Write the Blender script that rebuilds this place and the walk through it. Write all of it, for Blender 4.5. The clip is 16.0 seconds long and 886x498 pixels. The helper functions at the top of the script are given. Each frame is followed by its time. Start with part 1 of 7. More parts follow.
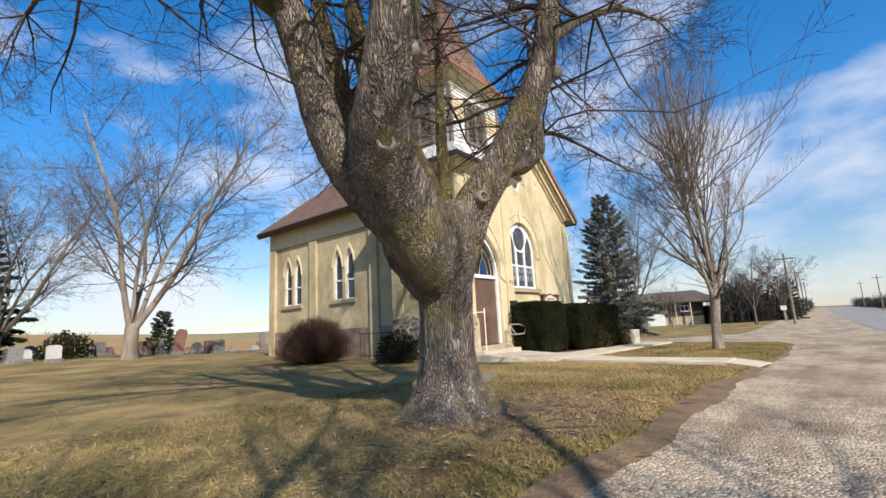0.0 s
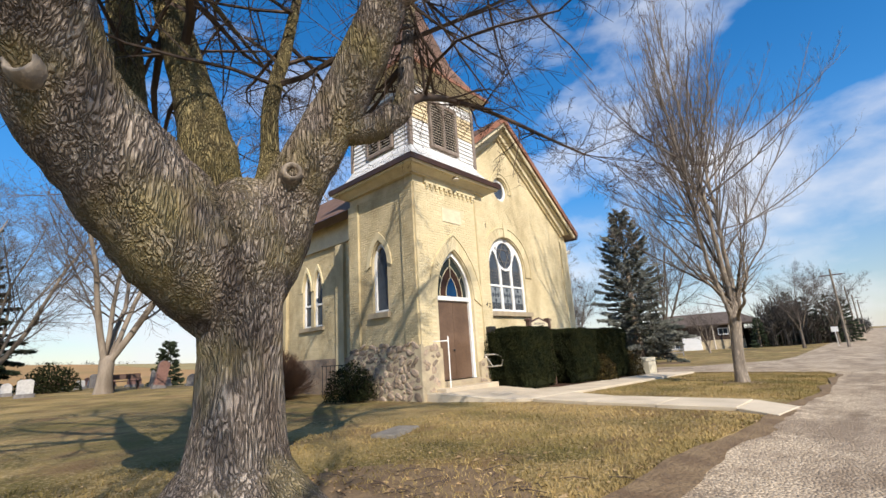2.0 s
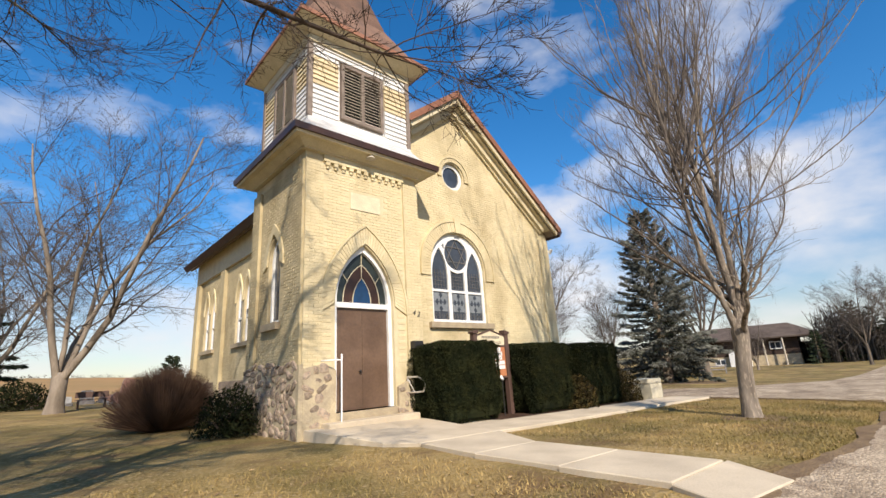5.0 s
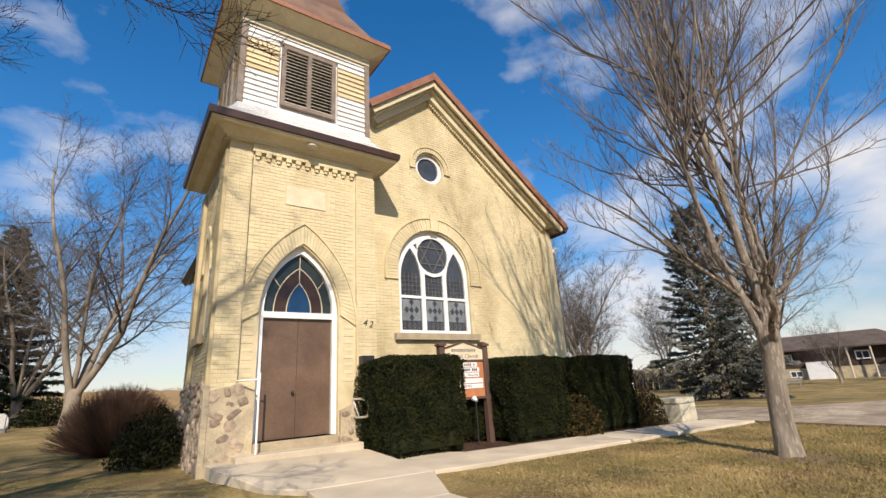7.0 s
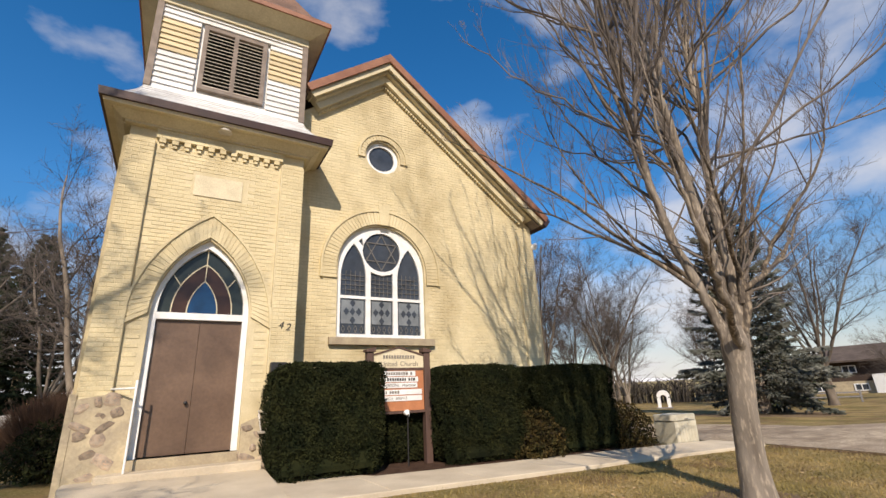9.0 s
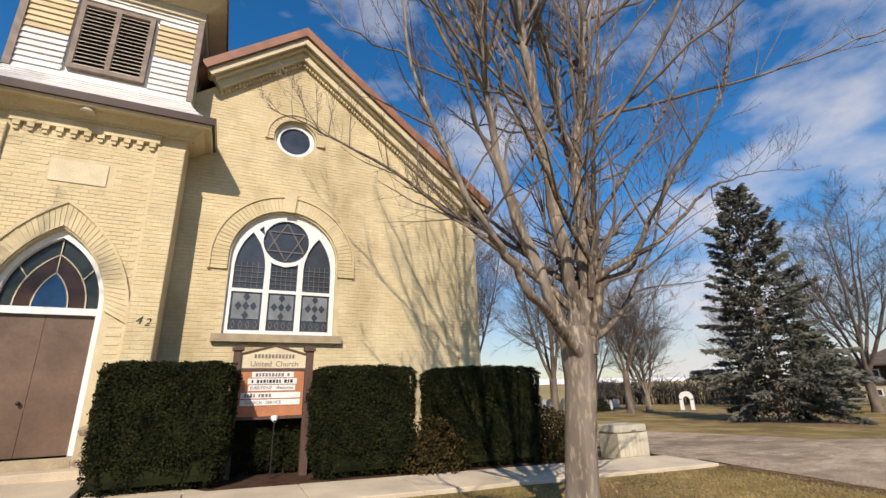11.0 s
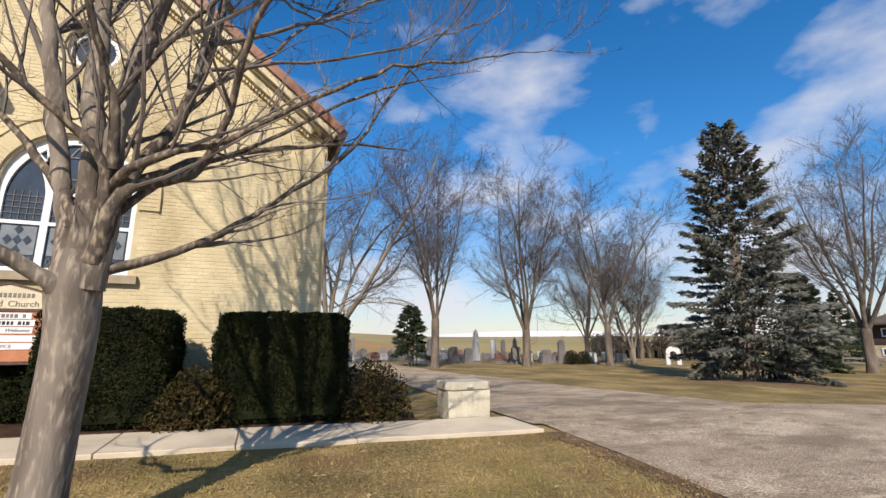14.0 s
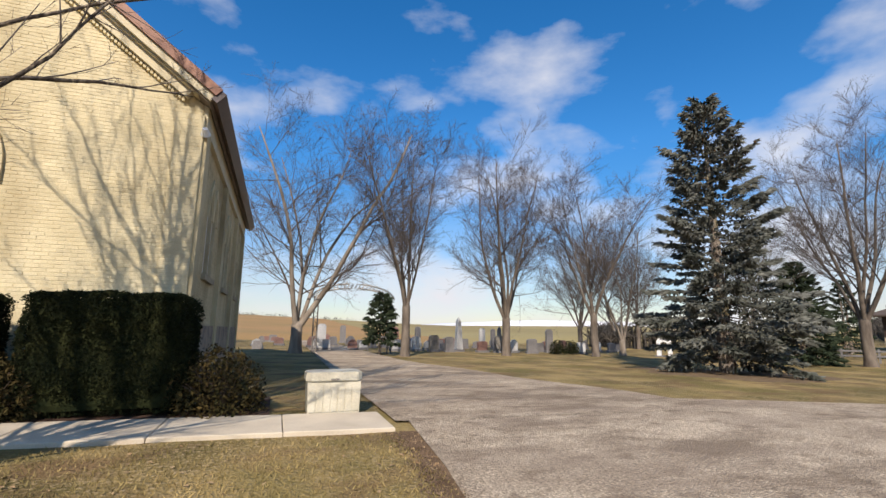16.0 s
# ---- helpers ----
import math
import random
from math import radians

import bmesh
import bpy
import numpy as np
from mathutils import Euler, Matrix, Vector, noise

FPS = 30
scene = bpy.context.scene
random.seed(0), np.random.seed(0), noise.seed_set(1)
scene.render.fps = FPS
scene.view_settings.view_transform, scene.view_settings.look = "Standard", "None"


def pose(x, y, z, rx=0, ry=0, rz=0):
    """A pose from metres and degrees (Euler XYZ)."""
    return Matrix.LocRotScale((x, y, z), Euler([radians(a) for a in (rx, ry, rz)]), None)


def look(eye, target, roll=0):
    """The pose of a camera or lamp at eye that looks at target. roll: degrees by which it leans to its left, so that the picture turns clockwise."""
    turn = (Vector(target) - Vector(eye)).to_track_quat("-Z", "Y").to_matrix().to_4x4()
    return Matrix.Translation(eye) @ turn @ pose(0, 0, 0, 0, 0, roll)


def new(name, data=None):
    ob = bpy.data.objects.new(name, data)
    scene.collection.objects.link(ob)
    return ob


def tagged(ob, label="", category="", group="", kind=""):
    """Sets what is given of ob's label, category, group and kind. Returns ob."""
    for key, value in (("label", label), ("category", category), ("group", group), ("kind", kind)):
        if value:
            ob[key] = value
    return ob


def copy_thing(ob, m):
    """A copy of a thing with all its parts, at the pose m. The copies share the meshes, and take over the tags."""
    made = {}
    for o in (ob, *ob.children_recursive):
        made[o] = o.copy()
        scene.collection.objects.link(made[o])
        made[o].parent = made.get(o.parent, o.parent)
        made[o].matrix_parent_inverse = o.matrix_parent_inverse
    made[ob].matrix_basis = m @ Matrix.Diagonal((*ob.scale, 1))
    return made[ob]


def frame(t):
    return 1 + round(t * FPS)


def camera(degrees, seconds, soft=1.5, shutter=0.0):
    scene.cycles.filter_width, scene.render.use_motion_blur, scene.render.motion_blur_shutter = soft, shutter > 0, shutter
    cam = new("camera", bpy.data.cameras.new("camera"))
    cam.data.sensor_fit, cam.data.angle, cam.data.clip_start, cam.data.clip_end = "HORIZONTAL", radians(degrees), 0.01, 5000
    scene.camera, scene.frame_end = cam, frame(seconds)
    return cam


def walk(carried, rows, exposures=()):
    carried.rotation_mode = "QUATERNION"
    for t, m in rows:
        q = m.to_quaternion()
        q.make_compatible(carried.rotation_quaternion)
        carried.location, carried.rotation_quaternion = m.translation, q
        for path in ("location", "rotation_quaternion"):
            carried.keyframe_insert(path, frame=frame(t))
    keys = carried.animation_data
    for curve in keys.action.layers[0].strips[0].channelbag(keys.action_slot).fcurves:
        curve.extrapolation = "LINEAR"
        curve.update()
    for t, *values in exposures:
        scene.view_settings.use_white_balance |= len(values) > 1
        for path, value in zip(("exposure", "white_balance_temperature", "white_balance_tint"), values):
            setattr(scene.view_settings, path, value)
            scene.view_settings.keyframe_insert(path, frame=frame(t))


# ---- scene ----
from mathutils.geometry import tessellate_polygon

cam = camera(88.9, 16.0)
PATH = [
    (0, (-12.304, -8.573, 1.1), (-10.765, -7.342, 1.439), -3.1),
    (0.5, (-11.504, -8.609, 1.104), (-9.991, -7.356, 1.481), -3.4),
    (1, (-10.765, -8.69, 1.113), (-9.286, -7.413, 1.537), -3.5),
    (1.5, (-10.012, -8.753, 1.12), (-8.558, -7.453, 1.563), -3.6),
    (2, (-9.308, -8.811, 1.137), (-7.868, -7.499, 1.592), -3.7),
    (2.5, (-8.569, -8.835, 1.134), (-7.146, -7.51, 1.604), -3.8),
    (3, (-7.872, -8.911, 1.149), (-6.471, -7.568, 1.633), -3.9),
    (3.5, (-7.144, -8.955, 1.134), (-5.771, -7.589, 1.632), -3.8),
    (4, (-6.424, -9.042, 1.115), (-5.067, -7.662, 1.62), -3.6),
    (4.5, (-5.659, -9.029, 1.124), (-4.325, -7.63, 1.637), -3.6),
    (5, (-4.95, -9.05, 1.133), (-3.643, -7.629, 1.656), -3.5),
    (5.2, (-4.644, -9.026, 1.113), (-3.349, -7.596, 1.638), -3.4),
    (7.5, (-1.436, -9.082, 1.177), (-0.387, -7.495, 1.792), -3.6),
    (8, (-0.752, -9.111, 1.114), (0.241, -7.5, 1.762), -3.5),
    (8.1, (-0.627, -9.097, 1.107), (0.365, -7.483, 1.748), -3.4),
    (10.5, (2.779, -9.582, 1.25), (3.637, -7.885, 1.869), -1.7),
    (11, (3.673, -9.621, 1.25), (4.488, -7.898, 1.855), -1.5),
    (11.5, (4.494, -9.672, 1.243), (5.283, -7.927, 1.818), -1.3),
    (12, (5.275, -9.706, 1.245), (6.043, -7.944, 1.797), -1.2),
    (12.5, (6.067, -9.736, 1.264), (6.822, -7.957, 1.78), -0.8),
    (13, (6.837, -9.754, 1.26), (7.567, -7.955, 1.742), -0.5),
    (13.5, (7.597, -9.77, 1.264), (8.322, -7.957, 1.696), -0.1),
    (14, (8.308, -9.868, 1.223), (9.031, -8.047, 1.624), -0.1),
    (14.5, (9.04, -9.948, 1.246), (9.765, -8.123, 1.624), 0.2),
    (15, (9.762, -9.95, 1.236), (10.474, -8.117, 1.603), 0.2),
    (15.5, (10.479, -9.869, 1.247), (11.173, -8.027, 1.604), 0.5),
    (16, (11.216, -9.751, 1.177), (11.886, -7.901, 1.531), 0.4),
]
walk(cam, [(t, look(eye, target, roll)) for t, eye, target, roll in PATH], [(0, 0.33, 6650, 12), (4, 0.31, 7050, 14), (8, 0.14, 7200, 15), (11, 0.02, 7250, 16), (13, 0.09, 6950, 15), (16, 0.16, 6850, 15)])

# world, sun
AZ, EL = radians(26), radians(37)
w = bpy.data.worlds.new("sky")
scene.world = w
w.use_nodes = True
wn, wl = w.node_tree.nodes, w.node_tree.links
wn.clear()
sky = wn.new("ShaderNodeTexSky")
sky.sky_type, sky.sun_disc = "NISHITA", False
sky.sun_elevation, sky.sun_rotation = EL, math.pi + AZ
sky.air_density, sky.dust_density, sky.ozone_density = 1.0, 0.1, 4.0
tc = wn.new("ShaderNodeTexCoord")
mp = wn.new("ShaderNodeMapping")
mp.inputs["Scale"].default_value = (1.7, 1.7, 3.6)
mp.inputs["Location"].default_value = (0.35, 0.1, 0.62)
nz = wn.new("ShaderNodeTexNoise")
nz.inputs["Scale"].default_value, nz.inputs["Detail"].default_value = 1.9, 9
nz.inputs["Roughness"].default_value = 0.52
rp = wn.new("ShaderNodeValToRGB")
rp.color_ramp.elements[0].position, rp.color_ramp.elements[1].position = 0.485, 0.74
sep = wn.new("ShaderNodeSeparateXYZ")
low = wn.new("ShaderNodeMapRange")
low.inputs["From Min"].default_value, low.inputs["From Max"].default_value = 0.0, 0.42
low.inputs["To Min"].default_value, low.inputs["To Max"].default_value = 0.07, -0.045
cov = wn.new("ShaderNodeMath")
wl.new(tc.outputs["Generated"], sep.inputs[0])
wl.new(sep.outputs["Z"], low.inputs["Value"])
wl.new(nz.outputs["Fac"], cov.inputs[0])
wl.new(low.outputs[0], cov.inputs[1])
hue = wn.new("ShaderNodeHueSaturation")
haze = wn.new("ShaderNodeMapRange")
haze.inputs["From Min"].default_value, haze.inputs["From Max"].default_value = 0.0, 0.38
haze.inputs["To Min"].default_value, haze.inputs["To Max"].default_value = 0.74, 1.5
wl.new(sep.outputs["Z"], haze.inputs["Value"])
wl.new(haze.outputs[0], hue.inputs["Value"])
tone = wn.new("ShaderNodeMapRange")
tone.inputs["From Min"].default_value, tone.inputs["From Max"].default_value = 0.0, 0.3
tone.inputs["To Min"].default_value, tone.inputs["To Max"].default_value = 0.85, 1.33
wl.new(sep.outputs["Z"], tone.inputs["Value"])
wl.new(tone.outputs[0], hue.inputs["Saturation"])
mx = wn.new("ShaderNodeMixRGB")
mx.inputs["Color2"].default_value = (6.6, 7.0, 7.6, 1)
bg = wn.new("ShaderNodeBackground")
bg.inputs["Strength"].default_value = 0.107
wo = wn.new("ShaderNodeOutputWorld")
for a, b in ((tc.outputs["Generated"], mp.inputs["Vector"]), (mp.outputs[0], nz.inputs["Vector"]), (cov.outputs[0], rp.inputs["Fac"]),
             (rp.outputs["Color"], mx.inputs["Fac"]), (sky.outputs[0], hue.inputs["Color"]), (hue.outputs[0], mx.inputs["Color1"]),
             (mx.outputs[0], bg.inputs["Color"]), (bg.outputs[0], wo.inputs["Surface"])):
    wl.new(a, b)
sun = new("sun", bpy.data.lights.new("sun", "SUN"))
sun.data.energy, sun.data.angle, sun.data.color = 5.0, radians(0.5), (1.0, 0.94, 0.85)
SUNWAY = Vector((math.sin(AZ) * math.cos(EL), math.cos(AZ) * math.cos(EL), -math.sin(EL)))
sun.matrix_world = look((-20, -40, 40), Vector((-20, -40, 40)) + SUNWAY)


# ---- materials ----
def mat(name, c1, c2, scale=6.0, rough=0.8, bump=0.2, fine=60.0, stretch=(1, 1, 1), metal=0.0, island=0.0, c3=None, dist=0.02, lo=0.35, hi=0.65, plain=False):
    """Two colours mixed by coarse and fine noise, with bump; island: how far single pieces differ in value."""
    m = bpy.data.materials.new(name)
    m.use_nodes = True
    n, l = m.node_tree.nodes, m.node_tree.links
    bs = n["Principled BSDF"]
    t, mpg = n.new("ShaderNodeTexCoord"), n.new("ShaderNodeMapping")
    mpg.inputs["Scale"].default_value = stretch
    l.new(t.outputs["Object"], mpg.inputs["Vector"])
    n1, n2 = n.new("ShaderNodeTexNoise"), n.new("ShaderNodeTexNoise")
    n1.inputs["Scale"].default_value, n1.inputs["Detail"].default_value = scale, 5
    n2.inputs["Scale"].default_value, n2.inputs["Detail"].default_value = fine, 4
    l.new(mpg.outputs[0], n1.inputs["Vector"])
    l.new(t.outputs["Object"] if plain else mpg.outputs[0], n2.inputs["Vector"])
    mr = n.new("ShaderNodeMapRange")
    mr.inputs["From Min"].default_value, mr.inputs["From Max"].default_value = lo, hi
    l.new(n1.outputs["Fac"], mr.inputs["Value"])
    m1 = n.new("ShaderNodeMixRGB")
    m1.inputs["Color1"].default_value, m1.inputs["Color2"].default_value = (*c1, 1), (*c2, 1)
    l.new(mr.outputs[0], m1.inputs["Fac"])
    col = m1.outputs[0]
    if c3:
        r3 = n.new("ShaderNodeMapRange")
        r3.inputs["From Min"].default_value, r3.inputs["From Max"].default_value = 0.5, 0.68
        l.new(n2.outputs["Fac"], r3.inputs["Value"])
        m3 = n.new("ShaderNodeMixRGB")
        m3.inputs["Color2"].default_value = (*c3, 1)
        l.new(r3.outputs[0], m3.inputs["Fac"])
        l.new(col, m3.inputs["Color1"])
        col = m3.outputs[0]
    hs = n.new("ShaderNodeHueSaturation")
    l.new(col, hs.inputs["Color"])
    add = n.new("ShaderNodeMath")
    add.operation = "MULTIPLY_ADD"
    l.new(n2.outputs["Fac"], add.inputs[0])
    add.inputs[1].default_value, add.inputs[2].default_value = 0.5, 0.75
    val = add.outputs[0]
    if island:
        g, oi, s = n.new("ShaderNodeNewGeometry"), n.new("ShaderNodeObjectInfo"), n.new("ShaderNodeMath")
        s.operation = "ADD"
        l.new(g.outputs["Random Per Island"], s.inputs[0])
        l.new(oi.outputs["Random"], s.inputs[1])
        fr = n.new("ShaderNodeMath")
        fr.operation = "FRACT"
        l.new(s.outputs[0], fr.inputs[0])
        ma = n.new("ShaderNodeMath")
        ma.operation = "MULTIPLY_ADD"
        l.new(fr.outputs[0], ma.inputs[0])
        ma.inputs[1].default_value, ma.inputs[2].default_value = island, -island / 2
        ad = n.new("ShaderNodeMath")
        l.new(val, ad.inputs[0])
        l.new(ma.outputs[0], ad.inputs[1])
        val = ad.outputs[0]
    l.new(val, hs.inputs["Value"])
    l.new(hs.outputs[0], bs.inputs["Base Color"])
    bs.inputs["Roughness"].default_value, bs.inputs["Metallic"].default_value = rough, metal
    bs.inputs["Specular IOR Level"].default_value = 0.5 if rough < 0.8 else 0.15
    if bump:
        b = n.new("ShaderNodeBump")
        b.inputs["Strength"].default_value, b.inputs["Distance"].default_value = bump, dist
        l.new(n2.outputs["Fac"], b.inputs["Height"])
        l.new(b.outputs[0], bs.inputs["Normal"])
    return m


def furrowed(name, c1, c2, crack, scale=31.0):
    """Bark in long broken plates with dark furrows between them."""
    m = mat(name, c1, c2, 4, 0.95, 0, 22, stretch=(1, 1, 0.35))
    n, l = m.node_tree.nodes, m.node_tree.links
    bs = n["Principled BSDF"]
    t, mpg, w1, mixv, vo = n.new("ShaderNodeTexCoord"), n.new("ShaderNodeMapping"), n.new("ShaderNodeTexNoise"), n.new("ShaderNodeMixRGB"), n.new("ShaderNodeTexVoronoi")
    l.new(t.outputs["Object"], mpg.inputs["Vector"])
    mpg.inputs["Scale"].default_value = (1, 1, 0.15)
    w1.inputs["Scale"].default_value, w1.inputs["Detail"].default_value = 5.0, 4
    mixv.blend_type = "ADD"
    mixv.inputs["Fac"].default_value = 0.6
    l.new(mpg.outputs[0], w1.inputs["Vector"])
    l.new(mpg.outputs[0], mixv.inputs["Color1"])
    l.new(w1.outputs["Color"], mixv.inputs["Color2"])
    vo.feature = "DISTANCE_TO_EDGE"
    vo.inputs["Scale"].default_value = scale
    l.new(mixv.outputs[0], vo.inputs["Vector"])
    r = n.new("ShaderNodeMapRange")
    r.inputs["From Min"].default_value, r.inputs["From Max"].default_value = 0.0, 0.28
    l.new(vo.outputs["Distance"], r.inputs["Value"])
    fine = n.new("ShaderNodeTexNoise")
    fine.inputs["Scale"].default_value, fine.inputs["Detail"].default_value = 38, 8
    l.new(mpg.outputs[0], fine.inputs["Vector"])
    hgt = n.new("ShaderNodeMath")
    hgt.operation = "MULTIPLY_ADD"
    l.new(fine.outputs["Fac"], hgt.inputs[0])
    hgt.inputs[1].default_value = 1.1
    l.new(r.outputs[0], hgt.inputs[2])
    b = n.new("ShaderNodeBump")
    b.inputs["Strength"].default_value, b.inputs["Distance"].default_value = 1.0, 0.035
    l.new(hgt.outputs[0], b.inputs["Height"])
    l.new(b.outputs[0], bs.inputs["Normal"])
    old = bs.inputs["Base Color"].links[0].from_socket
    mc = n.new("ShaderNodeMixRGB")
    mc.inputs["Color1"].default_value = (*crack, 1)
    r2 = n.new("ShaderNodeMapRange")
    r2.inputs["From Min"].default_value, r2.inputs["From Max"].default_value = -0.05, 0.2
    l.new(vo.outputs["Distance"], r2.inputs["Value"])
    l.new(r2.outputs[0], mc.inputs["Fac"])
    l.new(old, mc.inputs["Color2"])
    li = n.new("ShaderNodeTexNoise")
    li.inputs["Scale"].default_value, li.inputs["Detail"].default_value = 1.7, 6
    l.new(t.outputs["Object"], li.inputs["Vector"])
    r3 = n.new("ShaderNodeMapRange")
    r3.inputs["From Min"].default_value, r3.inputs["From Max"].default_value = 0.47, 0.66
    r3.inputs["To Max"].default_value = 0.62
    l.new(li.outputs["Fac"], r3.inputs["Value"])
    lich = n.new("ShaderNodeMixRGB")
    lich.inputs["Color2"].default_value = (0.36, 0.29, 0.115, 1)
    l.new(r3.outputs[0], lich.inputs["Fac"])
    l.new(mc.outputs[0], lich.inputs["Color1"])
    l.new(lich.outputs[0], bs.inputs["Base Color"])
    return m


def gravelled(name, c1, c2, dirt):
    """Loose stones of differing tone over packed earth that shows in long worn streaks."""
    m = mat(name, c1, c2, 0.9, 0.95, 0, 30, c3=tuple(v * 1.15 for v in c1))
    n, l = m.node_tree.nodes, m.node_tree.links
    bs = n["Principled BSDF"]
    old = bs.inputs["Base Color"].links[0].from_socket
    t, vo = n.new("ShaderNodeTexCoord"), n.new("ShaderNodeTexVoronoi")
    vo.inputs["Scale"].default_value = 42
    l.new(t.outputs["Object"], vo.inputs["Vector"])
    tone = n.new("ShaderNodeSeparateColor")
    l.new(vo.outputs["Color"], tone.inputs[0])
    rg = n.new("ShaderNodeMapRange")
    rg.inputs["To Min"].default_value, rg.inputs["To Max"].default_value = 0.6, 1.28
    l.new(tone.outputs[0], rg.inputs["Value"])
    hs = n.new("ShaderNodeHueSaturation")
    l.new(old, hs.inputs["Color"])
    l.new(rg.outputs[0], hs.inputs["Value"])
    col = hs.outputs[0]
    for stretch, scale, lo, hi, top in (((0.4, 1.0, 1.0), 0.8, 0.49, 0.62, 0.7), ((0.7, 1.0, 1.0), 2.6, 0.52, 0.66, 0.7)):
        mpg, nz_, mr, mix = n.new("ShaderNodeMapping"), n.new("ShaderNodeTexNoise"), n.new("ShaderNodeMapRange"), n.new("ShaderNodeMixRGB")
        mpg.inputs["Scale"].default_value = stretch
        nz_.inputs["Scale"].default_value, nz_.inputs["Detail"].default_value = scale, 8
        nz_.inputs["Roughness"].default_value = 0.65
        mr.inputs["From Min"].default_value, mr.inputs["From Max"].default_value, mr.inputs["To Max"].default_value = lo, hi, top
        mix.inputs["Color2"].default_value = (*dirt, 1)
        l.new(t.outputs["Object"], mpg.inputs["Vector"])
        l.new(mpg.outputs[0], nz_.inputs["Vector"])
        l.new(nz_.outputs["Fac"], mr.inputs["Value"])
        l.new(mr.outputs[0], mix.inputs["Fac"])
        l.new(col, mix.inputs["Color1"])
        col = mix.outputs[0]
    l.new(col, bs.inputs["Base Color"])
    b = n.new("ShaderNodeBump")
    b.inputs["Strength"].default_value, b.inputs["Distance"].default_value = 0.9, 0.02
    l.new(vo.outputs["Distance"], b.inputs["Height"])
    b.invert = True
    l.new(b.outputs[0], bs.inputs["Normal"])
    return m


def stained(m, colour, top, lo, hi, scale, stretch=(1, 1, 0.45)):
    """Old damp stains and grime in cloudy patches over a masonry colour."""
    n, l = m.node_tree.nodes, m.node_tree.links
    bs = n["Principled BSDF"]
    old = bs.inputs["Base Color"].links[0].from_socket
    g, mpg, nz_, mr, mix = n.new("ShaderNodeNewGeometry"), n.new("ShaderNodeMapping"), n.new("ShaderNodeTexNoise"), n.new("ShaderNodeMapRange"), n.new("ShaderNodeMixRGB")
    mpg.inputs["Scale"].default_value = stretch
    nz_.inputs["Scale"].default_value, nz_.inputs["Detail"].default_value, nz_.inputs["Roughness"].default_value = scale, 7, 0.62
    mr.inputs["From Min"].default_value, mr.inputs["From Max"].default_value, mr.inputs["To Max"].default_value = lo, hi, top
    mix.inputs["Color2"].default_value = (*colour, 1)
    l.new(g.outputs["Position"], mpg.inputs["Vector"])
    l.new(mpg.outputs[0], nz_.inputs["Vector"])
    l.new(nz_.outputs["Fac"], mr.inputs["Value"])
    l.new(mr.outputs[0], mix.inputs["Fac"])
    l.new(old, mix.inputs["Color1"])
    l.new(mix.outputs[0], bs.inputs["Base Color"])
    return m


M_BRICK = mat("buff brick", (0.67, 0.575, 0.365), (0.56, 0.47, 0.285), 1.1, 0.9, 0.35, 45, island=0.10, dist=0.006)
M_MORTAR = mat("mortar", (0.64, 0.55, 0.36), (0.55, 0.465, 0.29), 3, 0.95, 0.3, 60, dist=0.004)
for m_ in (M_BRICK, M_MORTAR):
    stained(m_, (0.30, 0.225, 0.115), 0.55, 0.52, 0.72, 0.8)
    stained(m_, (0.70, 0.60, 0.37), 0.5, 0.56, 0.75, 1.7, (1, 1, 0.8))
# side masonry: real stains, over a base colour also darkened for weaker sunlight
M_SIDE = mat("weathered shade-toned side brick", (0.58, 0.485, 0.295), (0.45, 0.37, 0.22), 1.1, 0.92, 0.4, 45, island=0.14, dist=0.008)
M_SIDEM = mat("weathered shade-toned side mortar", (0.54, 0.45, 0.285), (0.43, 0.36, 0.225), 3, 0.95, 0.3, 60, dist=0.004)
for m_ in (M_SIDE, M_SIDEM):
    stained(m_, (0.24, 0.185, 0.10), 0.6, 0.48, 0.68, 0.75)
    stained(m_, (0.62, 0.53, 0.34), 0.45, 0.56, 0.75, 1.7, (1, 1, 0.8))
M_STONE = mat("fieldstone", (0.40, 0.325, 0.24), (0.20, 0.165, 0.135), 2.2, 0.9, 0.6, 20, island=0.75, c3=(0.40, 0.26, 0.17), dist=0.02)
M_PARGE = mat("lime parging", (0.52, 0.43, 0.28), (0.36, 0.30, 0.21), 2.5, 0.95, 0.5, 25, dist=0.02)
M_CREAM = mat("cream painted wood", (0.60, 0.52, 0.34), (0.52, 0.44, 0.28), 3, 0.7, 0.1, 30)
M_WHITE = mat("white paint", (0.80, 0.80, 0.78), (0.70, 0.70, 0.67), 5, 0.55, 0.08, 40)
M_CLAP = mat("weathered white clapboard", (0.76, 0.755, 0.73), (0.62, 0.605, 0.57), 4, 0.7, 0.15, 40, stretch=(0.4, 0.4, 3), island=0.12)
stained(M_CLAP, (0.42, 0.38, 0.31), 0.5, 0.55, 0.72, 2.2, (0.5, 0.5, 1.5))
M_TANB = mat("bare yellowed board", (0.66, 0.55, 0.35), (0.55, 0.44, 0.27), 4, 0.8, 0.2, 40, stretch=(0.3, 0.3, 4), island=0.2)
M_SHINGLE = mat("brown shingle", (0.13, 0.085, 0.065), (0.20, 0.12, 0.085), 2, 0.9, 0.5, 40, island=0.35)
M_COPPER = mat("rusty brown fascia", (0.22, 0.09, 0.048), (0.30, 0.135, 0.072), 3, 0.6, 0.1, 30)
M_GUTTER = mat("dark brown gutter", (0.045, 0.022, 0.015), (0.07, 0.034, 0.023), 3, 0.4, 0.05, 30)
M_SLAT = mat("pale weathered slat", (0.58, 0.52, 0.42), (0.46, 0.40, 0.32), 6, 0.8, 0.2, 50)
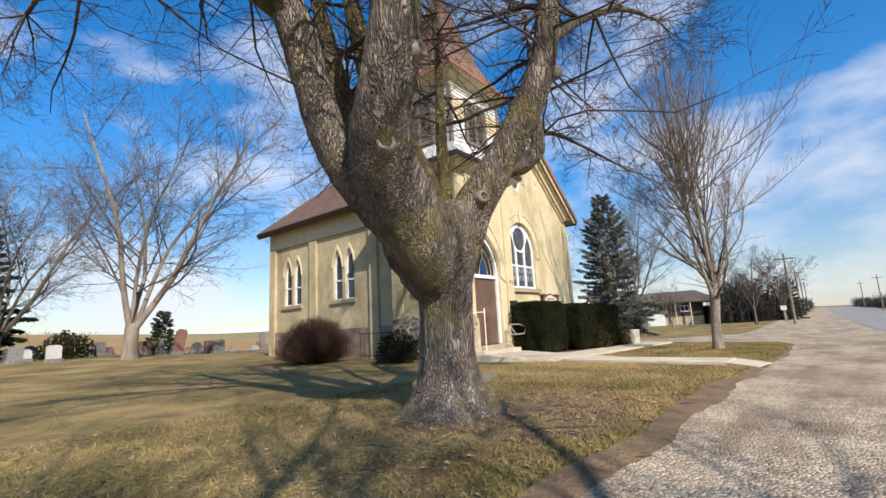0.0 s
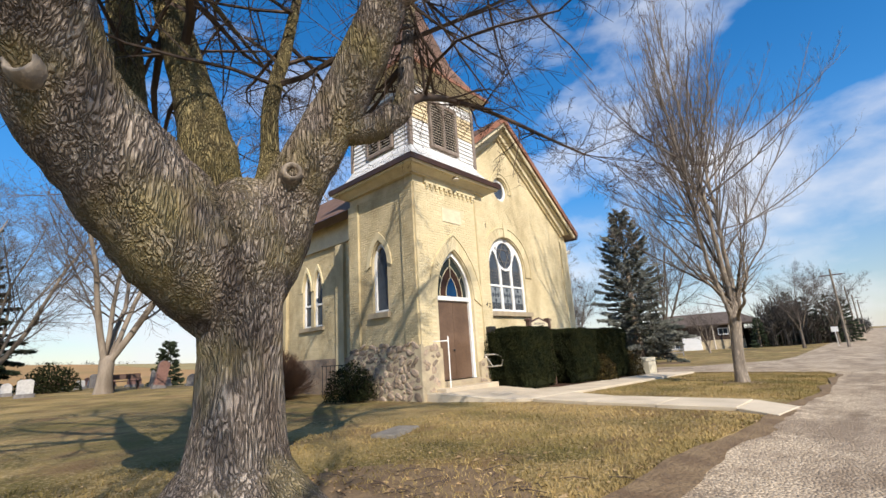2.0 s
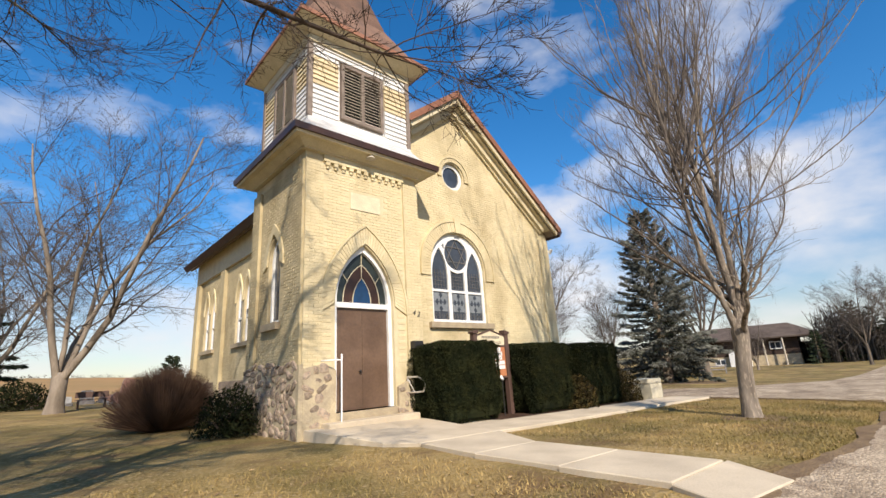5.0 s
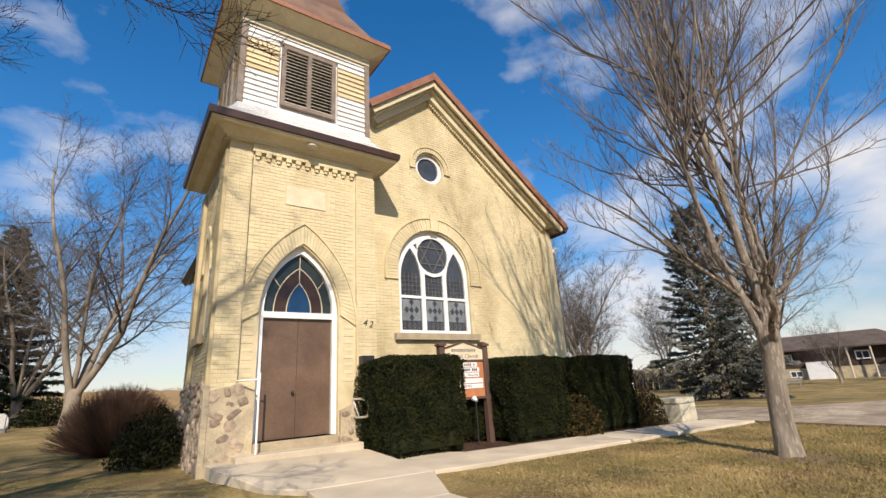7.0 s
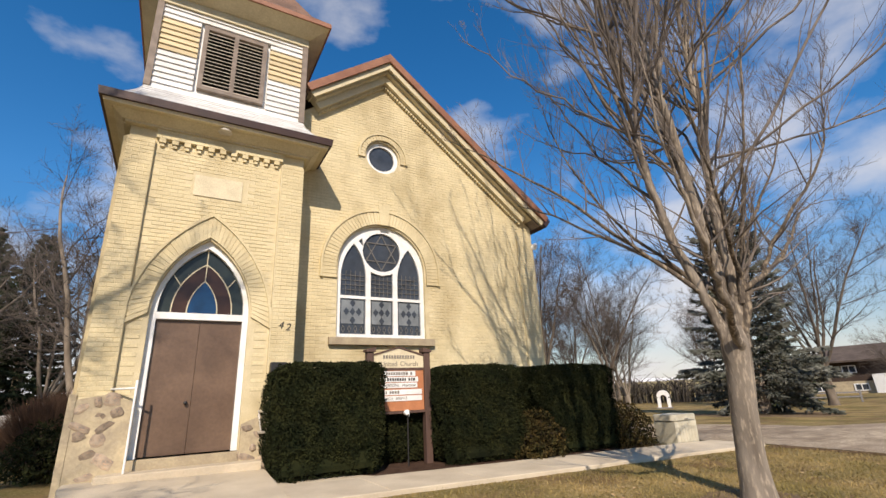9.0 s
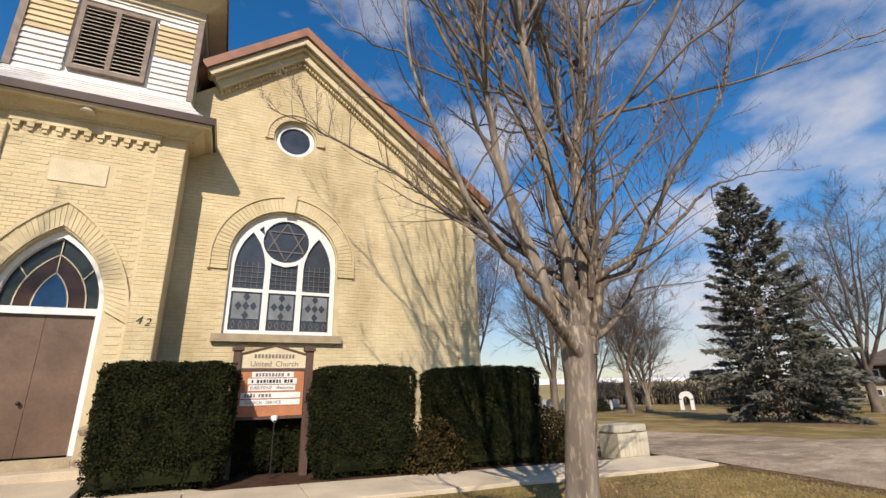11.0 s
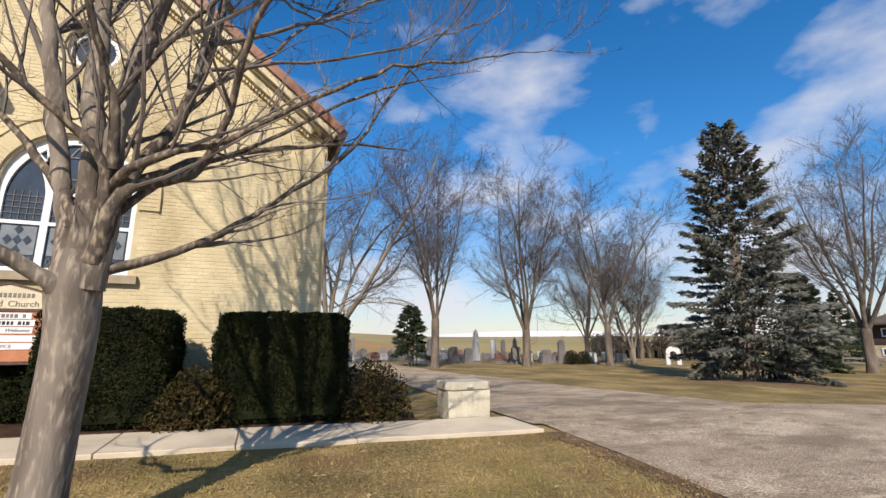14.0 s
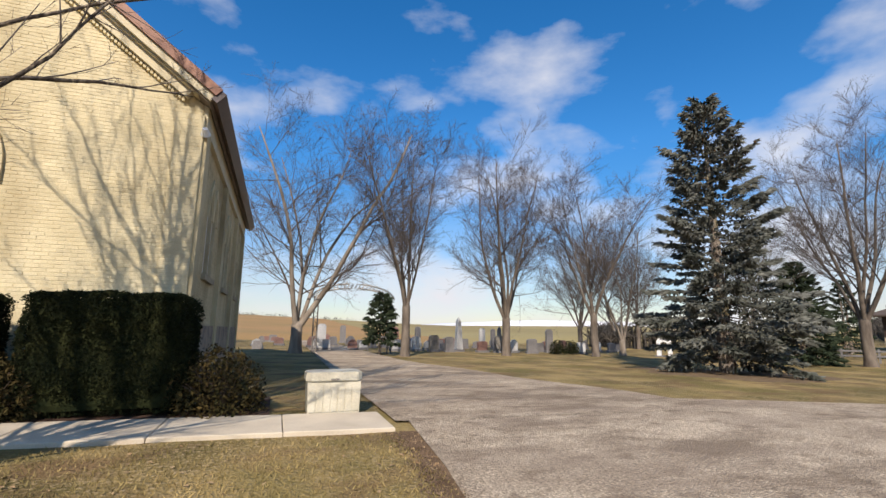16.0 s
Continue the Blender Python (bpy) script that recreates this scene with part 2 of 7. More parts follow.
M_LOUVRE = mat("grey brown louvre paint", (0.17, 0.13, 0.10), (0.24, 0.19, 0.15), 6, 0.7, 0.2, 50)
M_DARK = mat("black for unlit interior", (0.012, 0.012, 0.012), (0.02, 0.02, 0.02), 3, 0.9, 0)
M_DOOR = mat("brown door paint", (0.105, 0.062, 0.038), (0.15, 0.092, 0.058), 1.6, 0.45, 0.08, 20)
M_SILL = mat("sandstone sill", (0.40, 0.33, 0.22), (0.32, 0.26, 0.18), 4, 0.9, 0.3, 40)
M_TABLET = mat("pale stone tablet", (0.68, 0.60, 0.42), (0.60, 0.52, 0.36), 4, 0.85, 0.2, 40)
M_CONC = mat("pale concrete", (0.60, 0.51, 0.375), (0.47, 0.395, 0.29), 1.2, 0.9, 0.25, 70, dist=0.006)
M_GRASS = mat("dormant lawn", (0.335, 0.237, 0.094), (0.12, 0.096, 0.034), 0.55, 0.95, 1.0, 20, c3=(0.39, 0.29, 0.155), dist=0.05, lo=0.43, hi=0.64)
M_GRAVEL = gravelled("packed gravel", (0.53, 0.425, 0.30), (0.39, 0.305, 0.21), (0.18, 0.13, 0.086))
M_PEBBLE = mat("loose stone", (0.50, 0.42, 0.33), (0.36, 0.29, 0.22), 3, 0.9, 0, 20, island=0.7)
M_FIELD = mat("ploughed field", (0.40, 0.225, 0.095), (0.27, 0.185, 0.075), 0.02, 0.95, 0, 3)
M_MULCH = mat("bark mulch", (0.065, 0.036, 0.024), (0.105, 0.062, 0.040), 7, 0.95, 1.0, 40, dist=0.05)
M_BARK = furrowed("rough maple bark", (0.46, 0.385, 0.31), (0.22, 0.172, 0.135), (0.06, 0.045, 0.034), 18.0)
M_MOSS = furrowed("mossy bark", (0.42, 0.34, 0.16), (0.22, 0.175, 0.09), (0.045, 0.036, 0.022))
M_BARK3 = mat("young dark bark", (0.14, 0.112, 0.085), (0.055, 0.043, 0.034), 7, 0.9, 0.6, 26, stretch=(1, 1, 0.4), c3=(0.27, 0.215, 0.15), dist=0.01)
M_TWIG3 = mat("maple twig bark", (0.22, 0.185, 0.155), (0.105, 0.086, 0.072), 3, 0.9, 0, 20)
M_BARK2 = mat("smooth grey bark", (0.28, 0.235, 0.185), (0.095, 0.075, 0.057), 3.2, 0.9, 0.7, 26, stretch=(1, 1, 0.25), c3=(0.34, 0.28, 0.21), dist=0.015)
M_BARKF = mat("dark grey bark", (0.19, 0.155, 0.12), (0.095, 0.075, 0.058), 3, 0.95, 0.6, 14, stretch=(1, 1, 0.3), dist=0.03)
M_BARKP = mat("pale grey bark", (0.30, 0.25, 0.195), (0.15, 0.12, 0.09), 1.6, 0.95, 0.6, 14, stretch=(1, 1, 0.3), dist=0.03)
M_CONE = mat("brown spruce cones", (0.13, 0.075, 0.04), (0.075, 0.045, 0.028), 2, 0.85, 0, 20, island=0.7)
M_TWIG = mat("twig bark", (0.11, 0.08, 0.06), (0.06, 0.045, 0.036), 3, 0.9, 0, 20)
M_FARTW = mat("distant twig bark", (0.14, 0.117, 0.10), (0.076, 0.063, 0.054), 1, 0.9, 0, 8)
M_HEDGE = mat("yew leaves", (0.0088, 0.013, 0.004), (0.024, 0.0265, 0.008), 3, 0.9, 0, 30, island=0.9)
M_BUSHB = mat("dull bronze shrub leaves", (0.062, 0.040, 0.012), (0.028, 0.026, 0.008), 4, 0.85, 0, 30, island=0.9)
M_BARE = mat("bare shrub twigs", (0.12, 0.07, 0.045), (0.075, 0.045, 0.032), 3, 0.9, 0, 30, island=0.6)
M_SPRUCE = mat("blue spruce needles", (0.15, 0.15, 0.125), (0.055, 0.06, 0.045), 1.2, 0.85, 0, 20, island=0.8)
M_DKFIR = mat("dark fir needles", (0.022, 0.034, 0.018), (0.035, 0.045, 0.022), 1.2, 0.85, 0, 20, island=0.8)
M_GRANITE = mat("grey granite", (0.22, 0.205, 0.19), (0.13, 0.12, 0.115), 8, 0.6, 0.1, 80)
M_GRANITED = mat("mossy grey granite", (0.16, 0.145, 0.12), (0.24, 0.215, 0.18), 5, 0.9, 0.3, 40)
M_GRANITEP = mat("red granite", (0.24, 0.13, 0.10), (0.17, 0.09, 0.075), 8, 0.5, 0.1, 80)
M_GRANITEW = mat("white marble", (0.52, 0.51, 0.48), (0.40, 0.39, 0.37), 8, 0.7, 0.1, 60)
M_MARBLE = mat("clean white marble", (0.80, 0.79, 0.76), (0.70, 0.69, 0.66), 8, 0.7, 0.1, 60)
M_PLASTIC = mat("cream plastic", (0.60, 0.55, 0.42), (0.50, 0.45, 0.33), 3, 0.55, 0.05, 40)
M_BROWNW = mat("brown stained wood", (0.075, 0.042, 0.032), (0.11, 0.062, 0.045), 5, 0.7, 0.2, 40, stretch=(4, 4, 0.4))
M_ORANGE = mat("orange board", (0.50, 0.20, 0.09), (0.42, 0.16, 0.07), 4, 0.6, 0.05, 30)
M_BLACK = mat("black paint", (0.015, 0.015, 0.015), (0.025, 0.022, 0.02), 6, 0.5, 0.05, 40)
M_INK = mat("grey lettering", (0.16, 0.14, 0.12), (0.2, 0.18, 0.15), 6, 0.6, 0, 40)
M_METAL = mat("galvanised pipe", (0.62, 0.58, 0.52), (0.5, 0.46, 0.4), 8, 0.45, 0.05, 40, metal=0.3)
M_ROOFG = mat("grey brown house roof", (0.13, 0.10, 0.08), (0.09, 0.07, 0.058), 1, 0.9, 0.1, 10)
M_HOUSE = mat("dark brown boarding", (0.075, 0.052, 0.04), (0.05, 0.036, 0.03), 1, 0.9, 0.1, 10)
M_BLADE = mat("dormant grass blades", (0.35, 0.25, 0.104), (0.14, 0.112, 0.04), 0.55, 0.9, 0, 8, island=0.6, lo=0.43, hi=0.66)
M_SOIL = mat("bare soil with litter", (0.15, 0.10, 0.06), (0.24, 0.168, 0.095), 3, 0.95, 0.9, 25, c3=(0.12, 0.085, 0.055), dist=0.03)
M_CRUMB = mat("dark crumbly soil", (0.085, 0.055, 0.035), (0.14, 0.095, 0.06), 3, 0.95, 0, 20, island=0.6)
M_ASPH = mat("pale worn asphalt", (0.30, 0.285, 0.265), (0.24, 0.225, 0.21), 0.4, 0.9, 0.4, 40, dist=0.01)
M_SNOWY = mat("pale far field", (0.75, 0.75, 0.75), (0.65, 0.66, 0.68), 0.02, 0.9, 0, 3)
M_WOOD = mat("distant winter woods", (0.10, 0.085, 0.07), (0.065, 0.06, 0.05), 0.2, 0.95, 0, 3, island=0.6)
M_DEAD = mat("dead leaf", (0.42, 0.30, 0.16), (0.26, 0.16, 0.08), 3, 0.85, 0, 20, island=0.8)


stained(M_GRASS, (0.15, 0.125, 0.036), 0.65, 0.46, 0.64, 0.33, (1, 1, 1))
stained(M_GRASS, (0.18, 0.112, 0.055), 0.85, 0.50, 0.64, 0.85, (0.7, 1.2, 1))
stained(M_BLADE, (0.165, 0.137, 0.042), 0.65, 0.46, 0.64, 0.33, (1, 1, 1))
stained(M_GRAVEL, (0.27, 0.205, 0.145), 0.6, 0.48, 0.66, 0.55, (0.45, 1.2, 1))


def glassy(name, c, rough=0.08, spec=0.6):
    m = mat(name, c, tuple(v * 0.7 for v in c), 3, rough, 0.03, 8)
    m.node_tree.nodes["Principled BSDF"].inputs["Specular IOR Level"].default_value = spec
    return m


# blue-grey base carries part of the sky reflection in the panes
M_GLASS = glassy("dark leaded glass", (0.055, 0.065, 0.08))
M_GLASSG = glassy("frosted leaded glass", (0.22, 0.24, 0.25), 0.25)
M_BLUE = glassy("blue stained glass", (0.006, 0.055, 0.15), 0.12)
M_TEAL = glassy("green grey stained glass", (0.034, 0.044, 0.040), 0.2, 0.4)
M_AMBER = glassy("brown stained glass", (0.055, 0.026, 0.016), 0.2, 0.4)
M_LEAD = mat("lead came", (0.10, 0.095, 0.085), (0.14, 0.13, 0.12), 8, 0.6, 0, 30)


# ---- helpers of the scene ----
def thing(name, label, category, group="", at=(0, 0, 0), rz=0.0):
    ob = new(name)
    ob.matrix_world = pose(*at, 0, 0, rz)
    return tagged(ob, label, category, group)


def part(name, bm, material, parent=None, label="", kind=""):
    me = bpy.data.meshes.new(name)
    if len(bm.faces):
        bmesh.ops.recalc_face_normals(bm, faces=bm.faces)
    bm.to_mesh(me)
    bm.free()
    me.materials.append(material)
    ob = new(name, me)
    ob.parent = parent
    return tagged(ob, label, kind=kind)


def mesh_part(name, verts, faces, material, parent=None, label="", kind="", smooth=False):
    me = bpy.data.meshes.new(name)
    me.from_pydata(verts, [], faces)
    me.materials.append(material)
    if smooth:
        me.shade_smooth()
    ob = new(name, me)
    ob.parent = parent
    return tagged(ob, label, kind=kind)


def box(bm, x0, x1, y0, y1, z0, z1, bevel=0.0):
    v = [bm.verts.new((x, y, z)) for x in (x0, x1) for y in (y0, y1) for z in (z0, z1)]
    fs = [bm.faces.new([v[i] for i in f]) for f in ((0, 1, 3, 2), (4, 6, 7, 5), (0, 4, 5, 1), (2, 3, 7, 6), (0, 2, 6, 4), (1, 5, 7, 3))]
    if bevel:
        es = list({e for f in fs for e in f.edges})
        bmesh.ops.bevel(bm, geom=es, offset=bevel, segments=2, affect="EDGES", profile=0.6)
    return bm


def boxed(*a, bevel=0.0):
    return box(bmesh.new(), *a, bevel=bevel)


def front(y0):
    return lambda u, v, d: (u, y0 + d, v)


def westw(x0):
    return lambda u, v, d: (x0 + d, u, v)


def eastw(x0):
    return lambda u, v, d: (x0 - d, u, v)


def prism(outer, holes, d0, d1, place, bm=None):
    """A flat shape with holes, given thickness from d0 to d1."""
    bm = bm or bmesh.new()
    loops = [outer, *holes]
    flat = [p for lp in loops for p in lp]
    tris = tessellate_polygon([[Vector((u, v, 0)) for u, v in lp] for lp in loops])
    a = [bm.verts.new(place(u, v, d0)) for u, v in flat]
    b = [bm.verts.new(place(u, v, d1)) for u, v in flat]
    for t in tris:
        for q in (a, b):
            try:
                bm.faces.new([q[i] for i in t])
            except ValueError:
                pass
    k = 0
    for lp in loops:
        m = len(lp)
        for i in range(m):
            j = (i + 1) % m
            bm.faces.new((a[k + i], a[k + j], b[k + j], b[k + i]))
        k += m
    return bm


def rect(u0, u1, v0, v1):
    return [(u0, v0), (u1, v0), (u1, v1), (u0, v1)]


def gothic(u0, u1, v0, vs, vt, n=9):
    """A pointed-arch outline: jambs up to vs, apex at vt."""
    c, h, r = (u0 + u1) / 2, (u1 - u0) / 2, vt - vs
    k = (r * r - h * h) / (2 * h)
    rad, end = h + k, math.atan2(r, k)
    right = [(c - k + rad * math.cos(end * i / n), vs + rad * math.sin(end * i / n)) for i in range(n)]
    left = [(2 * c - u, v) for u, v in reversed(right)]
    return [(u0, v0), (u1, v0), *right, (c, vt), *left]


def rounded(u0, u1, v0, vs, n=20):
    c, r = (u0 + u1) / 2, (u1 - u0) / 2
    return [(u0, v0), (u1, v0), *[(c + r * math.cos(math.pi * i / n), vs + r * math.sin(math.pi * i / n)) for i in range(n + 1)]]


def circle(c, z, r, n=28):
    return [(c + r * math.cos(2 * math.pi * i / n), z + r * math.sin(2 * math.pi * i / n)) for i in range(n)]


def tubes(chains, sides=5):
    """verts, faces of tapered tubes along chains of (point, radius)."""
    vs, fs = [], []
    ring = [(math.cos(2 * math.pi * i / sides), math.sin(2 * math.pi * i / sides)) for i in range(sides)]
    for ch in chains:
        base, m = len(vs), len(ch)
        d = Vector(ch[1][0]) - Vector(ch[0][0])
        ref = Vector((0, 0, 1)) if abs(d.normalized().z) < 0.9 else Vector((1, 0, 0))
        for i, (p, r) in enumerate(ch):
            p = Vector(p)
            d = (Vector(ch[min(i + 1, m - 1)][0]) - Vector(ch[max(i - 1, 0)][0])).normalized()
            a = d.cross(ref).normalized()
            b = d.cross(a)
            for c, s in ring:
                vs.append(p + (a * c + b * s) * r)
        for i in range(m - 1):
            for k in range(sides):
                j = (k + 1) % sides
                fs.append((base + i * sides + k, base + i * sides + j, base + (i + 1) * sides + j, base + (i + 1) * sides + k))
        fs.append(tuple(base + (m - 1) * sides + k for k in range(sides)))
    return vs, fs


def smooth01(a, b, x):
    t = min(1.0, max(0.0, (x - a) / (b - a)))
    return t * t * (3 - 2 * t)


def gz(x, y):
    """The height of the ground."""
    z = -0.022 * min(max(x, 0), 40) - 0.01 * min(max(x, -25), 0)
    z += 0.012 * (min(max(y, -7.4), -1) + 1) - 0.1 * (1 - smooth01(-8.0, -7.0, y))
    z += 0.35 * smooth01(4, 26, y) * (1 - smooth01(-2, 8, x))
    r = math.hypot(x, y)
    z += (9.0 - 4.5 * smooth01(10, 120, x)) * smooth01(60, 330, r) * smooth01(-40, 60, y) + 2.0 * smooth01(90, 400, r) * (1 - smooth01(-40, 60, y))
    return z


# ---- ground ----
def axis_steps(lo, hi, near_lo, near_hi, fine, grow):
    out, s = [near_lo], fine
    x = near_lo
    while x < near_hi:
        x += fine
        out.append(x)
    while x < hi:
        s *= grow
        x += s
        out.append(x)
    x, s = near_lo, fine
    while x > lo:
        s *= grow
        x -= s
        out.insert(0, x)
    return out


def sheet(xs, ys, zfun):
    vs = [(x, y, zfun(x, y)) for y in ys for x in xs]
    n = len(xs)
    fs = [(j * n + i, j * n + i + 1, (j + 1) * n + i + 1, (j + 1) * n + i) for j in range(len(ys) - 1) for i in range(n - 1)]
    return vs, fs


def lumps(x, y):
    return 0.02 * noise.noise((x * 0.9, y * 0.9, 0)) + 0.008 * noise.noise((x * 3.1, y * 3.1, 4))


gx, gy = axis_steps(-900, 1200, -20, 24, 0.4, 1.25), axis_steps(-700, 1200, -14, 12, 0.4, 1.25)
gv, gf = sheet(gx, gy, lambda x, y: gz(x, y) + lumps(x, y) - 0.02)
ground = mesh_part("ground", gv, gf, M_GRASS, None, "dormant brown-green lawn with worn patches", "structure", True)
tagged(ground, category="lawn")


def wob(x, k=0.0):
    return 0.10 * noise.noise((x * 0.35, k, 0)) + 0.05 * noise.noise((x * 1.9, k, 1))


def strip_area(name, cells, lift, material, label):
    """A surface over the ground from rows of (y, x0, x1) or columns; each row is cut into steps."""
    vs, fs = [], []
    n = 24
    for r, (a, b) in enumerate(cells):
        for i in range(n + 1):
            p = Vector(a).lerp(Vector(b), i / n)
            vs.append((p.x, p.y, gz(p.x, p.y) + lift + 0.4 * lumps(p.x, p.y)))
    for r in range(len(cells) - 1):
        for i in range(n):
            k = r * (n + 1) + i
            fs.append((k, k + 1, k + n + 2, k + n + 1))
    return tagged(mesh_part(name, vs, fs, material, None, label, "structure", True), category="road")


def road_edge(x):
    """The northern edge of the gravel street."""
    return -7.15 - 0.055 * max(0, min(x + 6, 10)) + wob(x) if x < 12.9 else -3.0


rows = []
x = -90.0
while x < 260:
    e = road_edge(x) if x < 12.6 else -7.7 + (x - 12.6) * 6
    if x >= 13.2:
        e = -1.9 + wob(x) if x < 20.5 else -0.7 - 0.33 * min(x - 20.5, 9) + wob(x, 3)
    rows.append(((x, e, 0), (x, -19 - 0.03 * x, 0)))
    x += 0.3 if -14 < x < 22 else (1.0 if x < 60 else 6.0)
strip_area("road", rows, 0.012, M_GRAVEL, "packed gravel street with worn tyre tracks")
rows = [((x, road_edge(x) + 0.1 + 0.16 * noise.noise((x * 0.6, 3, 2)), 0), (x, road_edge(x) - 0.22 + 0.2 * noise.noise((x * 0.5, 8, 2)), 0)) for x in np.arange(-16, 12.4, 0.15)]
strip_area("verge", rows, 0.017, M_SOIL, "bare soil margin between lawn and gravel")
rows = []
y = -2.2
while y < 60:
    t = smooth01(2, 30, y)
    rows.append(((13.15 + 0.1 * wob(y) + 0.5 * t, y, 0), (20.6 - 1.6 * smooth01(-1, 6, y) - 1.5 * smooth01(6, 14, y) + wob(y, 5), y, 0)))
    y += 0.5
strip_area("driveway", rows, 0.018, M_GRAVEL, "gravel driveway running back beside the church to the cemetery")
rows = [((x, -1.42 + 0.1 * wob(x, 9), 0), (x, 0.75, 0)) for x in np.arange(2.5, 11.4, 0.3)]
strip_area("planting_bed", rows, 0.03, M_MULCH, "dark bark mulch bed under clipped hedges")


# concrete walks, slab by slab
def slab_piece(pts, z_lift, thick, parent):
    bm = bmesh.new()
    up = z_lift if callable(z_lift) else lambda x, y: z_lift
    top = [bm.verts.new((x, y, gz(x, y) + up(x, y))) for x, y in pts]
    low = [bm.verts.new((x, y, gz(x, y) + up(x, y) - thick)) for x, y in pts]
    n = len(pts)
    bm.faces.new(top)
    es = []
    for i in range(n):
        bm.faces.new((low[i], low[(i + 1) % n], top[(i + 1) % n], top[i]))
    bmesh.ops.bevel(bm, geom=[e for e in bm.edges if e.verts[0] in top and e.verts[1] in top], offset=0.012, segments=1, affect="EDGES")
    return part("slab", bm, M_CONC, parent)


pavement = tagged(new("pavement"), "pale concrete footpath slabs with cracked joints", "path", kind="structure")
XS = [2.0, 3.3, 4.9, 6.5, 8.1, 9.75, 11.4, 13.0]
for a, b in zip(XS, XS[1:]):
    slab_piece([(a + 0.006, -2.78), (b - 0.006, -2.80), (b - 0.006, -1.48), (a + 0.006, -1.46)], 0.045, 0.16, pavement)
slab_piece([(-0.74, -0.11), (-0.72, -0.6), (-0.36, -2.3), (0.05, -2.75), (1.99, -2.78), (1.99, -0.6), (1.99, -0.11)], lambda x, y: 0.045 + 0.13 * smooth01(-2.75, -0.6, y), 0.26, pavement)
slab_piece([(1.996, -1.45), (3.6, -1.45), (2.75, -0.35), (1.996, -0.35)], 0.042, 0.16, pavement)
YS = [-2.79, -4.2, -5.6, -6.9]
for a, b in zip(YS, YS[1:]):
    slab_piece([(-0.05 + 0.02 * a, b + 0.006), (1.28, b + 0.006), (1.98 if a > -3 else 1.28, a - 0.006), (0.05 if a > -3 else -0.05 + 0.02 * a, a - 0.006)], 0.045, 0.18, pavement)
slab_piece([(-0.42, -7.5), (1.0, -7.62), (1.35, -6.91), (-0.2, -6.91)], 0.035, 0.16, pavement)

# ---- church ----
church = thing("church", "buff brick country church with a corner bell tower", "church")
XW, XE, XC, YF, YB, ZE = 0.45, 9.4, 4.65, 0.7, 13.3, 6.0
SL = 0.785
TX0, TX1, TY0, TY1, TZ = -0.76, 2.45, 0.0, 3.05, 6.5
TCX, TCY = (TX0 + TX1) / 2, (TY0 + TY1) / 2
T = 0.35

win_o = rounded(3.5, 5.76, 2.5, 4.16)
round_o = circle(4.63, 7.25, 0.46)
ZA = ZE + (XE - XC) * SL
nave_front = prism([(XW, -0.5), (XE, -0.5), (XE, ZE), (XC, ZA), (XW, 6.45)], [win_o, round_o], 0, T, front(YF))
WALLF = part("wall", nave_front, M_MORTAR, church, "buff brick gable front")
part("wall", prism([(XW, -0.5), (XE, -0.5), (XE, ZE), (XC, ZA), (XW, 6.45)], [], -T, 0, front(YB)), M_BRICK, church, "buff brick rear gable")
BAYS = [3.4, 7.35, 11.3]


def lancets(c):
    return [gothic(c - 0.72, c - 0.1, 2.5, 4.0, 4.75), gothic(c + 0.1, c + 0.72, 2.5, 4.0, 4.75)]


def side_holes(cs):
    return [h for c in cs for h in lancets(c)]


WALLW = part("wall", prism(rect(YF + T, YB - T, -0.5, 6.62), side_holes(BAYS[1:]), 0, T, westw(XW)), M_SIDEM, church, "weathered brick side wall, toned down for shade")
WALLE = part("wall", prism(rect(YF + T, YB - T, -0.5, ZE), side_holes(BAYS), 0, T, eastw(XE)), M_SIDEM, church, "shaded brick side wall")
for place, ys in ((westw(XW), (5.3, 9.5, 13.0)), (eastw(XE), (0.95, 5.3, 9.5, 13.0))):
    for y in ys:
        part("buttress", prism(rect(y - 0.25, y + 0.25, -0.4, 5.45), [], -0.13, -0.002, place), M_SIDE, church)
for place in (westw(XW), eastw(XE)):
    part("plinth", prism(rect(YF + 0.02, YB, -0.5, 1.25), [], -0.09, -0.004, place), M_STONE, church, "rubble stone foundation")
for place, top in ((westw(XW), 6.6), (eastw(XE), 6.1)):
    part("frieze", prism(rect(YF + 0.02, YB, 5.5, top), [], -0.1, -0.005, place), M_CREAM, church)

# roof slopes with thickness
OV, RF, RB = 0.4, 0.2, YB + 0.45
ZR = 10.2


def roof_slab(sign, u0, u1, d0, d1, y0, y1):
    """A slab along the slope: u from the ridge down, d across it."""
    bm = bmesh.new()
    n = Vector((sign * SL, 0, 1)).normalized()
    a = Vector((sign, 0, -SL)).normalized()
    vs = []
    for y in (y0, y1):
        for u, d in ((u0, d0), (u1, d0), (u1, d1), (u0, d1)):
            p = Vector((XC, y, ZR)) + a * u + n * d
            vs.append(bm.verts.new(p))
    for f in ((0, 1, 2, 3), (7, 6, 5, 4), (0, 4, 5, 1), (1, 5, 6, 2), (2, 6, 7, 3), (3, 7, 4, 0)):
        bm.faces.new([vs[i] for i in f])
    return bm


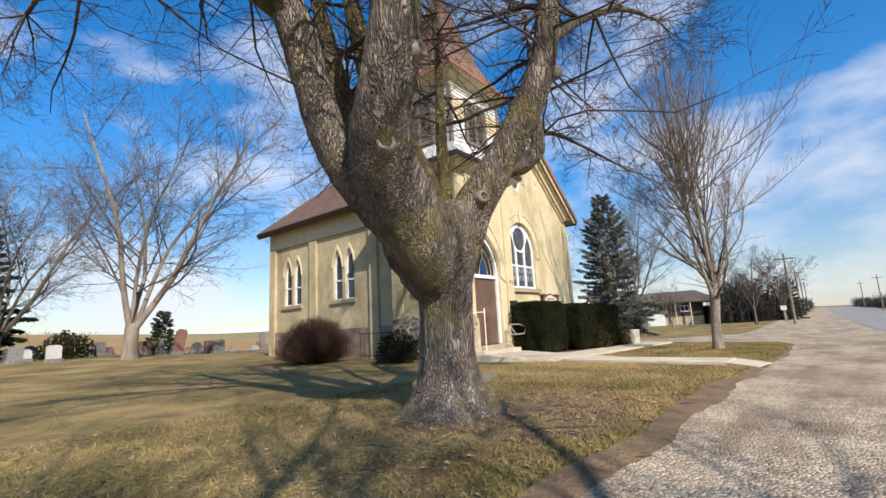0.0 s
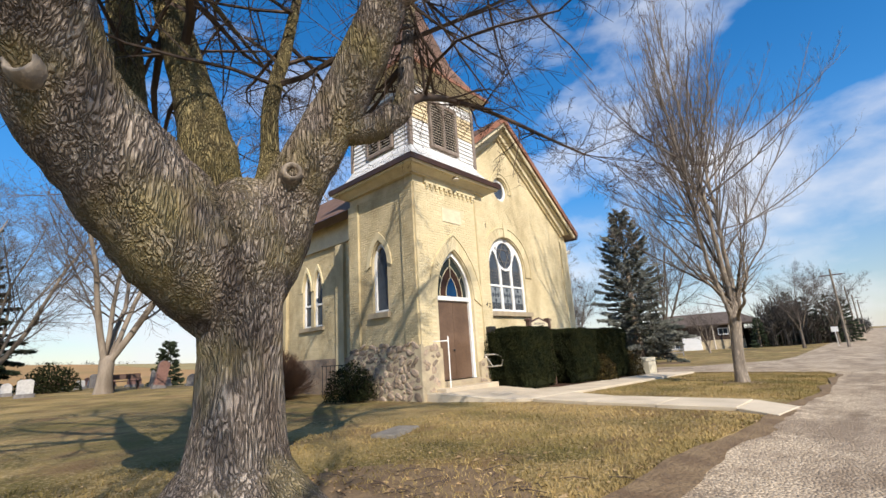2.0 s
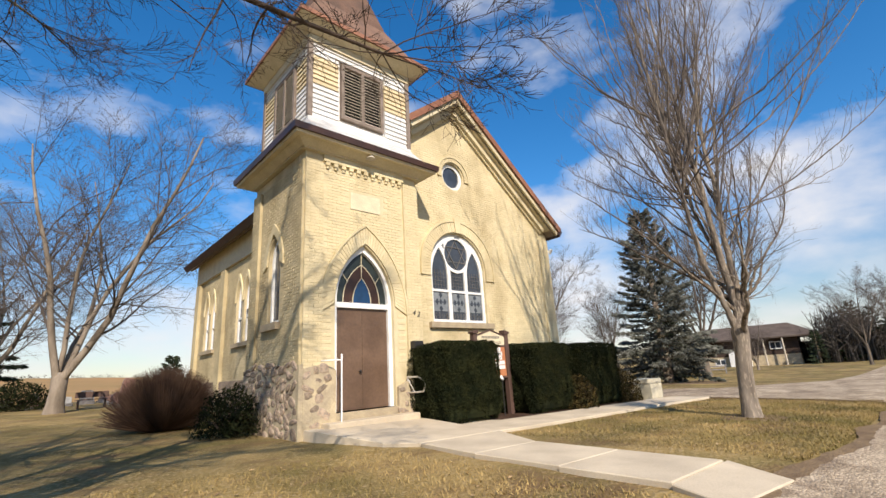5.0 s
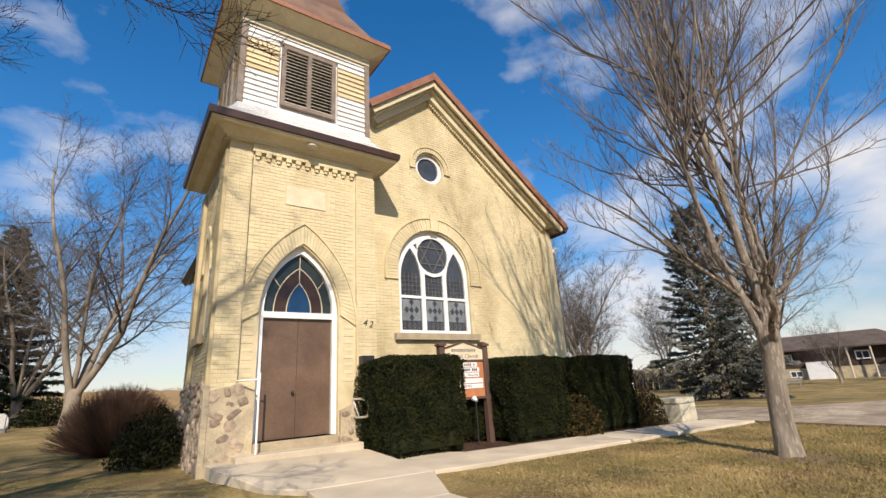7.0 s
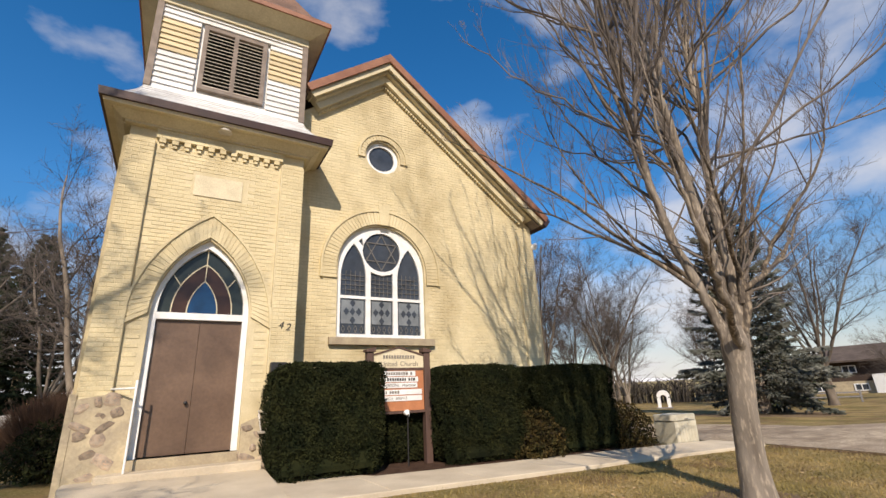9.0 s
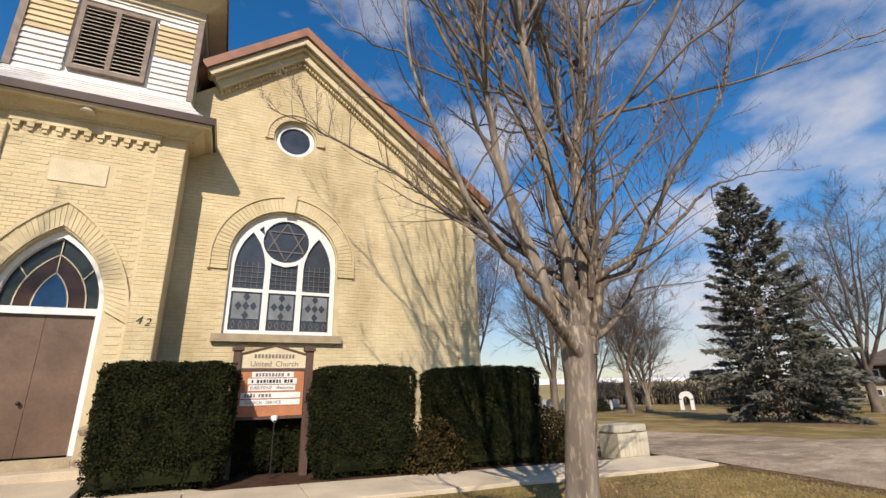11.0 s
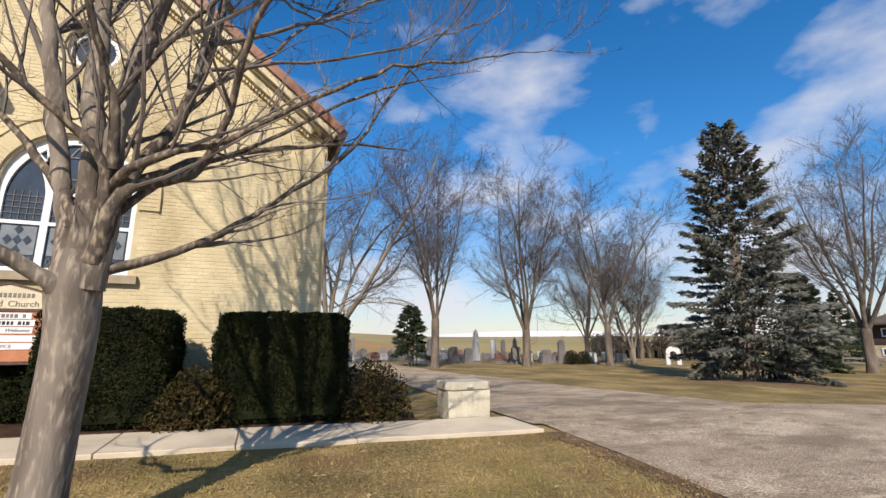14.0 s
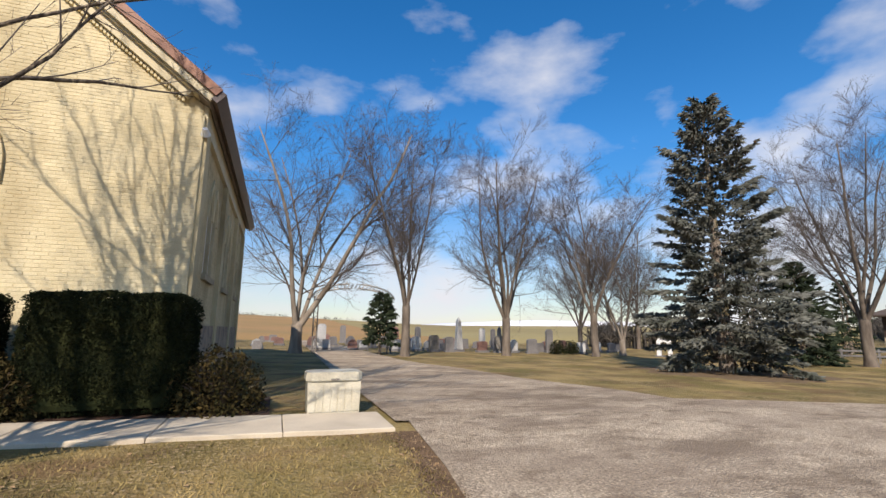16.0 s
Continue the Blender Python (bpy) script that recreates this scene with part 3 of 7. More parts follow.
for s in (-1, 1):
    SH = 0.0 if s > 0 else 0.005
    LEN = (XE + OV - XC if s > 0 else XC + 0.1) / math.cos(math.atan(SL))
    FL = LEN if s > 0 else (XC - TX1 - 0.01) / math.cos(math.atan(SL))
    part("roof", roof_slab(s, 0, LEN, -0.1, 0, RF + 0.03, RB), M_SHINGLE, church, "brown shingled roof slope")
    part("fascia", roof_slab(s, -0.02, FL, -0.17, 0.025, RF - 0.03 + SH, RF + 0.028), M_COPPER, church, "rusty brown rake trim")
    part("bargeboard", roof_slab(s, 0.1, FL - 0.02, -0.32, -0.172, RF + 0.05 + SH, RF + 0.12), M_CREAM, church)
    part("soffit", roof_slab(s, 0.06, FL - 0.05, -0.2, -0.105, RF + 0.13 + SH, YF), M_CREAM, church)
    part("frieze", roof_slab(s, 0.14, FL - (0.35 if s > 0 else 0.1), -0.36, -0.205, YF - 0.33 + SH, YF - 0.003), M_CREAM, church)
    part("frieze", roof_slab(s, 0.2, FL - (0.5 if s > 0 else 0.1), -0.54, -0.362, YF - 0.2 + SH, YF - 0.003), M_CREAM, church)
    part("gutter", roof_slab(s, LEN - 0.03, LEN + 0.12, -0.28, -0.004, RF + 0.002, RB), M_GUTTER, church, "dark brown eaves gutter")
    # eaves box takes brown instead of cream, putting the underside's shade into its colour
    part("soffit", roof_slab(s, LEN - 0.62, LEN - 0.04, -0.34, -0.11, RF + 0.14, RB - 0.1), M_LOUVRE, church, "boxed eaves coloured brown for their shade")
    n = int((FL - (0.85 if s > 0 else 0.4)) / 0.09)
    a = Vector((s, 0, -SL)).normalized()
    nn = Vector((s * SL, 0, 1)).normalized()
    for i in range(n):
        p = Vector((XC, 0, ZR)) + a * (0.42 + i * 0.09) - nn * 0.585
        part("dentil", boxed(p.x - 0.026, p.x + 0.026, YF - 0.1, YF - 0.004, p.z - 0.04, p.z + 0.05), M_BRICK, church)

# tower
door_o = gothic(0.0, 1.6, 0.42, 2.75, 4.2)
TF = part("wall", prism(rect(TX0, TX1, -0.5, TZ), [door_o], 0, T, front(TY0)), M_MORTAR, church, "buff brick tower front")
tw_o = gothic(1.25, 1.95, 2.45, 3.95, 4.6)
TW = part("wall", prism(rect(TY0 + T, TY1, -0.5, TZ), [tw_o], 0, T, westw(TX0)), M_SIDEM, church, "weathered brick tower side, toned down for shade")
part("wall", prism(rect(TY0 + T, TY1, -0.5, TZ), [], 0, T, eastw(TX1)), M_BRICK, church)
part("wall", prism(rect(TX0 + T, TX1 - T, 4.0, TZ), [], -T, 0, front(TY1)), M_BRICK, church)


def arch_band(path_in, path_out, d0, d1, place, bm=None):
    bm = bm or bmesh.new()
    rings = [[bm.verts.new(place(u, v, d)) for u, v in p] for p, d in ((path_in, d1), (path_in, d0), (path_out, d0), (path_out, d1))]
    n = len(path_in)
    for k in range(4):
        p, q = rings[k], rings[(k + 1) % 4]
        for i in range(n - 1):
            bm.faces.new((p[i], p[i + 1], q[i + 1], q[i]))
    for i in (0, n - 1):
        bm.faces.new([r[i] for r in rings])
    return bm


def voussoirs(path_in, path_out, d0, d1, place, parent, size=0.085, name="voussoir"):
    """Wedge bricks set side by side along an arch, each an object."""
    n = len(path_in)
    mids = [((a[0] + b[0]) / 2, (a[1] + b[1]) / 2) for a, b in zip(path_in, path_out)]
    run = [0.0]
    for a, b in zip(mids, mids[1:]):
        run.append(run[-1] + math.hypot(b[0] - a[0], b[1] - a[1]))
    m = max(4, int(run[-1] / size))

    def at(path, q):
        i = max(k for k in range(n) if run[k] <= q + 1e-9)
        i = min(i, n - 2)
        t = (q - run[i]) / max(1e-9, run[i + 1] - run[i])
        return (path[i][0] + (path[i + 1][0] - path[i][0]) * t, path[i][1] + (path[i + 1][1] - path[i][1]) * t)

    for k in range(m):
        q0, q1 = run[-1] * (k + 0.06) / m, run[-1] * (k + 0.94) / m
        j = random.uniform(-0.003, 0.003)
        part(name, prism([at(path_in, q0), at(path_in, q1), at(path_out, q1), at(path_out, q0)], [], d0 + j, d1, place), M_BRICK, parent)


def arch_of(outline):
    """The arch of an opening's outline without its jambs' feet."""
    return outline[2:]


def frame_set(parent_name, outer, inner_list, place, label, d0=0.08, d1=0.2, glass=M_GLASS, sill=None):
    """A white frame with panes behind its holes, under one window part."""
    wobj = new(parent_name)
    wobj.parent = church
    tagged(wobj, label)
    part("frame", prism(outer, inner_list, d0, d1, place), M_WHITE, wobj)
    for h in inner_list:
        part("pane", prism(h, [], d0 + 0.05, d0 + 0.07, place), glass, wobj)
    if sill:
        u0, u1, v = sill
        part("sill", prism(rect(u0, u1, v - 0.16, v), [], -0.12, 0.1, place), M_SILL, wobj)
    return wobj


# great front window: three lights and a roundel
fp = front(YF)
zmid = 3.42
lights = []
for a, b in ((3.6, 4.22), (4.34, 4.92), (5.04, 5.66)):
    lights.append(rect(a, b, 2.6, zmid))
lights.append(gothic(3.6, 4.22, zmid + 0.07, 3.95, 4.78))
lights.append(gothic(5.04, 5.66, zmid + 0.07, 3.95, 4.78))
lights.append([(4.34, zmid + 0.07), (4.92, zmid + 0.07), (4.92, 4.12), (4.86, 4.08), (4.63, 4.03), (4.40, 4.08), (4.34, 4.12)])
lights.append(circle(4.63, 4.63, 0.50))
lights.append([(4.02, 4.86), (4.16, 4.72), (4.12, 4.95)])
BIGW = frame_set("window", win_o, lights, fp, "round-headed white window with three lights and a star roundel", sill=(3.32, 5.94, 2.5))
bm = bmesh.new()
for k in (0, 1):
    tri = [(4.63 + 0.46 * math.cos(math.pi * (0.5 + k + 2 * i / 3)), 4.63 + 0.46 * math.sin(math.pi * (0.5 + k + 2 * i / 3))) for i in range(3)]
    for i in range(3):
        (u0, v0), (u1, v1) = tri[i], tri[(i + 1) % 3]
        du, dv = u1 - u0, v1 - v0
        s = 0.014 / math.hypot(du, dv)
        prism([(u0 - dv * s, v0 + du * s), (u0 + dv * s, v0 - du * s), (u1 + dv * s, v1 - du * s), (u1 - dv * s, v1 + du * s)], [], 0.112 - k * 0.006, 0.124, fp, bm)
part("star_came", bm, M_LEAD, BIGW, "six-pointed star of lead strips")
for a, b in ((3.6, 4.22), (4.34, 4.92), (5.04, 5.66)):
    c = (a + b) / 2
    part("pane", prism(rect(a + 0.04, b - 0.04, 2.84, zmid - 0.03), [], 0.115, 0.128, fp), M_GLASSG, BIGW, "frosted lower pane")
    bm = bmesh.new()
    for du, dv in ((0, 0.2), (0, -0.2), (0, 0), (0.15, 0), (-0.15, 0)):
        z = 3.12 + dv
        prism([(c + du - 0.07, z), (c + du, z - 0.095), (c + du + 0.07, z), (c + du, z + 0.095)], [], 0.106, 0.114, fp, bm)
    part("diamond_pane", bm, M_GLASS, BIGW, "cross of dark diamond panes")
# hood moulds
def hood(c, r0, r1, zs, place, foot=0.3):
    n = 24
    pin = [(c + r0 * math.cos(math.pi * i / n), zs + r0 * math.sin(math.pi * i / n)) for i in range(n + 1)]
    po = [(c + r1 * math.cos(math.pi * i / n), zs + r1 * math.sin(math.pi * i / n)) for i in range(n + 1)]
    a, b = [(c + r0, zs - foot), *pin, (c - r0, zs - foot)], [(c + r1, zs - foot), *po, (c - r1, zs - foot)]
    ob = part("hood_mould", arch_band(a, b, -0.035, -0.002, place), M_MORTAR, church, "projecting brick arch")
    voussoirs(a, b, -0.05, -0.03, place, ob)
    rim = [(c + (u - c) * (1 + 0.05 / r1), zs + (v - zs) * (1 + 0.05 / r1) if v > zs else v) for u, v in b]
    part("drip_course", arch_band(b, rim, -0.075, -0.002, place), M_BRICK, church)
    return ob


hood(4.63, 1.17, 1.5, 4.16, fp)
part("keystone", prism([(4.52, 5.3), (4.74, 5.3), (4.78, 5.82), (4.48, 5.82)], [], -0.09, -0.077, fp), M_BRICK, church)
ROUNDW = frame_set("window", round_o, [circle(4.63, 7.25, 0.36)], fp, "round white window in the gable")
hood(4.63, 0.5, 0.64, 7.25, fp, 0.1)
# door
tf = front(TY0)
door = new("door")
door.parent = church
tagged(door, "brown double door in a white pointed frame")
part("frame", prism(door_o, [rect(0.1, 1.5, 0.42, 2.68), gothic(0.1, 1.5, 2.8, 2.86, 4.05)], 0.1, 0.26, tf), M_WHITE, door)
part("leaf", boxed(0.105, 0.797, TY0 + 0.17, TY0 + 0.22, 0.435, 2.675), M_DOOR, door)
part("leaf", boxed(0.803, 1.495, TY0 + 0.17, TY0 + 0.22, 0.435, 2.675), M_DOOR, door)
bm = bmesh.new()
bmesh.ops.create_uvsphere(bm, u_segments=12, v_segments=8, radius=0.032, matrix=Matrix.Translation((0.72, TY0 + 0.12, 1.25)))
bmesh.ops.create_cone(bm, segments=10, radius1=0.014, radius2=0.014, depth=0.08, cap_ends=True, matrix=Matrix.Translation((0.72, TY0 + 0.15, 1.25)) @ pose(0, 0, 0, 90))
part("knob", bm, M_BLACK, door, "dark round knob")
part("threshold", boxed(-0.1, 1.7, TY0 - 0.06, TY0 + 0.34, 0.24, 0.42, bevel=0.012), M_SILL, door, "worn stone threshold")
fan = gothic(0.1, 1.5, 2.8, 2.86, 4.05)
part("pane", prism(fan, [], 0.2, 0.215, tf), M_TEAL, door, "green grey stained glass fanlight")
part("pane", prism(gothic(0.3, 1.3, 2.8, 2.84, 3.75), [], 0.186, 0.197, tf), M_AMBER, door, "brown stained glass")
part("pane", prism(gothic(0.55, 1.05, 2.8, 2.82, 3.42), [], 0.172, 0.183, tf), M_BLUE, door, "blue stained glass lancet")


def came(pts, r, d, parent, place):
    bm = bmesh.new()
    for (u0, v0), (u1, v1) in zip(pts, pts[1:]):
        du, dv = u1 - u0, v1 - v0
        s = r / max(1e-6, math.hypot(du, dv))
        prism([(u0 - dv * s, v0 + du * s), (u0 + dv * s, v0 - du * s), (u1 + dv * s, v1 - du * s), (u1 - dv * s, v1 + du * s)], [], d, d + 0.012, place, bm)
    return part("came", bm, M_TABLET, parent)


came(gothic(0.3, 1.3, 2.8, 2.84, 3.75)[1:] + [(0.3, 2.8)], 0.009, 0.172, door, tf)
came(gothic(0.55, 1.05, 2.8, 2.82, 3.42)[1:] + [(0.55, 2.8)], 0.009, 0.158, door, tf)
came([(0.8, 3.42), (0.8, 4.02)], 0.008, 0.165, door, tf)
came([(0.42, 3.3), (0.28, 3.5)], 0.008, 0.165, door, tf)
came([(1.18, 3.3), (1.32, 3.5)], 0.008, 0.165, door, tf)
gi, go = arch_of(gothic(-0.03, 1.63, 0.3, 2.75, 4.24)), arch_of(gothic(-0.36, 1.96, 0.3, 2.55, 4.66))
HM = part("hood_mould", arch_band(gi, go, -0.03, -0.002, tf), M_MORTAR, church, "pointed brick arch over the door")
voussoirs(gi, go, -0.045, -0.025, tf, HM)
part("drip_course", arch_band(go, arch_of(gothic(-0.41, 2.01, 0.3, 2.53, 4.72)), -0.075, -0.002, tf), M_BRICK, church)
# corner piers and corbel table
for a, b in ((TX0, -0.33), (2.0, TX1)):
    part("pier", prism(rect(a - 0.02, b, 1.35 if a < 0 else -0.3, 6.05), [], -0.07, -0.003, tf), M_MORTAR, church)
part("corbel_band", prism(rect(-0.33, 2.0, 6.12, 6.3), [], -0.075, -0.004, tf), M_BRICK, church)
for i in range(11):
    c = -0.22 + i * 0.21
    part("corbel", box(boxed(c - 0.055, c + 0.055, TY0 - 0.07, TY0 - 0.003, 6.03, 6.12), c - 0.035, c + 0.035, TY0 - 0.045, TY0 - 0.003, 5.96, 6.03), M_BRICK, church)
for place, n0, n1 in ((tf, TX0 - 0.09, TX1 + 0.09), (westw(TX0), TY0, TY1), (eastw(TX1), TY0, TY1)):
    part("frieze", prism(rect(n0, n1, 6.3, 6.46), [], -0.12, -0.004, place), M_CREAM, church)
part("tablet", prism(rect(0.4, 1.26, 5.07, 5.5), [], -0.02, -0.003, tf), M_TABLET, church, "blank pale stone tablet")
wt = westw(TX0)
frame_set("window", tw_o, [gothic(1.33, 1.87, 2.53, 3.92, 4.48)], wt, "narrow white lancet window", sill=(1.15, 2.05, 2.45))
part("hood_mould", arch_band(arch_of(gothic(1.2, 2.0, 2.5, 3.9, 4.66)), arch_of(gothic(1.02, 2.18, 2.5, 3.8, 4.92)), -0.05, -0.002, wt), M_BRICK, church)
for a, b in ((TY0 - 0.02, TY0 + 0.5), (TY1 - 0.5, TY1)):
    part("pier", prism(rect(a, b, 1.35, 6.05), [], -0.07, -0.003, wt), M_SIDE, church)
for place, cs in ((westw(XW), BAYS[1:]), (eastw(XE), BAYS)):
    for c in cs:
        for s in (-0.41, 0.41):
            u = c + s
            frame_set("window", gothic(u - 0.31, u + 0.31, 2.5, 4.0, 4.75), [rect(u - 0.23, u + 0.23, 2.58, 3.35), gothic(u - 0.23, u + 0.23, 3.42, 3.98, 4.6)], place, "white lancet sash of a side window")
            part("hood_mould", arch_band(arch_of(gothic(u - 0.33, u + 0.33, 2.5, 3.98, 4.8)), arch_of(gothic(u - 0.4, u + 0.4, 2.5, 3.95, 5.0)), -0.05, -0.002, place), M_BRICK, church)
        part("sill", prism(rect(c - 0.85, c + 0.85, 2.36, 2.5), [], -0.1, 0.08, place), M_SILL, church)

# belfry
B0, B1 = TX0 + 0.1, TX1 - 0.1
Y0, Y1 = TY0 + 0.1, TY1 - 0.1
ZB, ZT = 7.3, 9.62
part("belfry_wall", boxed(B0 + 0.06, B1 - 0.06, Y0 + 0.06, Y1 - 0.06, 6.6, ZT), M_WHITE, church)


def frustum(hx0, hy0, z0, hx1, hy1, z1, bm=None):
    bm = bm or bmesh.new()
    hy0, hy1 = max(0.01, hy0 - DY), max(0.01, hy1 - DY)
    lo = [bm.verts.new((TCX + sx * hx0, TCY + sy * hy0, z0)) for sx, sy in ((-1, -1), (1, -1), (1, 1), (-1, 1))]
    hi = [bm.verts.new((TCX + sx * hx1, TCY + sy * hy1, z1)) for sx, sy in ((-1, -1), (1, -1), (1, 1), (-1, 1))]
    bm.faces.new(lo[::-1])
    bm.faces.new(hi)
    for i in range(4):
        bm.faces.new((lo[i], lo[(i + 1) % 4], hi[(i + 1) % 4], hi[i]))
    return bm


HB = (B1 - B0) / 2
DY = (TX1 - TX0 - TY1 + TY0) / 2
steps = [(HB + 0.585, 6.682), (HB + 0.40, 6.78), (HB + 0.26, 6.91), (HB + 0.15, 7.05), (HB + 0.07, 7.18), (HB + 0.03, 7.30)]
flare = []
for (h0, z0), (h1, z1) in zip(steps, steps[1:]):
    flare += [(h0, z0), ((h0 + h1) / 2 - 0.004, (z0 + z1) / 2)]
flare.append(steps[-1])
for (h0, z0), (h1, z1) in zip(flare, flare[1:]):
    part("skirt_board", frustum(h0 + 0.014, h0 + 0.014, z0, h1, h1, z1), M_CLAP, church, "flared white clapboard")
part("soffit", frustum(HB + 0.52, HB + 0.52, 6.47, HB + 0.54, HB + 0.54, 6.53), M_CREAM, church, "cream soffit of the skirt roof")
part("gutter", frustum(HB + 0.59, HB + 0.59, 6.532, HB + 0.61, HB + 0.61, 6.68), M_GUTTER, church, "dark brown drip edge")
part("cornice", frustum(TX1 - TCX + 0.14, TX1 - TCX + 0.14, 6.34, TX1 - TCX + 0.3, TX1 - TCX + 0.3, 6.468), M_CREAM, church)
LV = (0.85 - 0.65, 0.85 + 0.65, 7.5, 9.14)
nb = 17
bh = (ZT - 7.28) / nb
for k in range(nb):
    z0 = 7.28 + k * bh
    z1 = z0 + bh - 0.004
    tan_row = 7 <= k <= 12
    for place, c, lo_, hi_ in ((front(Y0), TCX, B0, B1), (westw(B0), TCY, Y0, Y1), (eastw(B1), TCY, Y0, Y1)):
        open_ = z1 > LV[2] - 0.06 and z0 < LV[3] + 0.06
        spans = [(lo_, c - 0.72), (c + 0.72, hi_)] if open_ else [(lo_, hi_)]
        for u0, u1 in spans:
            bm = bmesh.new()
            q = [bm.verts.new(place(u, v, d)) for u, v, d in ((u0, z0 + random.uniform(-0.006, 0.006), -0.034), (u1, z0 + random.uniform(-0.006, 0.006), -0.034), (u1, z1, 0.0), (u0, z1, 0.0), (u0, z0, 0.058), (u1, z0, 0.058), (u1, z1, 0.058), (u0, z1, 0.058))]
            for f in ((0, 1, 2, 3), (4, 7, 6, 5), (0, 4, 5, 1), (1, 5, 6, 2), (2, 6, 7, 3), (3, 7, 4, 0)):
                bm.faces.new([q[i] for i in f])
            part("clapboard", bm, M_TANB if tan_row else M_CLAP, church)
for place, c, lo_, hi_ in ((front(Y0), TCX, B0, B1), (westw(B0), TCY, Y0, Y1), (eastw(B1), TCY, Y0, Y1)):
    lv = new("louvre")
    lv.parent = church
    tagged(lv, "grey brown slatted belfry louvre")
    u0, u1, v0, v1 = c - 0.65, c + 0.65, LV[2], LV[3]
    part("frame", prism(rect(u0, u1, v0, v1), [rect(u0 + 0.09, c - 0.045, v0 + 0.09, v1 - 0.09), rect(c + 0.045, u1 - 0.09, v0 + 0.09, v1 - 0.09)], -0.06, 0.05, place), M_LOUVRE, lv)
    # black sheet that paints the darkness seen between the slats
    part("shade_backing", prism(rect(u0 + 0.05, u1 - 0.05, v0 + 0.05, v1 - 0.05), [], 0.04, 0.048, place), M_DARK, lv)
    for a, b in ((u0 + 0.09, c - 0.045), (c + 0.045, u1 - 0.09)):
        for k in range(16):
            z = v0 + 0.1 + k * (v1 - v0 - 0.18) / 16
            bm = bmesh.new()
            q = [bm.verts.new(place(u, v, d)) for u, v, d in ((a, z, -0.045), (b, z, -0.045), (b, z + 0.055, 0.03), (a, z + 0.055, 0.03), (a, z + 0.015, -0.045), (b, z + 0.015, -0.045), (b, z + 0.07, 0.03), (a, z + 0.07, 0.03))]
            for f in ((0, 1, 2, 3), (4, 7, 6, 5), (0, 4, 5, 1), (1, 5, 6, 2), (2, 6, 7, 3), (3, 7, 4, 0)):
                bm.faces.new([q[i] for i in f])
            part("slat", bm, M_SLAT, lv)
for sx, sy in ((-1, -1), (1, -1), (-1, 1), (1, 1)):
    x, y = TCX + sx * HB, TCY + sy * (HB - DY)
    part("corner_board", boxed(x - 0.06, x + 0.06, y - 0.06, y + 0.06, 7.29, ZT), M_LOUVRE, church)
part("frieze", frustum(HB + 0.07, HB + 0.07, ZT - 0.2, HB + 0.07, HB + 0.07, ZT), M_CREAM, church)
part("soffit", frustum(HB + 0.1, HB + 0.1, ZT + 0.002, HB + 0.46, HB + 0.46, ZT + 0.2), M_CREAM, church, "cream spire soffit")
part("fascia", frustum(HB + 0.5, HB + 0.5, ZT + 0.203, HB + 0.49, HB + 0.49, ZT + 0.33), M_COPPER, church, "rusty brown spire eaves")
prof = [(HB + 0.49, ZT + 0.332), (HB + 0.1, ZT + 0.75), (HB - 0.4, ZT + 1.7), (0.03, 14.9)]
bm = bmesh.new()
for (h0, z0), (h1, z1) in zip(prof, prof[1:]):
    frustum(h0, h0, z0, h1, h1, z1, bm)
part("spire", bm, M_SHINGLE, church, "brown shingled broach spire")
# stoop
stoop = tagged(part("step", boxed(-0.35, 1.95, -0.45, -0.065, -0.1, 0.265, bevel=0.02), M_CONC), "pale worn concrete door step", "step")
# ---- trees ----
def grow(rng, p, d, length, r, level, out, twist=0.25, up=0.05, kids=4, spread=0.6, shrink=0.62, maxlev=4, minr=0.004, seg=4, gap=0.25):
    """Adds a branch and its side branches to out[level] as chains."""
    p, d = Vector(p), Vector(d).normalized()
    ch, n = [(p.copy(), r)], seg
    pts = []
    for i in range(n):
        d = (d + Vector((rng.gauss(0, twist), rng.gauss(0, twist), rng.gauss(0, twist) + up)) * 0.5).normalized()
        p = p + d * (length / n)
        rr = max(minr * 0.6, r * (1 - 0.78 * (i + 1) / n))
        ch.append((p.copy(), rr))
        pts.append((p.copy(), d.copy(), rr))
    out.setdefault(level, []).append(ch)
    if level >= maxlev:
        return
    for k in range(kids):
        f = gap + (1 - gap) * (k + rng.random()) / kids
        i = min(n - 1, int(f * n))
        q, dd, rr = pts[i]
        if i > 0:
            q = pts[i - 1][0].lerp(q, rng.random())
        side = Vector((rng.gauss(0, 1), rng.gauss(0, 1), rng.gauss(0, 0.7))).normalized()
        nd = (dd * (1 - spread * 0.5) + side * spread + Vector((0, 0, up))).normalized()
        grow(rng, q, nd, length * shrink * rng.uniform(0.7, 1.2) * (1.15 - 0.5 * f), max(minr, rr * (0.45 if level == 0 else 0.6)), level + 1, out, twist, up, kids, spread, shrink, maxlev, minr, max(2, seg - 1), gap)


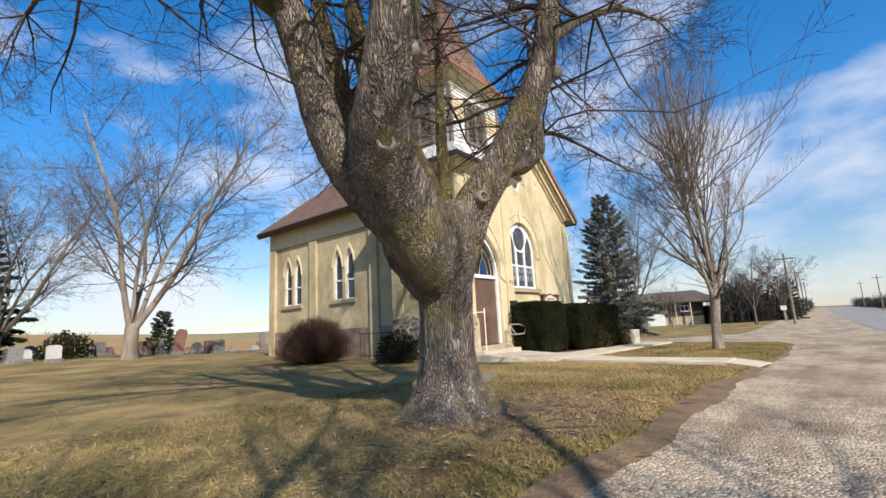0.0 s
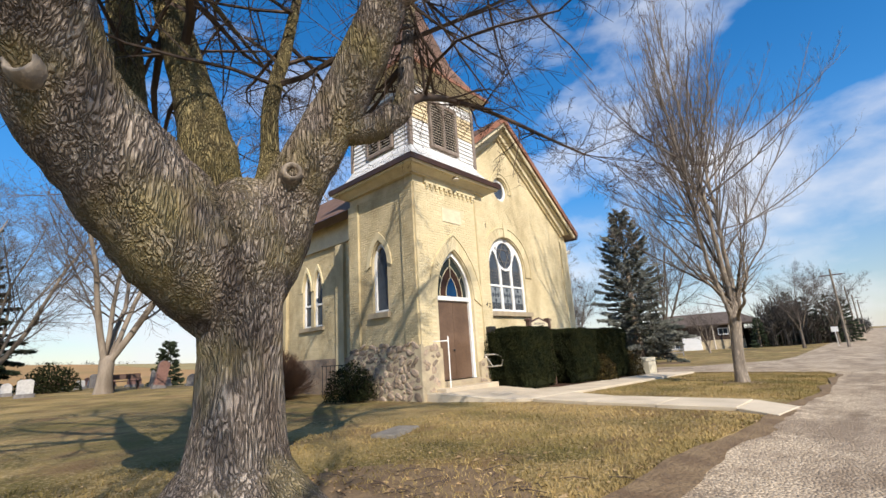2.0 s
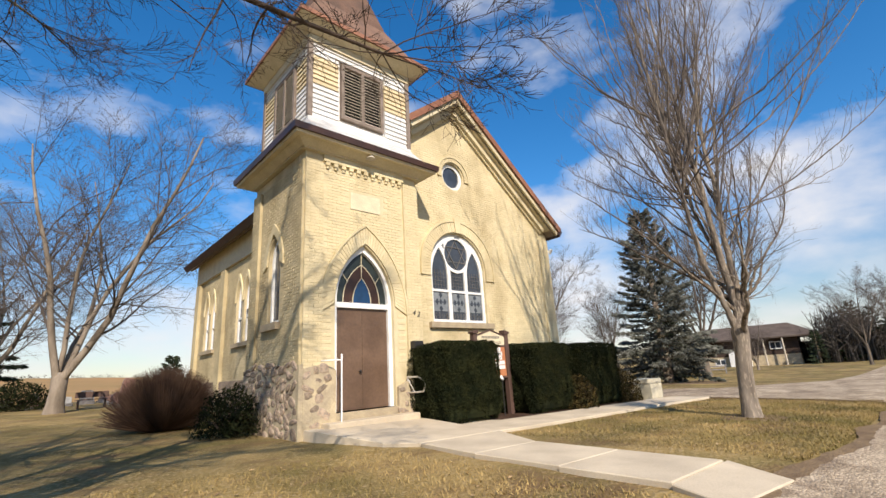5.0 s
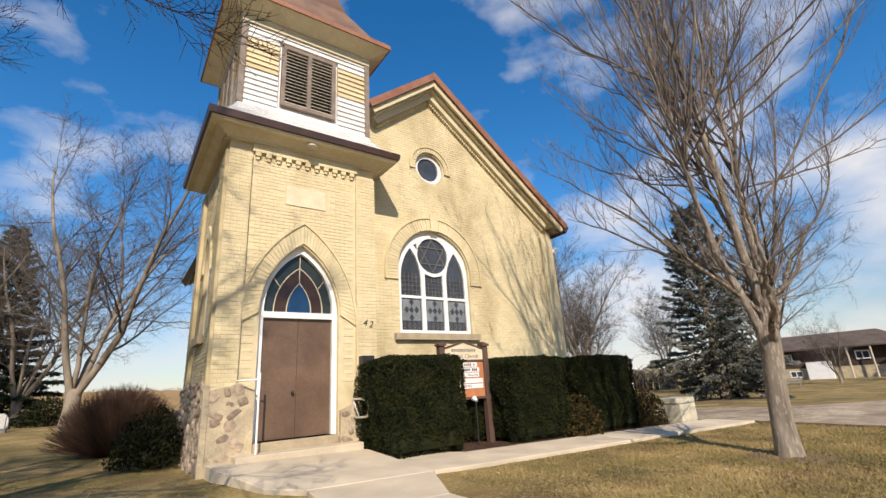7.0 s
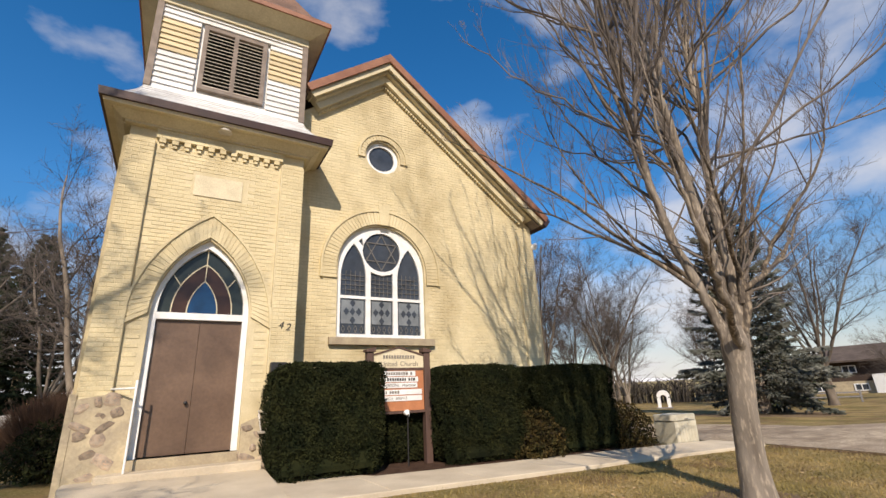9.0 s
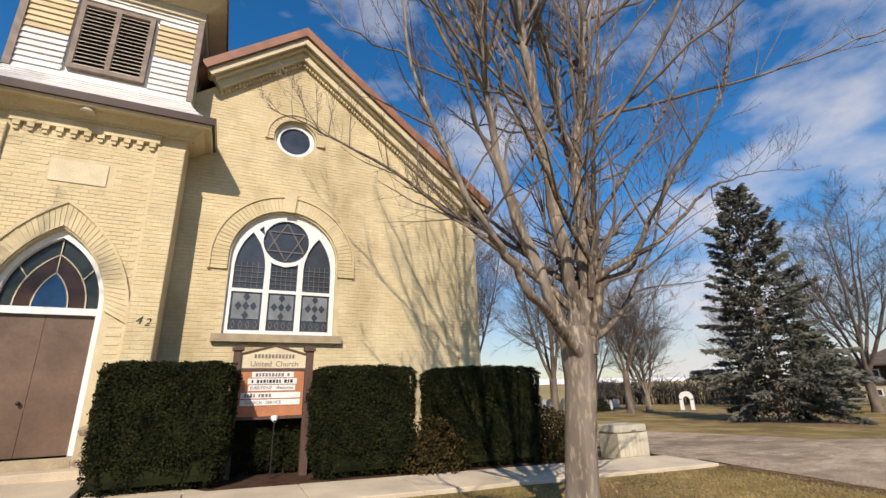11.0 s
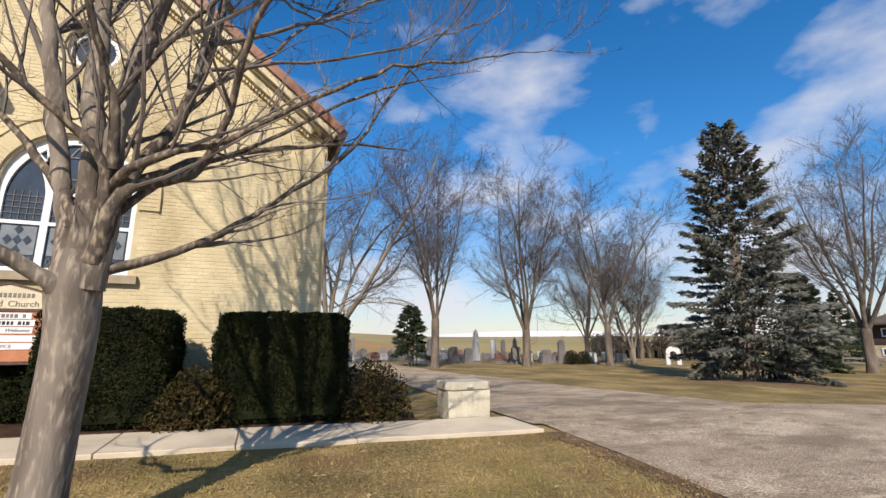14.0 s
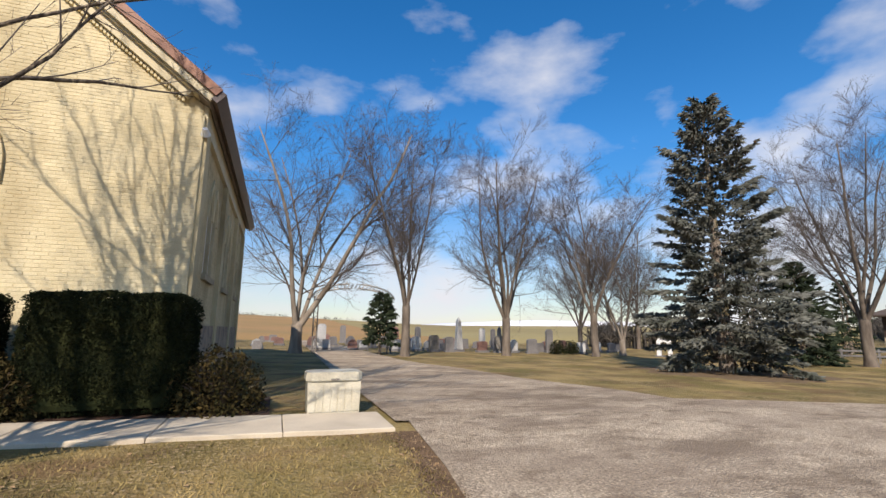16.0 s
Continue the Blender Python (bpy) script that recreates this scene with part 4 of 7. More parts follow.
def bare_tree(name, seed, height, trunk_r, fork, limbs, lean, bark, twig, label, maxlev=4, kids=5, up=0.12, spread=0.55, minr=0.006, at=None, group="", shift=(0, 0), tw=0.12, bias=(0, 0)):
    """A leafless deciduous tree: a trunk that parts into rising limbs, and a crown of branches and twigs."""
    rng = random.Random(seed)
    tree = thing(name, label, "tree", group, at or (0, 0, 0))
    sx, sy = shift
    trunk = [((0, 0, -0.3), trunk_r * 1.5), ((0, 0, 0.05), trunk_r * 1.2), ((0.01, 0, 0.4), trunk_r * 1.02), ((0.03 + sx * 0.6, 0.02 + sy * 0.6, fork * 0.6), trunk_r * 0.92), ((0.03 + sx, sy, fork), trunk_r * 0.95), ((0.02 + sx, sy, fork + 0.25), trunk_r * 0.7)]
    v, f = tubes([trunk], 14)
    mesh_part("trunk", v, f, bark, tree, smooth=True)
    out = {}
    for k in range(limbs):
        a = 2 * math.pi * (k + rng.uniform(-0.25, 0.25)) / limbs
        s = lean * (0.3 + 1.0 * ((k * 0.618) % 1)) if k else lean * 0.1
        d = Vector((math.cos(a) * s + bias[0], math.sin(a) * s + bias[1], 1))
        L = (height - fork) * rng.uniform(0.75, 1.0) / (1 + 0.1 * s)
        grow(rng, (sx + 0.02 + 0.4 * trunk_r * math.cos(a), sy + 0.4 * trunk_r * math.sin(a), fork - 0.1 + 0.15 * rng.random()), d, L, trunk_r * rng.uniform(0.3, 0.52), 0, out, tw, up, kids, spread, 0.46, maxlev, minr, 8, 0.1)
    for ch in out[0]:
        v, f = tubes([ch], 8)
        mesh_part("limb", v, f, bark, tree, smooth=True)
    v, f = [], []
    for lev, chains in out.items():
        if lev == 0:
            continue
        a, b = tubes(chains, 5 if lev == 1 else 3)
        k = len(v)
        v += a
        f += [tuple(i + k for i in q) for q in b]
    mesh_part("crown", v, f, twig, tree, "leafless branches and twigs", "stuff")
    return tree


def conifer(name, seed, height, radius, material, label, at, n=2600, low=0.25, group="", power=0.75, dense=9, ragged=0.0):
    """A trunk and drooping boughs, each clad in many needle sprays."""
    rng = random.Random(seed)
    tree = thing(name, label, "tree", group, at)
    v, f = tubes([[((0, 0, -0.3), 0.028 * height), ((0, 0, height * 0.5), 0.014 * height), ((0, 0, height), 0.01)]], 9)
    mesh_part("trunk", v, f, M_BARK, tree, smooth=True)
    vs, fs, boughs, cones = [], [], [], []
    count = max(46, n // 4)
    for i in range(count):
        u = min(0.985, (i + rng.random()) / count)
        z = low + (height - low) * u
        reach = radius * (1 - u) ** power * rng.uniform(0.7, 1.12) * (1 + 0.16 * math.sin(z * 1.7 + seed)) + 0.15
        reach *= 1 - ragged * (rng.random() if u > 0.3 else 0.3 * rng.random())
        a = i * 2.39996 + rng.uniform(-0.5, 0.5)
        ca, sa = math.cos(a), math.sin(a)
        droop = (-0.34 * (1 - u) + 0.30 * u) * reach
        tip = (0.14 + 0.3 * ragged * u) * reach
        boughs.append([((0, 0, z), 0.014 + 0.03 * (1 - u)), ((ca * reach * 0.5, sa * reach * 0.5, z + droop * 0.35), 0.014), ((ca * reach * 0.93, sa * reach * 0.93, z + droop * 0.86 + tip * 0.6), 0.006)])
        for s in range(int(14 + reach * reach * dense + reach * 10)):
            t = 0.16 + 0.86 * math.sqrt(rng.random())
            fan = 0.36 * reach * (1.08 - t) + 0.10
            lat = rng.gauss(0, 0.55) * fan
            cz = z + droop * t * t + tip * max(0, t - 0.6) * 2 - 0.35 * abs(lat) + rng.gauss(0, 0.04)
            cx, cy = ca * reach * t - sa * lat, sa * reach * t + ca * lat
            w, ln = 0.035 + 0.045 * rng.random(), 0.20 + 0.20 * rng.random()
            b = a + math.copysign(0.65, lat) * rng.random() + rng.gauss(0, 0.35)
            cb, sb = math.cos(b), math.sin(b)
            k = len(vs)
            dz = rng.uniform(-0.45, 0.25) * ln
            vs += [(cx - sb * w, cy + cb * w, cz - 0.02), (cx + cb * ln * 0.4, cy + sb * ln * 0.4, cz + 0.045), (cx + sb * w, cy - cb * w, cz - 0.02), (cx + cb * ln, cy + sb * ln, cz + dz), (cx + cb * 0.08, cy + sb * 0.08, cz - 0.10 - 0.08 * rng.random())]
            fs += [(k, k + 3, k + 1), (k + 1, k + 3, k + 2), (k, k + 1, k + 4), (k + 4, k + 1, k + 2)]
            if ragged and u > 0.66 and t > 0.5 and rng.random() < 0.22:
                cones.append([((cx, cy, cz), 0.035), ((cx, cy, cz - 0.07), 0.045), ((cx + 0.01, cy, cz - 0.16), 0.018)])
    v, f = tubes(boughs, 3)
    mesh_part("bough_framework", v, f, M_TWIG, tree, kind="stuff")
    mesh_part("needle_foliage", vs, fs, material, tree, kind="stuff")
    if cones:
        v, f = tubes(cones, 5)
        mesh_part("cone_crop", v, f, M_CONE, tree, "brown hanging cones", "stuff")
    return tree


def clump_leaves(rng, pts, size, flat=0.5):
    """Small bent leaf quads at points with outward normals."""
    vs, fs = [], []
    for p, n in pts:
        s = size * rng.uniform(0.6, 1.4)
        d = (Vector(n) * flat + Vector((rng.gauss(0, 1), rng.gauss(0, 1), rng.gauss(0, 1))) * 0.7).normalized()
        a = d.orthogonal().normalized()
        a = Matrix.Rotation(rng.uniform(0, 6.283), 3, d) @ a
        b = d.cross(a)
        k = len(vs)
        c = Vector(p)
        vs += [c - a * s, c - b * s * 0.45 + d * s * 0.2, c + a * s, c + b * s * 0.45 + d * s * 0.2]
        fs.append((k, k + 1, k + 2, k + 3))
    return vs, fs


def hedge(x0, x1, y0, y1, h, seed, label):
    """A clipped yew block: a dark inner mass under several thousand leaves."""
    rng = random.Random(seed)
    zb = gz((x0 + x1) / 2, y0)
    ob = thing("hedge", label, "hedge", "clipped hedges before the church", ((x0 + x1) / 2, (y0 + y1) / 2, zb))
    hx, hy = (x1 - x0) / 2, (y1 - y0) / 2
    bm = boxed(-hx + 0.1, hx - 0.1, -hy + 0.1, hy - 0.1, 0.12, h - 0.1, bevel=0.12)
    part("inner_mass", bm, M_HEDGE, ob)
    v, f = tubes([[((rng.uniform(-hx, hx) * 0.7, rng.uniform(-hy, hy) * 0.6, -0.1), 0.03), ((rng.uniform(-hx, hx) * 0.7, 0, 0.4), 0.02)] for _ in range(9)], 5)
    mesh_part("stemwork", v, f, M_TWIG, ob)
    pts = []
    area = ((1, 2 * hx * h), (2, 2 * hx * h * 0.5), (3, 2 * hy * h), (4, 2 * hy * h), (5, 4 * hx * hy))
    for side, ar in area:
        for _ in range(int(ar * 2600)):
            a, b = rng.uniform(-1, 1), rng.random()
            bulge = 0.11 * noise.noise((a * 3 + seed, b * 4, side)) + 0.04 * noise.noise((a * 9 + seed, b * 11, side)) + rng.gauss(0, 0.022)
            inset = 0.17 * (1 - min(1, (1 - b) * 7)) ** 2 + 0.18 * (1 - min(1, b * 4)) + 0.17 * abs(a) ** 6
            z = 0.06 + (h - 0.06) * b
            if side == 1:
                pts.append(((a * hx, -hy + inset - bulge, z), (0, -1, 0.2)))
            elif side == 2:
                pts.append(((a * hx, hy - inset + bulge, z), (0, 1, 0.2)))
            elif side == 3:
                pts.append(((-hx + inset - bulge, a * hy, z), (-1, 0, 0.2)))
            elif side == 4:
                pts.append(((hx - inset + bulge, a * hy, z), (1, 0, 0.2)))
            else:
                bb = b * 2 - 1
                pts.append(((a * hx, bb * hy, h + 0.6 * bulge - 0.15 * max(abs(a), abs(bb)) ** 7), (0, 0, 1)))
    v, f = clump_leaves(rng, pts, 0.024)
    mesh_part("foliage", v, f, M_HEDGE, ob, kind="stuff")
    return ob


def shrub(name, x, y, rx, ry, h, material, seed, label, size=0.04, n=4000, category="shrub"):
    rng = random.Random(seed)
    ob = thing(name, label, category, "", (x, y, gz(x, y)))
    stems, pts = [], []
    for _ in range(70):
        a, t = rng.uniform(0, 6.283), math.sqrt(rng.random())
        tip = Vector((math.cos(a) * rx * t, math.sin(a) * ry * t, h * (1 - 0.5 * t * t) * rng.uniform(0.7, 1)))
        stems.append([((tip.x * 0.15, tip.y * 0.15, -0.05), 0.012), (tuple(tip * 0.5 + Vector((0, 0, 0.05))), 0.008), (tuple(tip), 0.003)])
    v, f = tubes(stems, 3)
    mesh_part("stemwork", v, f, M_TWIG, ob, kind="stuff")
    for _ in range(n):
        d = Vector((rng.gauss(0, 1), rng.gauss(0, 1), abs(rng.gauss(0, 1)))).normalized()
        k = rng.random() ** 0.35 * (1 + 0.16 * noise.noise((d.x * 2.2 + seed, d.y * 2.2, d.z * 2.2)))
        pts.append(((d.x * rx * k, d.y * ry * k, 0.04 + d.z * h * k), d))
    v, f = clump_leaves(rng, pts, size)
    mesh_part("foliage", v, f, material, ob, kind="stuff")
    return ob


def twig_bush(x, y, r, h, seed, label):
    """A dome of many fine bare stems."""
    rng = random.Random(seed)
    ob = thing("bare_shrub", label, "shrub", "", (x, y, gz(x, y)))
    ch = []
    for _ in range(4200):
        a, t = rng.uniform(0, 6.283), rng.random() ** 0.5
        k = rng.uniform(0.86, 1.0)
        tip = Vector((math.cos(a) * r * t, math.sin(a) * r * t, h * math.sqrt(max(0, 1.02 - t * t)))) * k
        mid = Vector((tip.x * 0.62, tip.y * 0.62, tip.z * 0.42))
        tip += Vector((rng.gauss(0, 0.04), rng.gauss(0, 0.04), rng.gauss(0, 0.04)))
        ch.append([((tip.x * 0.2, tip.y * 0.2, -0.03), 0.008), (tuple(mid), 0.0055), (tuple(tip), 0.0025)])
    v, f = tubes(ch, 3)
    mesh_part("twig_mass", v, f, M_BARE, ob, kind="stuff")
    return ob


# the old maple by the street
def old_maple():
    rng = random.Random(11)
    bx, by = -7.55, -4.76
    bz = gz(bx, by)
    tree = thing("maple_tree", "old rough-barked maple with massive forked limbs and pruning scars", "tree", "", (bx, by, bz))
    # the trunk, ring by ring, with root flare and furrowed bark
    rings = [(-0.25, 0.86, 0, 0), (0.0, 0.66, 0, 0), (0.12, 0.55, 0, 0), (0.35, 0.42, 0.01, 0), (0.75, 0.36, 0.01, 0.0), (1.2, 0.34, 0.0, 0.0), (1.6, 0.36, -0.06, -0.04), (1.95, 0.43, -0.1, -0.12), (2.25, 0.42, -0.13, -0.18), (2.5, 0.34, -0.11, -0.2), (2.7, 0.2, -0.09, -0.2)]
    nseg, sub = 64, 6
    vs, fs, count = [], [], 0
    for i in range(len(rings) - 1):
        for s in range(sub if i < len(rings) - 2 else sub + 1):
            t = s / sub
            z, r, ox, oy = (rings[i][k] * (1 - t) + rings[i + 1][k] * t for k in range(4))
            for k in range(nseg):
                a = 2 * math.pi * k / nseg
                flare = max(0, 0.5 - z) ** 1.5 * (0.30 * max(0, math.sin(a * 5 + 1.1)) + 0.22 * max(0, math.sin(a * 3 + 4)))
                fur = 0.022 * noise.noise((math.cos(a) * 5.5, math.sin(a) * 5.5, z * 1.1)) + 0.014 * noise.noise((math.cos(a) * 13, math.sin(a) * 13, z * 2.2))
                rr = r + flare + fur + 0.03 * noise.noise((math.cos(a) * 1.5, math.sin(a) * 1.5, z))
                vs.append((ox + rr * math.cos(a), oy + rr * math.sin(a), z))
            count += 1
    for j in range(count - 1):
        for k in range(nseg):
            q = (k + 1) % nseg
            fs.append((j * nseg + k, j * nseg + q, (j + 1) * nseg + q, (j + 1) * nseg + k))
    mesh_part("trunk", vs, fs, M_BARK, tree, "furrowed grey-brown trunk with flared roots", smooth=True)

    def limb(pts, name="limb", material=M_BARK, sides=22):
        """A limb through (x, y, z, radius), smoothed and furrowed."""
        out = []
        m = len(pts)
        for i in range(m - 1):
            p0, p1, p2, p3 = (Vector(pts[max(0, min(m - 1, i + k))]) for k in (-1, 0, 1, 2))
            for s in range(6):
                t = s / 6
                q = 0.5 * (2 * p1 + (p2 - p0) * t + (2 * p0 - 5 * p1 + 4 * p2 - p3) * t * t + (3 * p1 - p0 - 3 * p2 + p3) * t ** 3)
                out.append((Vector(q[:3]), q[3]))
        out.append((Vector(pts[-1][:3]), pts[-1][3]))
        v, f = tubes([out], sides)
        v2 = []
        for i, p in enumerate(v):
            c = out[i // sides][0]
            e = (p - c)
            e *= 1 + 0.07 * noise.noise(p * 4) + 0.09 * noise.noise((p.x * 14, p.y * 14, p.z * 3))
            v2.append(c + e)
        mesh_part(name, v2, f, material, tree, smooth=True)
        return out

    L = MAPLE_LIMBS
    twigs = {}
    for k, (pts, mt) in enumerate(L):
        ch = limb([(p[0] + 0.13 * smooth01(1.0, 2.7, p[2]), p[1] - 0.29 * smooth01(1.0, 2.7, p[2]), p[2], p[3]) for p in pts], "limb", mt)
        for j in range(6, len(ch), 2):
            p, r = ch[j]
            if p.z < 4.0 or r > 0.2:
                continue
            for _ in range(2):
                side = Vector((rng.gauss(0, 1), rng.gauss(0, 1), rng.gauss(0.1, 0.5))).normalized()
                grow(rng, p, side, (rng.uniform(2.0, 3.2) if rng.random() < 0.22 else rng.uniform(1.2, 2.8)) if r > 0.04 else rng.uniform(0.4, 1.2), min(rng.choice((0.022, 0.028, 0.05)), r * 0.45), 1, twigs, 0.32, 0.03, 5, 0.7, 0.55, 4 if rng.random() < 0.3 else 3, 0.0028, 5, 0.12)
        p, r = ch[-1]
        for _ in range(5):
            side = (ch[-1][0] - ch[-4][0]).normalized() + Vector((rng.gauss(0, 0.5), rng.gauss(0, 0.5), rng.gauss(0, 0.4)))
            grow(rng, p, side, rng.uniform(2, 3.4) if r > 0.03 else rng.uniform(0.9, 1.7), r * 0.6, 1, twigs, 0.22, 0.05, 5, 0.6, 0.6, 4, 0.0035, 6, 0.1)
    v, f = [], []
    for lev, chains in twigs.items():
        a, b = tubes(chains, 5 if lev == 1 else 3)
        k = len(v)
        v += a
        f += [tuple(i + k for i in q) for q in b]
    mesh_part("crown", v, f, M_TWIG, tree, "leafless budding twigs", "stuff")
    # pruning scars: raised lips round hollow centres
    for (x, y, z), d, r in MAPLE_KNOTS:
        d = Vector(d).normalized()
        rot = d.to_track_quat("Z", "Y").to_matrix().to_4x4()
        x, y, z = Vector((x + 0.13, y - 0.29, z)) + d * 0.07
        bm = bmesh.new()
        prof = [(1.5, -0.16), (1.25, -0.02), (1.05, 0.05), (0.8, 0.055), (0.6, 0.01), (0.48, -0.06), (0.0, -0.08)]
        n, rg = 18, []
        for q, h in prof:
            rg.append([bm.verts.new(Matrix.Translation((x, y, z)) @ rot @ Vector((q * r * math.cos(2 * math.pi * i / n) * (1 + 0.08 * math.sin(3 * i)), q * r * math.sin(2 * math.pi * i / n), h * r / 0.1))) for i in range(n)])
        for a, b in zip(rg, rg[1:]):
            for i in range(n):
                bm.faces.new((a[i], a[(i + 1) % n], b[(i + 1) % n], b[i]))
        ob = part("pruning_scar", bm, M_BARK2, tree, "pale healed ring round a hollow cut")
        ob.data.shade_smooth()
    return tree


# limbs in the tree's own space: x, y, z, radius
MAPLE_LIMBS = [
    # the heavy western bough and its two leaders
    ([(0.03, 0.0, 0.95, 0.2), (-0.05, 0.03, 1.4, 0.31), (-0.27, 0.1, 1.78, 0.43), (-0.75, 0.12, 2.2, 0.46), (-1.2, 0.1, 2.65, 0.42), (-1.6, -0.1, 3.05, 0.36), (-1.8, -0.4, 3.5, 0.30), (-1.88, -0.65, 4.1, 0.27), (-1.95, -0.8, 5.2, 0.22), (-2.0, -0.8, 6.8, 0.15), (-2.2, -0.7, 9.0, 0.06)], M_BARK),
    ([(-0.9, 0.25, 2.3, 0.30), (-1.3, 0.6, 2.85, 0.27), (-1.6, 0.75, 3.35, 0.24), (-1.85, 0.75, 3.9, 0.22), (-2.15, 0.7, 4.6, 0.21), (-2.6, 0.8, 5.8, 0.17), (-3.2, 1.1, 7.6, 0.09), (-3.6, 1.4, 9.2, 0.04)], M_BARK),
    # the eastern limb over the street side
    ([(-0.05, 0.02, 1.3, 0.16), (-0.02, 0.03, 1.65, 0.25), (0.06, 0.02, 2.15, 0.29), (0.1, -0.1, 2.65, 0.27), (0.25, -0.4, 3.15, 0.24), (0.4, -0.75, 3.75, 0.22), (0.5, -1.05, 4.35, 0.20), (0.5, -1.25, 5.0, 0.16), (0.55, -1.4, 6.2, 0.12), (0.8, -1.6, 8.0, 0.06)], M_BARK),
    # mossy limbs behind
    ([(-0.35, 0.2, 2.1, 0.30), (-0.45, 0.3, 2.7, 0.27), (-0.5, 0.45, 3.3, 0.22), (-0.55, 0.8, 4.0, 0.19), (-0.7, 1.1, 5.0, 0.16), (-0.8, 1.4, 6.6, 0.11), (-0.6, 1.9, 8.6, 0.05)], M_MOSS),
    ([(-0.75, 0.5, 2.5, 0.2), (-0.95, 1.0, 3.4, 0.16), (-1.05, 1.3, 4.6, 0.14), (-1.2, 1.6, 6.0, 0.1), (-1.3, 2.2, 8.0, 0.05)], M_MOSS),
    ([(-0.1, 0.2, 2.5, 0.12), (0.1, 0.35, 3.1, 0.10), (0.12, 0.4, 3.8, 0.085), (0.4, 0.6, 4.8, 0.07), (0.8, 0.9, 6.5, 0.04)], M_MOSS),
    # the long low bough that leaves the eastern limb
    ([(0.25, -0.45, 3.2, 0.16), (0.55, -0.6, 3.24, 0.14), (0.8, -0.68, 3.4, 0.125), (0.98, -0.72, 3.62, 0.11), (1.08, -0.7, 4.2, 0.075), (1.3, -0.6, 5.2, 0.05), (1.6, -0.4, 6.4, 0.03)], M_BARK),
    ([(0.95, -0.72, 3.6, 0.065), (1.5, -0.55, 4.0, 0.045), (2.3, -0.35, 4.36, 0.036), (3.0, -0.5, 4.36, 0.03), (3.9, -0.85, 4.12, 0.022), (4.6, -1.0, 4.05, 0.014)], M_TWIG),
    ([(-2.2, 0.75, 4.7, 0.1), (-3.0, 0.9, 5.0, 0.08), (-4.0, 1.3, 5.3, 0.055), (-5.4, 1.8, 5.3, 0.03)], M_MOSS),
    ([(-1.9, -0.75, 4.6, 0.09), (-2.3, -1.4, 5.2, 0.06), (-2.6, -2.2, 5.6, 0.045), (-3.0, -3.4, 5.8, 0.02)], M_BARK),
    ([(0.5, -1.2, 4.8, 0.07), (0.9, -1.6, 5.2, 0.055), (1.5, -2.0, 5.5, 0.04), (2.3, -2.3, 5.6, 0.02)], M_BARK),
    ([(0.53, -1.35, 5.8, 0.07), (1.1, -1.0, 6.4, 0.055), (2.0, -0.7, 6.8, 0.04), (3.0, -0.5, 6.9, 0.02)], M_BARK),
    ([(-0.75, 1.2, 5.6, 0.07), (-0.2, 1.9, 6.1, 0.05), (0.8, 2.8, 6.3, 0.03), (2.0, 3.6, 6.2, 0.015)], M_BARK),
    ([(0.75, -1.55, 7.6, 0.08), (1.4, -1.7, 8.8, 0.07), (2.2, -1.6, 10.0, 0.05), (3.0, -1.4, 11.2, 0.03)], M_BARK),
    ([(0.6, -1.45, 6.8, 0.08), (1.6, -2.2, 8.0, 0.065), (2.6, -2.8, 9.2, 0.045), (3.4, -3.2, 10.2, 0.03)], M_BARK),
    ([(-0.7, 1.8, 8.0, 0.07), (0.2, 1.6, 9.4, 0.06), (1.2, 1.0, 10.8, 0.045), (2.0, 0.4, 12.0, 0.03)], M_BARK),
    ([(-2.1, -0.75, 8.0, 0.09), (-1.5, -1.5, 9.4, 0.07), (-0.6, -2.0, 10.8, 0.05), (0.4, -2.2, 12.0, 0.03)], M_BARK),
    ([(-2.1, -0.78, 7.4, 0.09), (-2.8, -1.6, 8.8, 0.07), (-3.6, -2.4, 10.0, 0.05), (-4.4, -3.0, 11.0, 0.03)], M_BARK),
    ([(-3.3, 1.15, 8.0, 0.07), (-4.2, 0.9, 9.4, 0.06), (-5.0, 0.4, 10.6, 0.04)], M_BARK),
    ([(-2.4, 0.75, 5.2, 0.09), (-3.2, 1.8, 5.6, 0.07), (-3.8, 3.2, 5.9, 0.05), (-4.0, 4.6, 5.8, 0.025)], M_BARK),
    ([(-2.15, 0.7, 4.6, 0.08), (-3.2, 0.3, 5.4, 0.06), (-4.6, -0.1, 5.9, 0.04), (-5.8, -0.3, 5.9, 0.02)], M_BARK),
    ([(-2.9, 0.95, 6.6, 0.08), (-3.4, 1.9, 7.0, 0.05), (-4.0, 3.2, 7.2, 0.03), (-4.5, 4.6, 7.0, 0.015)], M_BARK),
]
MAPLE_KNOTS = [((-0.02, -0.31, 2.72), (-0.4, -1, 0.1), 0.075), ((-1.75, -0.32, 2.95), (-0.7, -0.9, 0.15), 0.09), ((-1.77, -0.79, 3.8), (0.1, -1, 0.1), 0.08), ((0.61, -1.22, 4.42), (0.7, -0.7, 0.2), 0.08)]
old_maple()

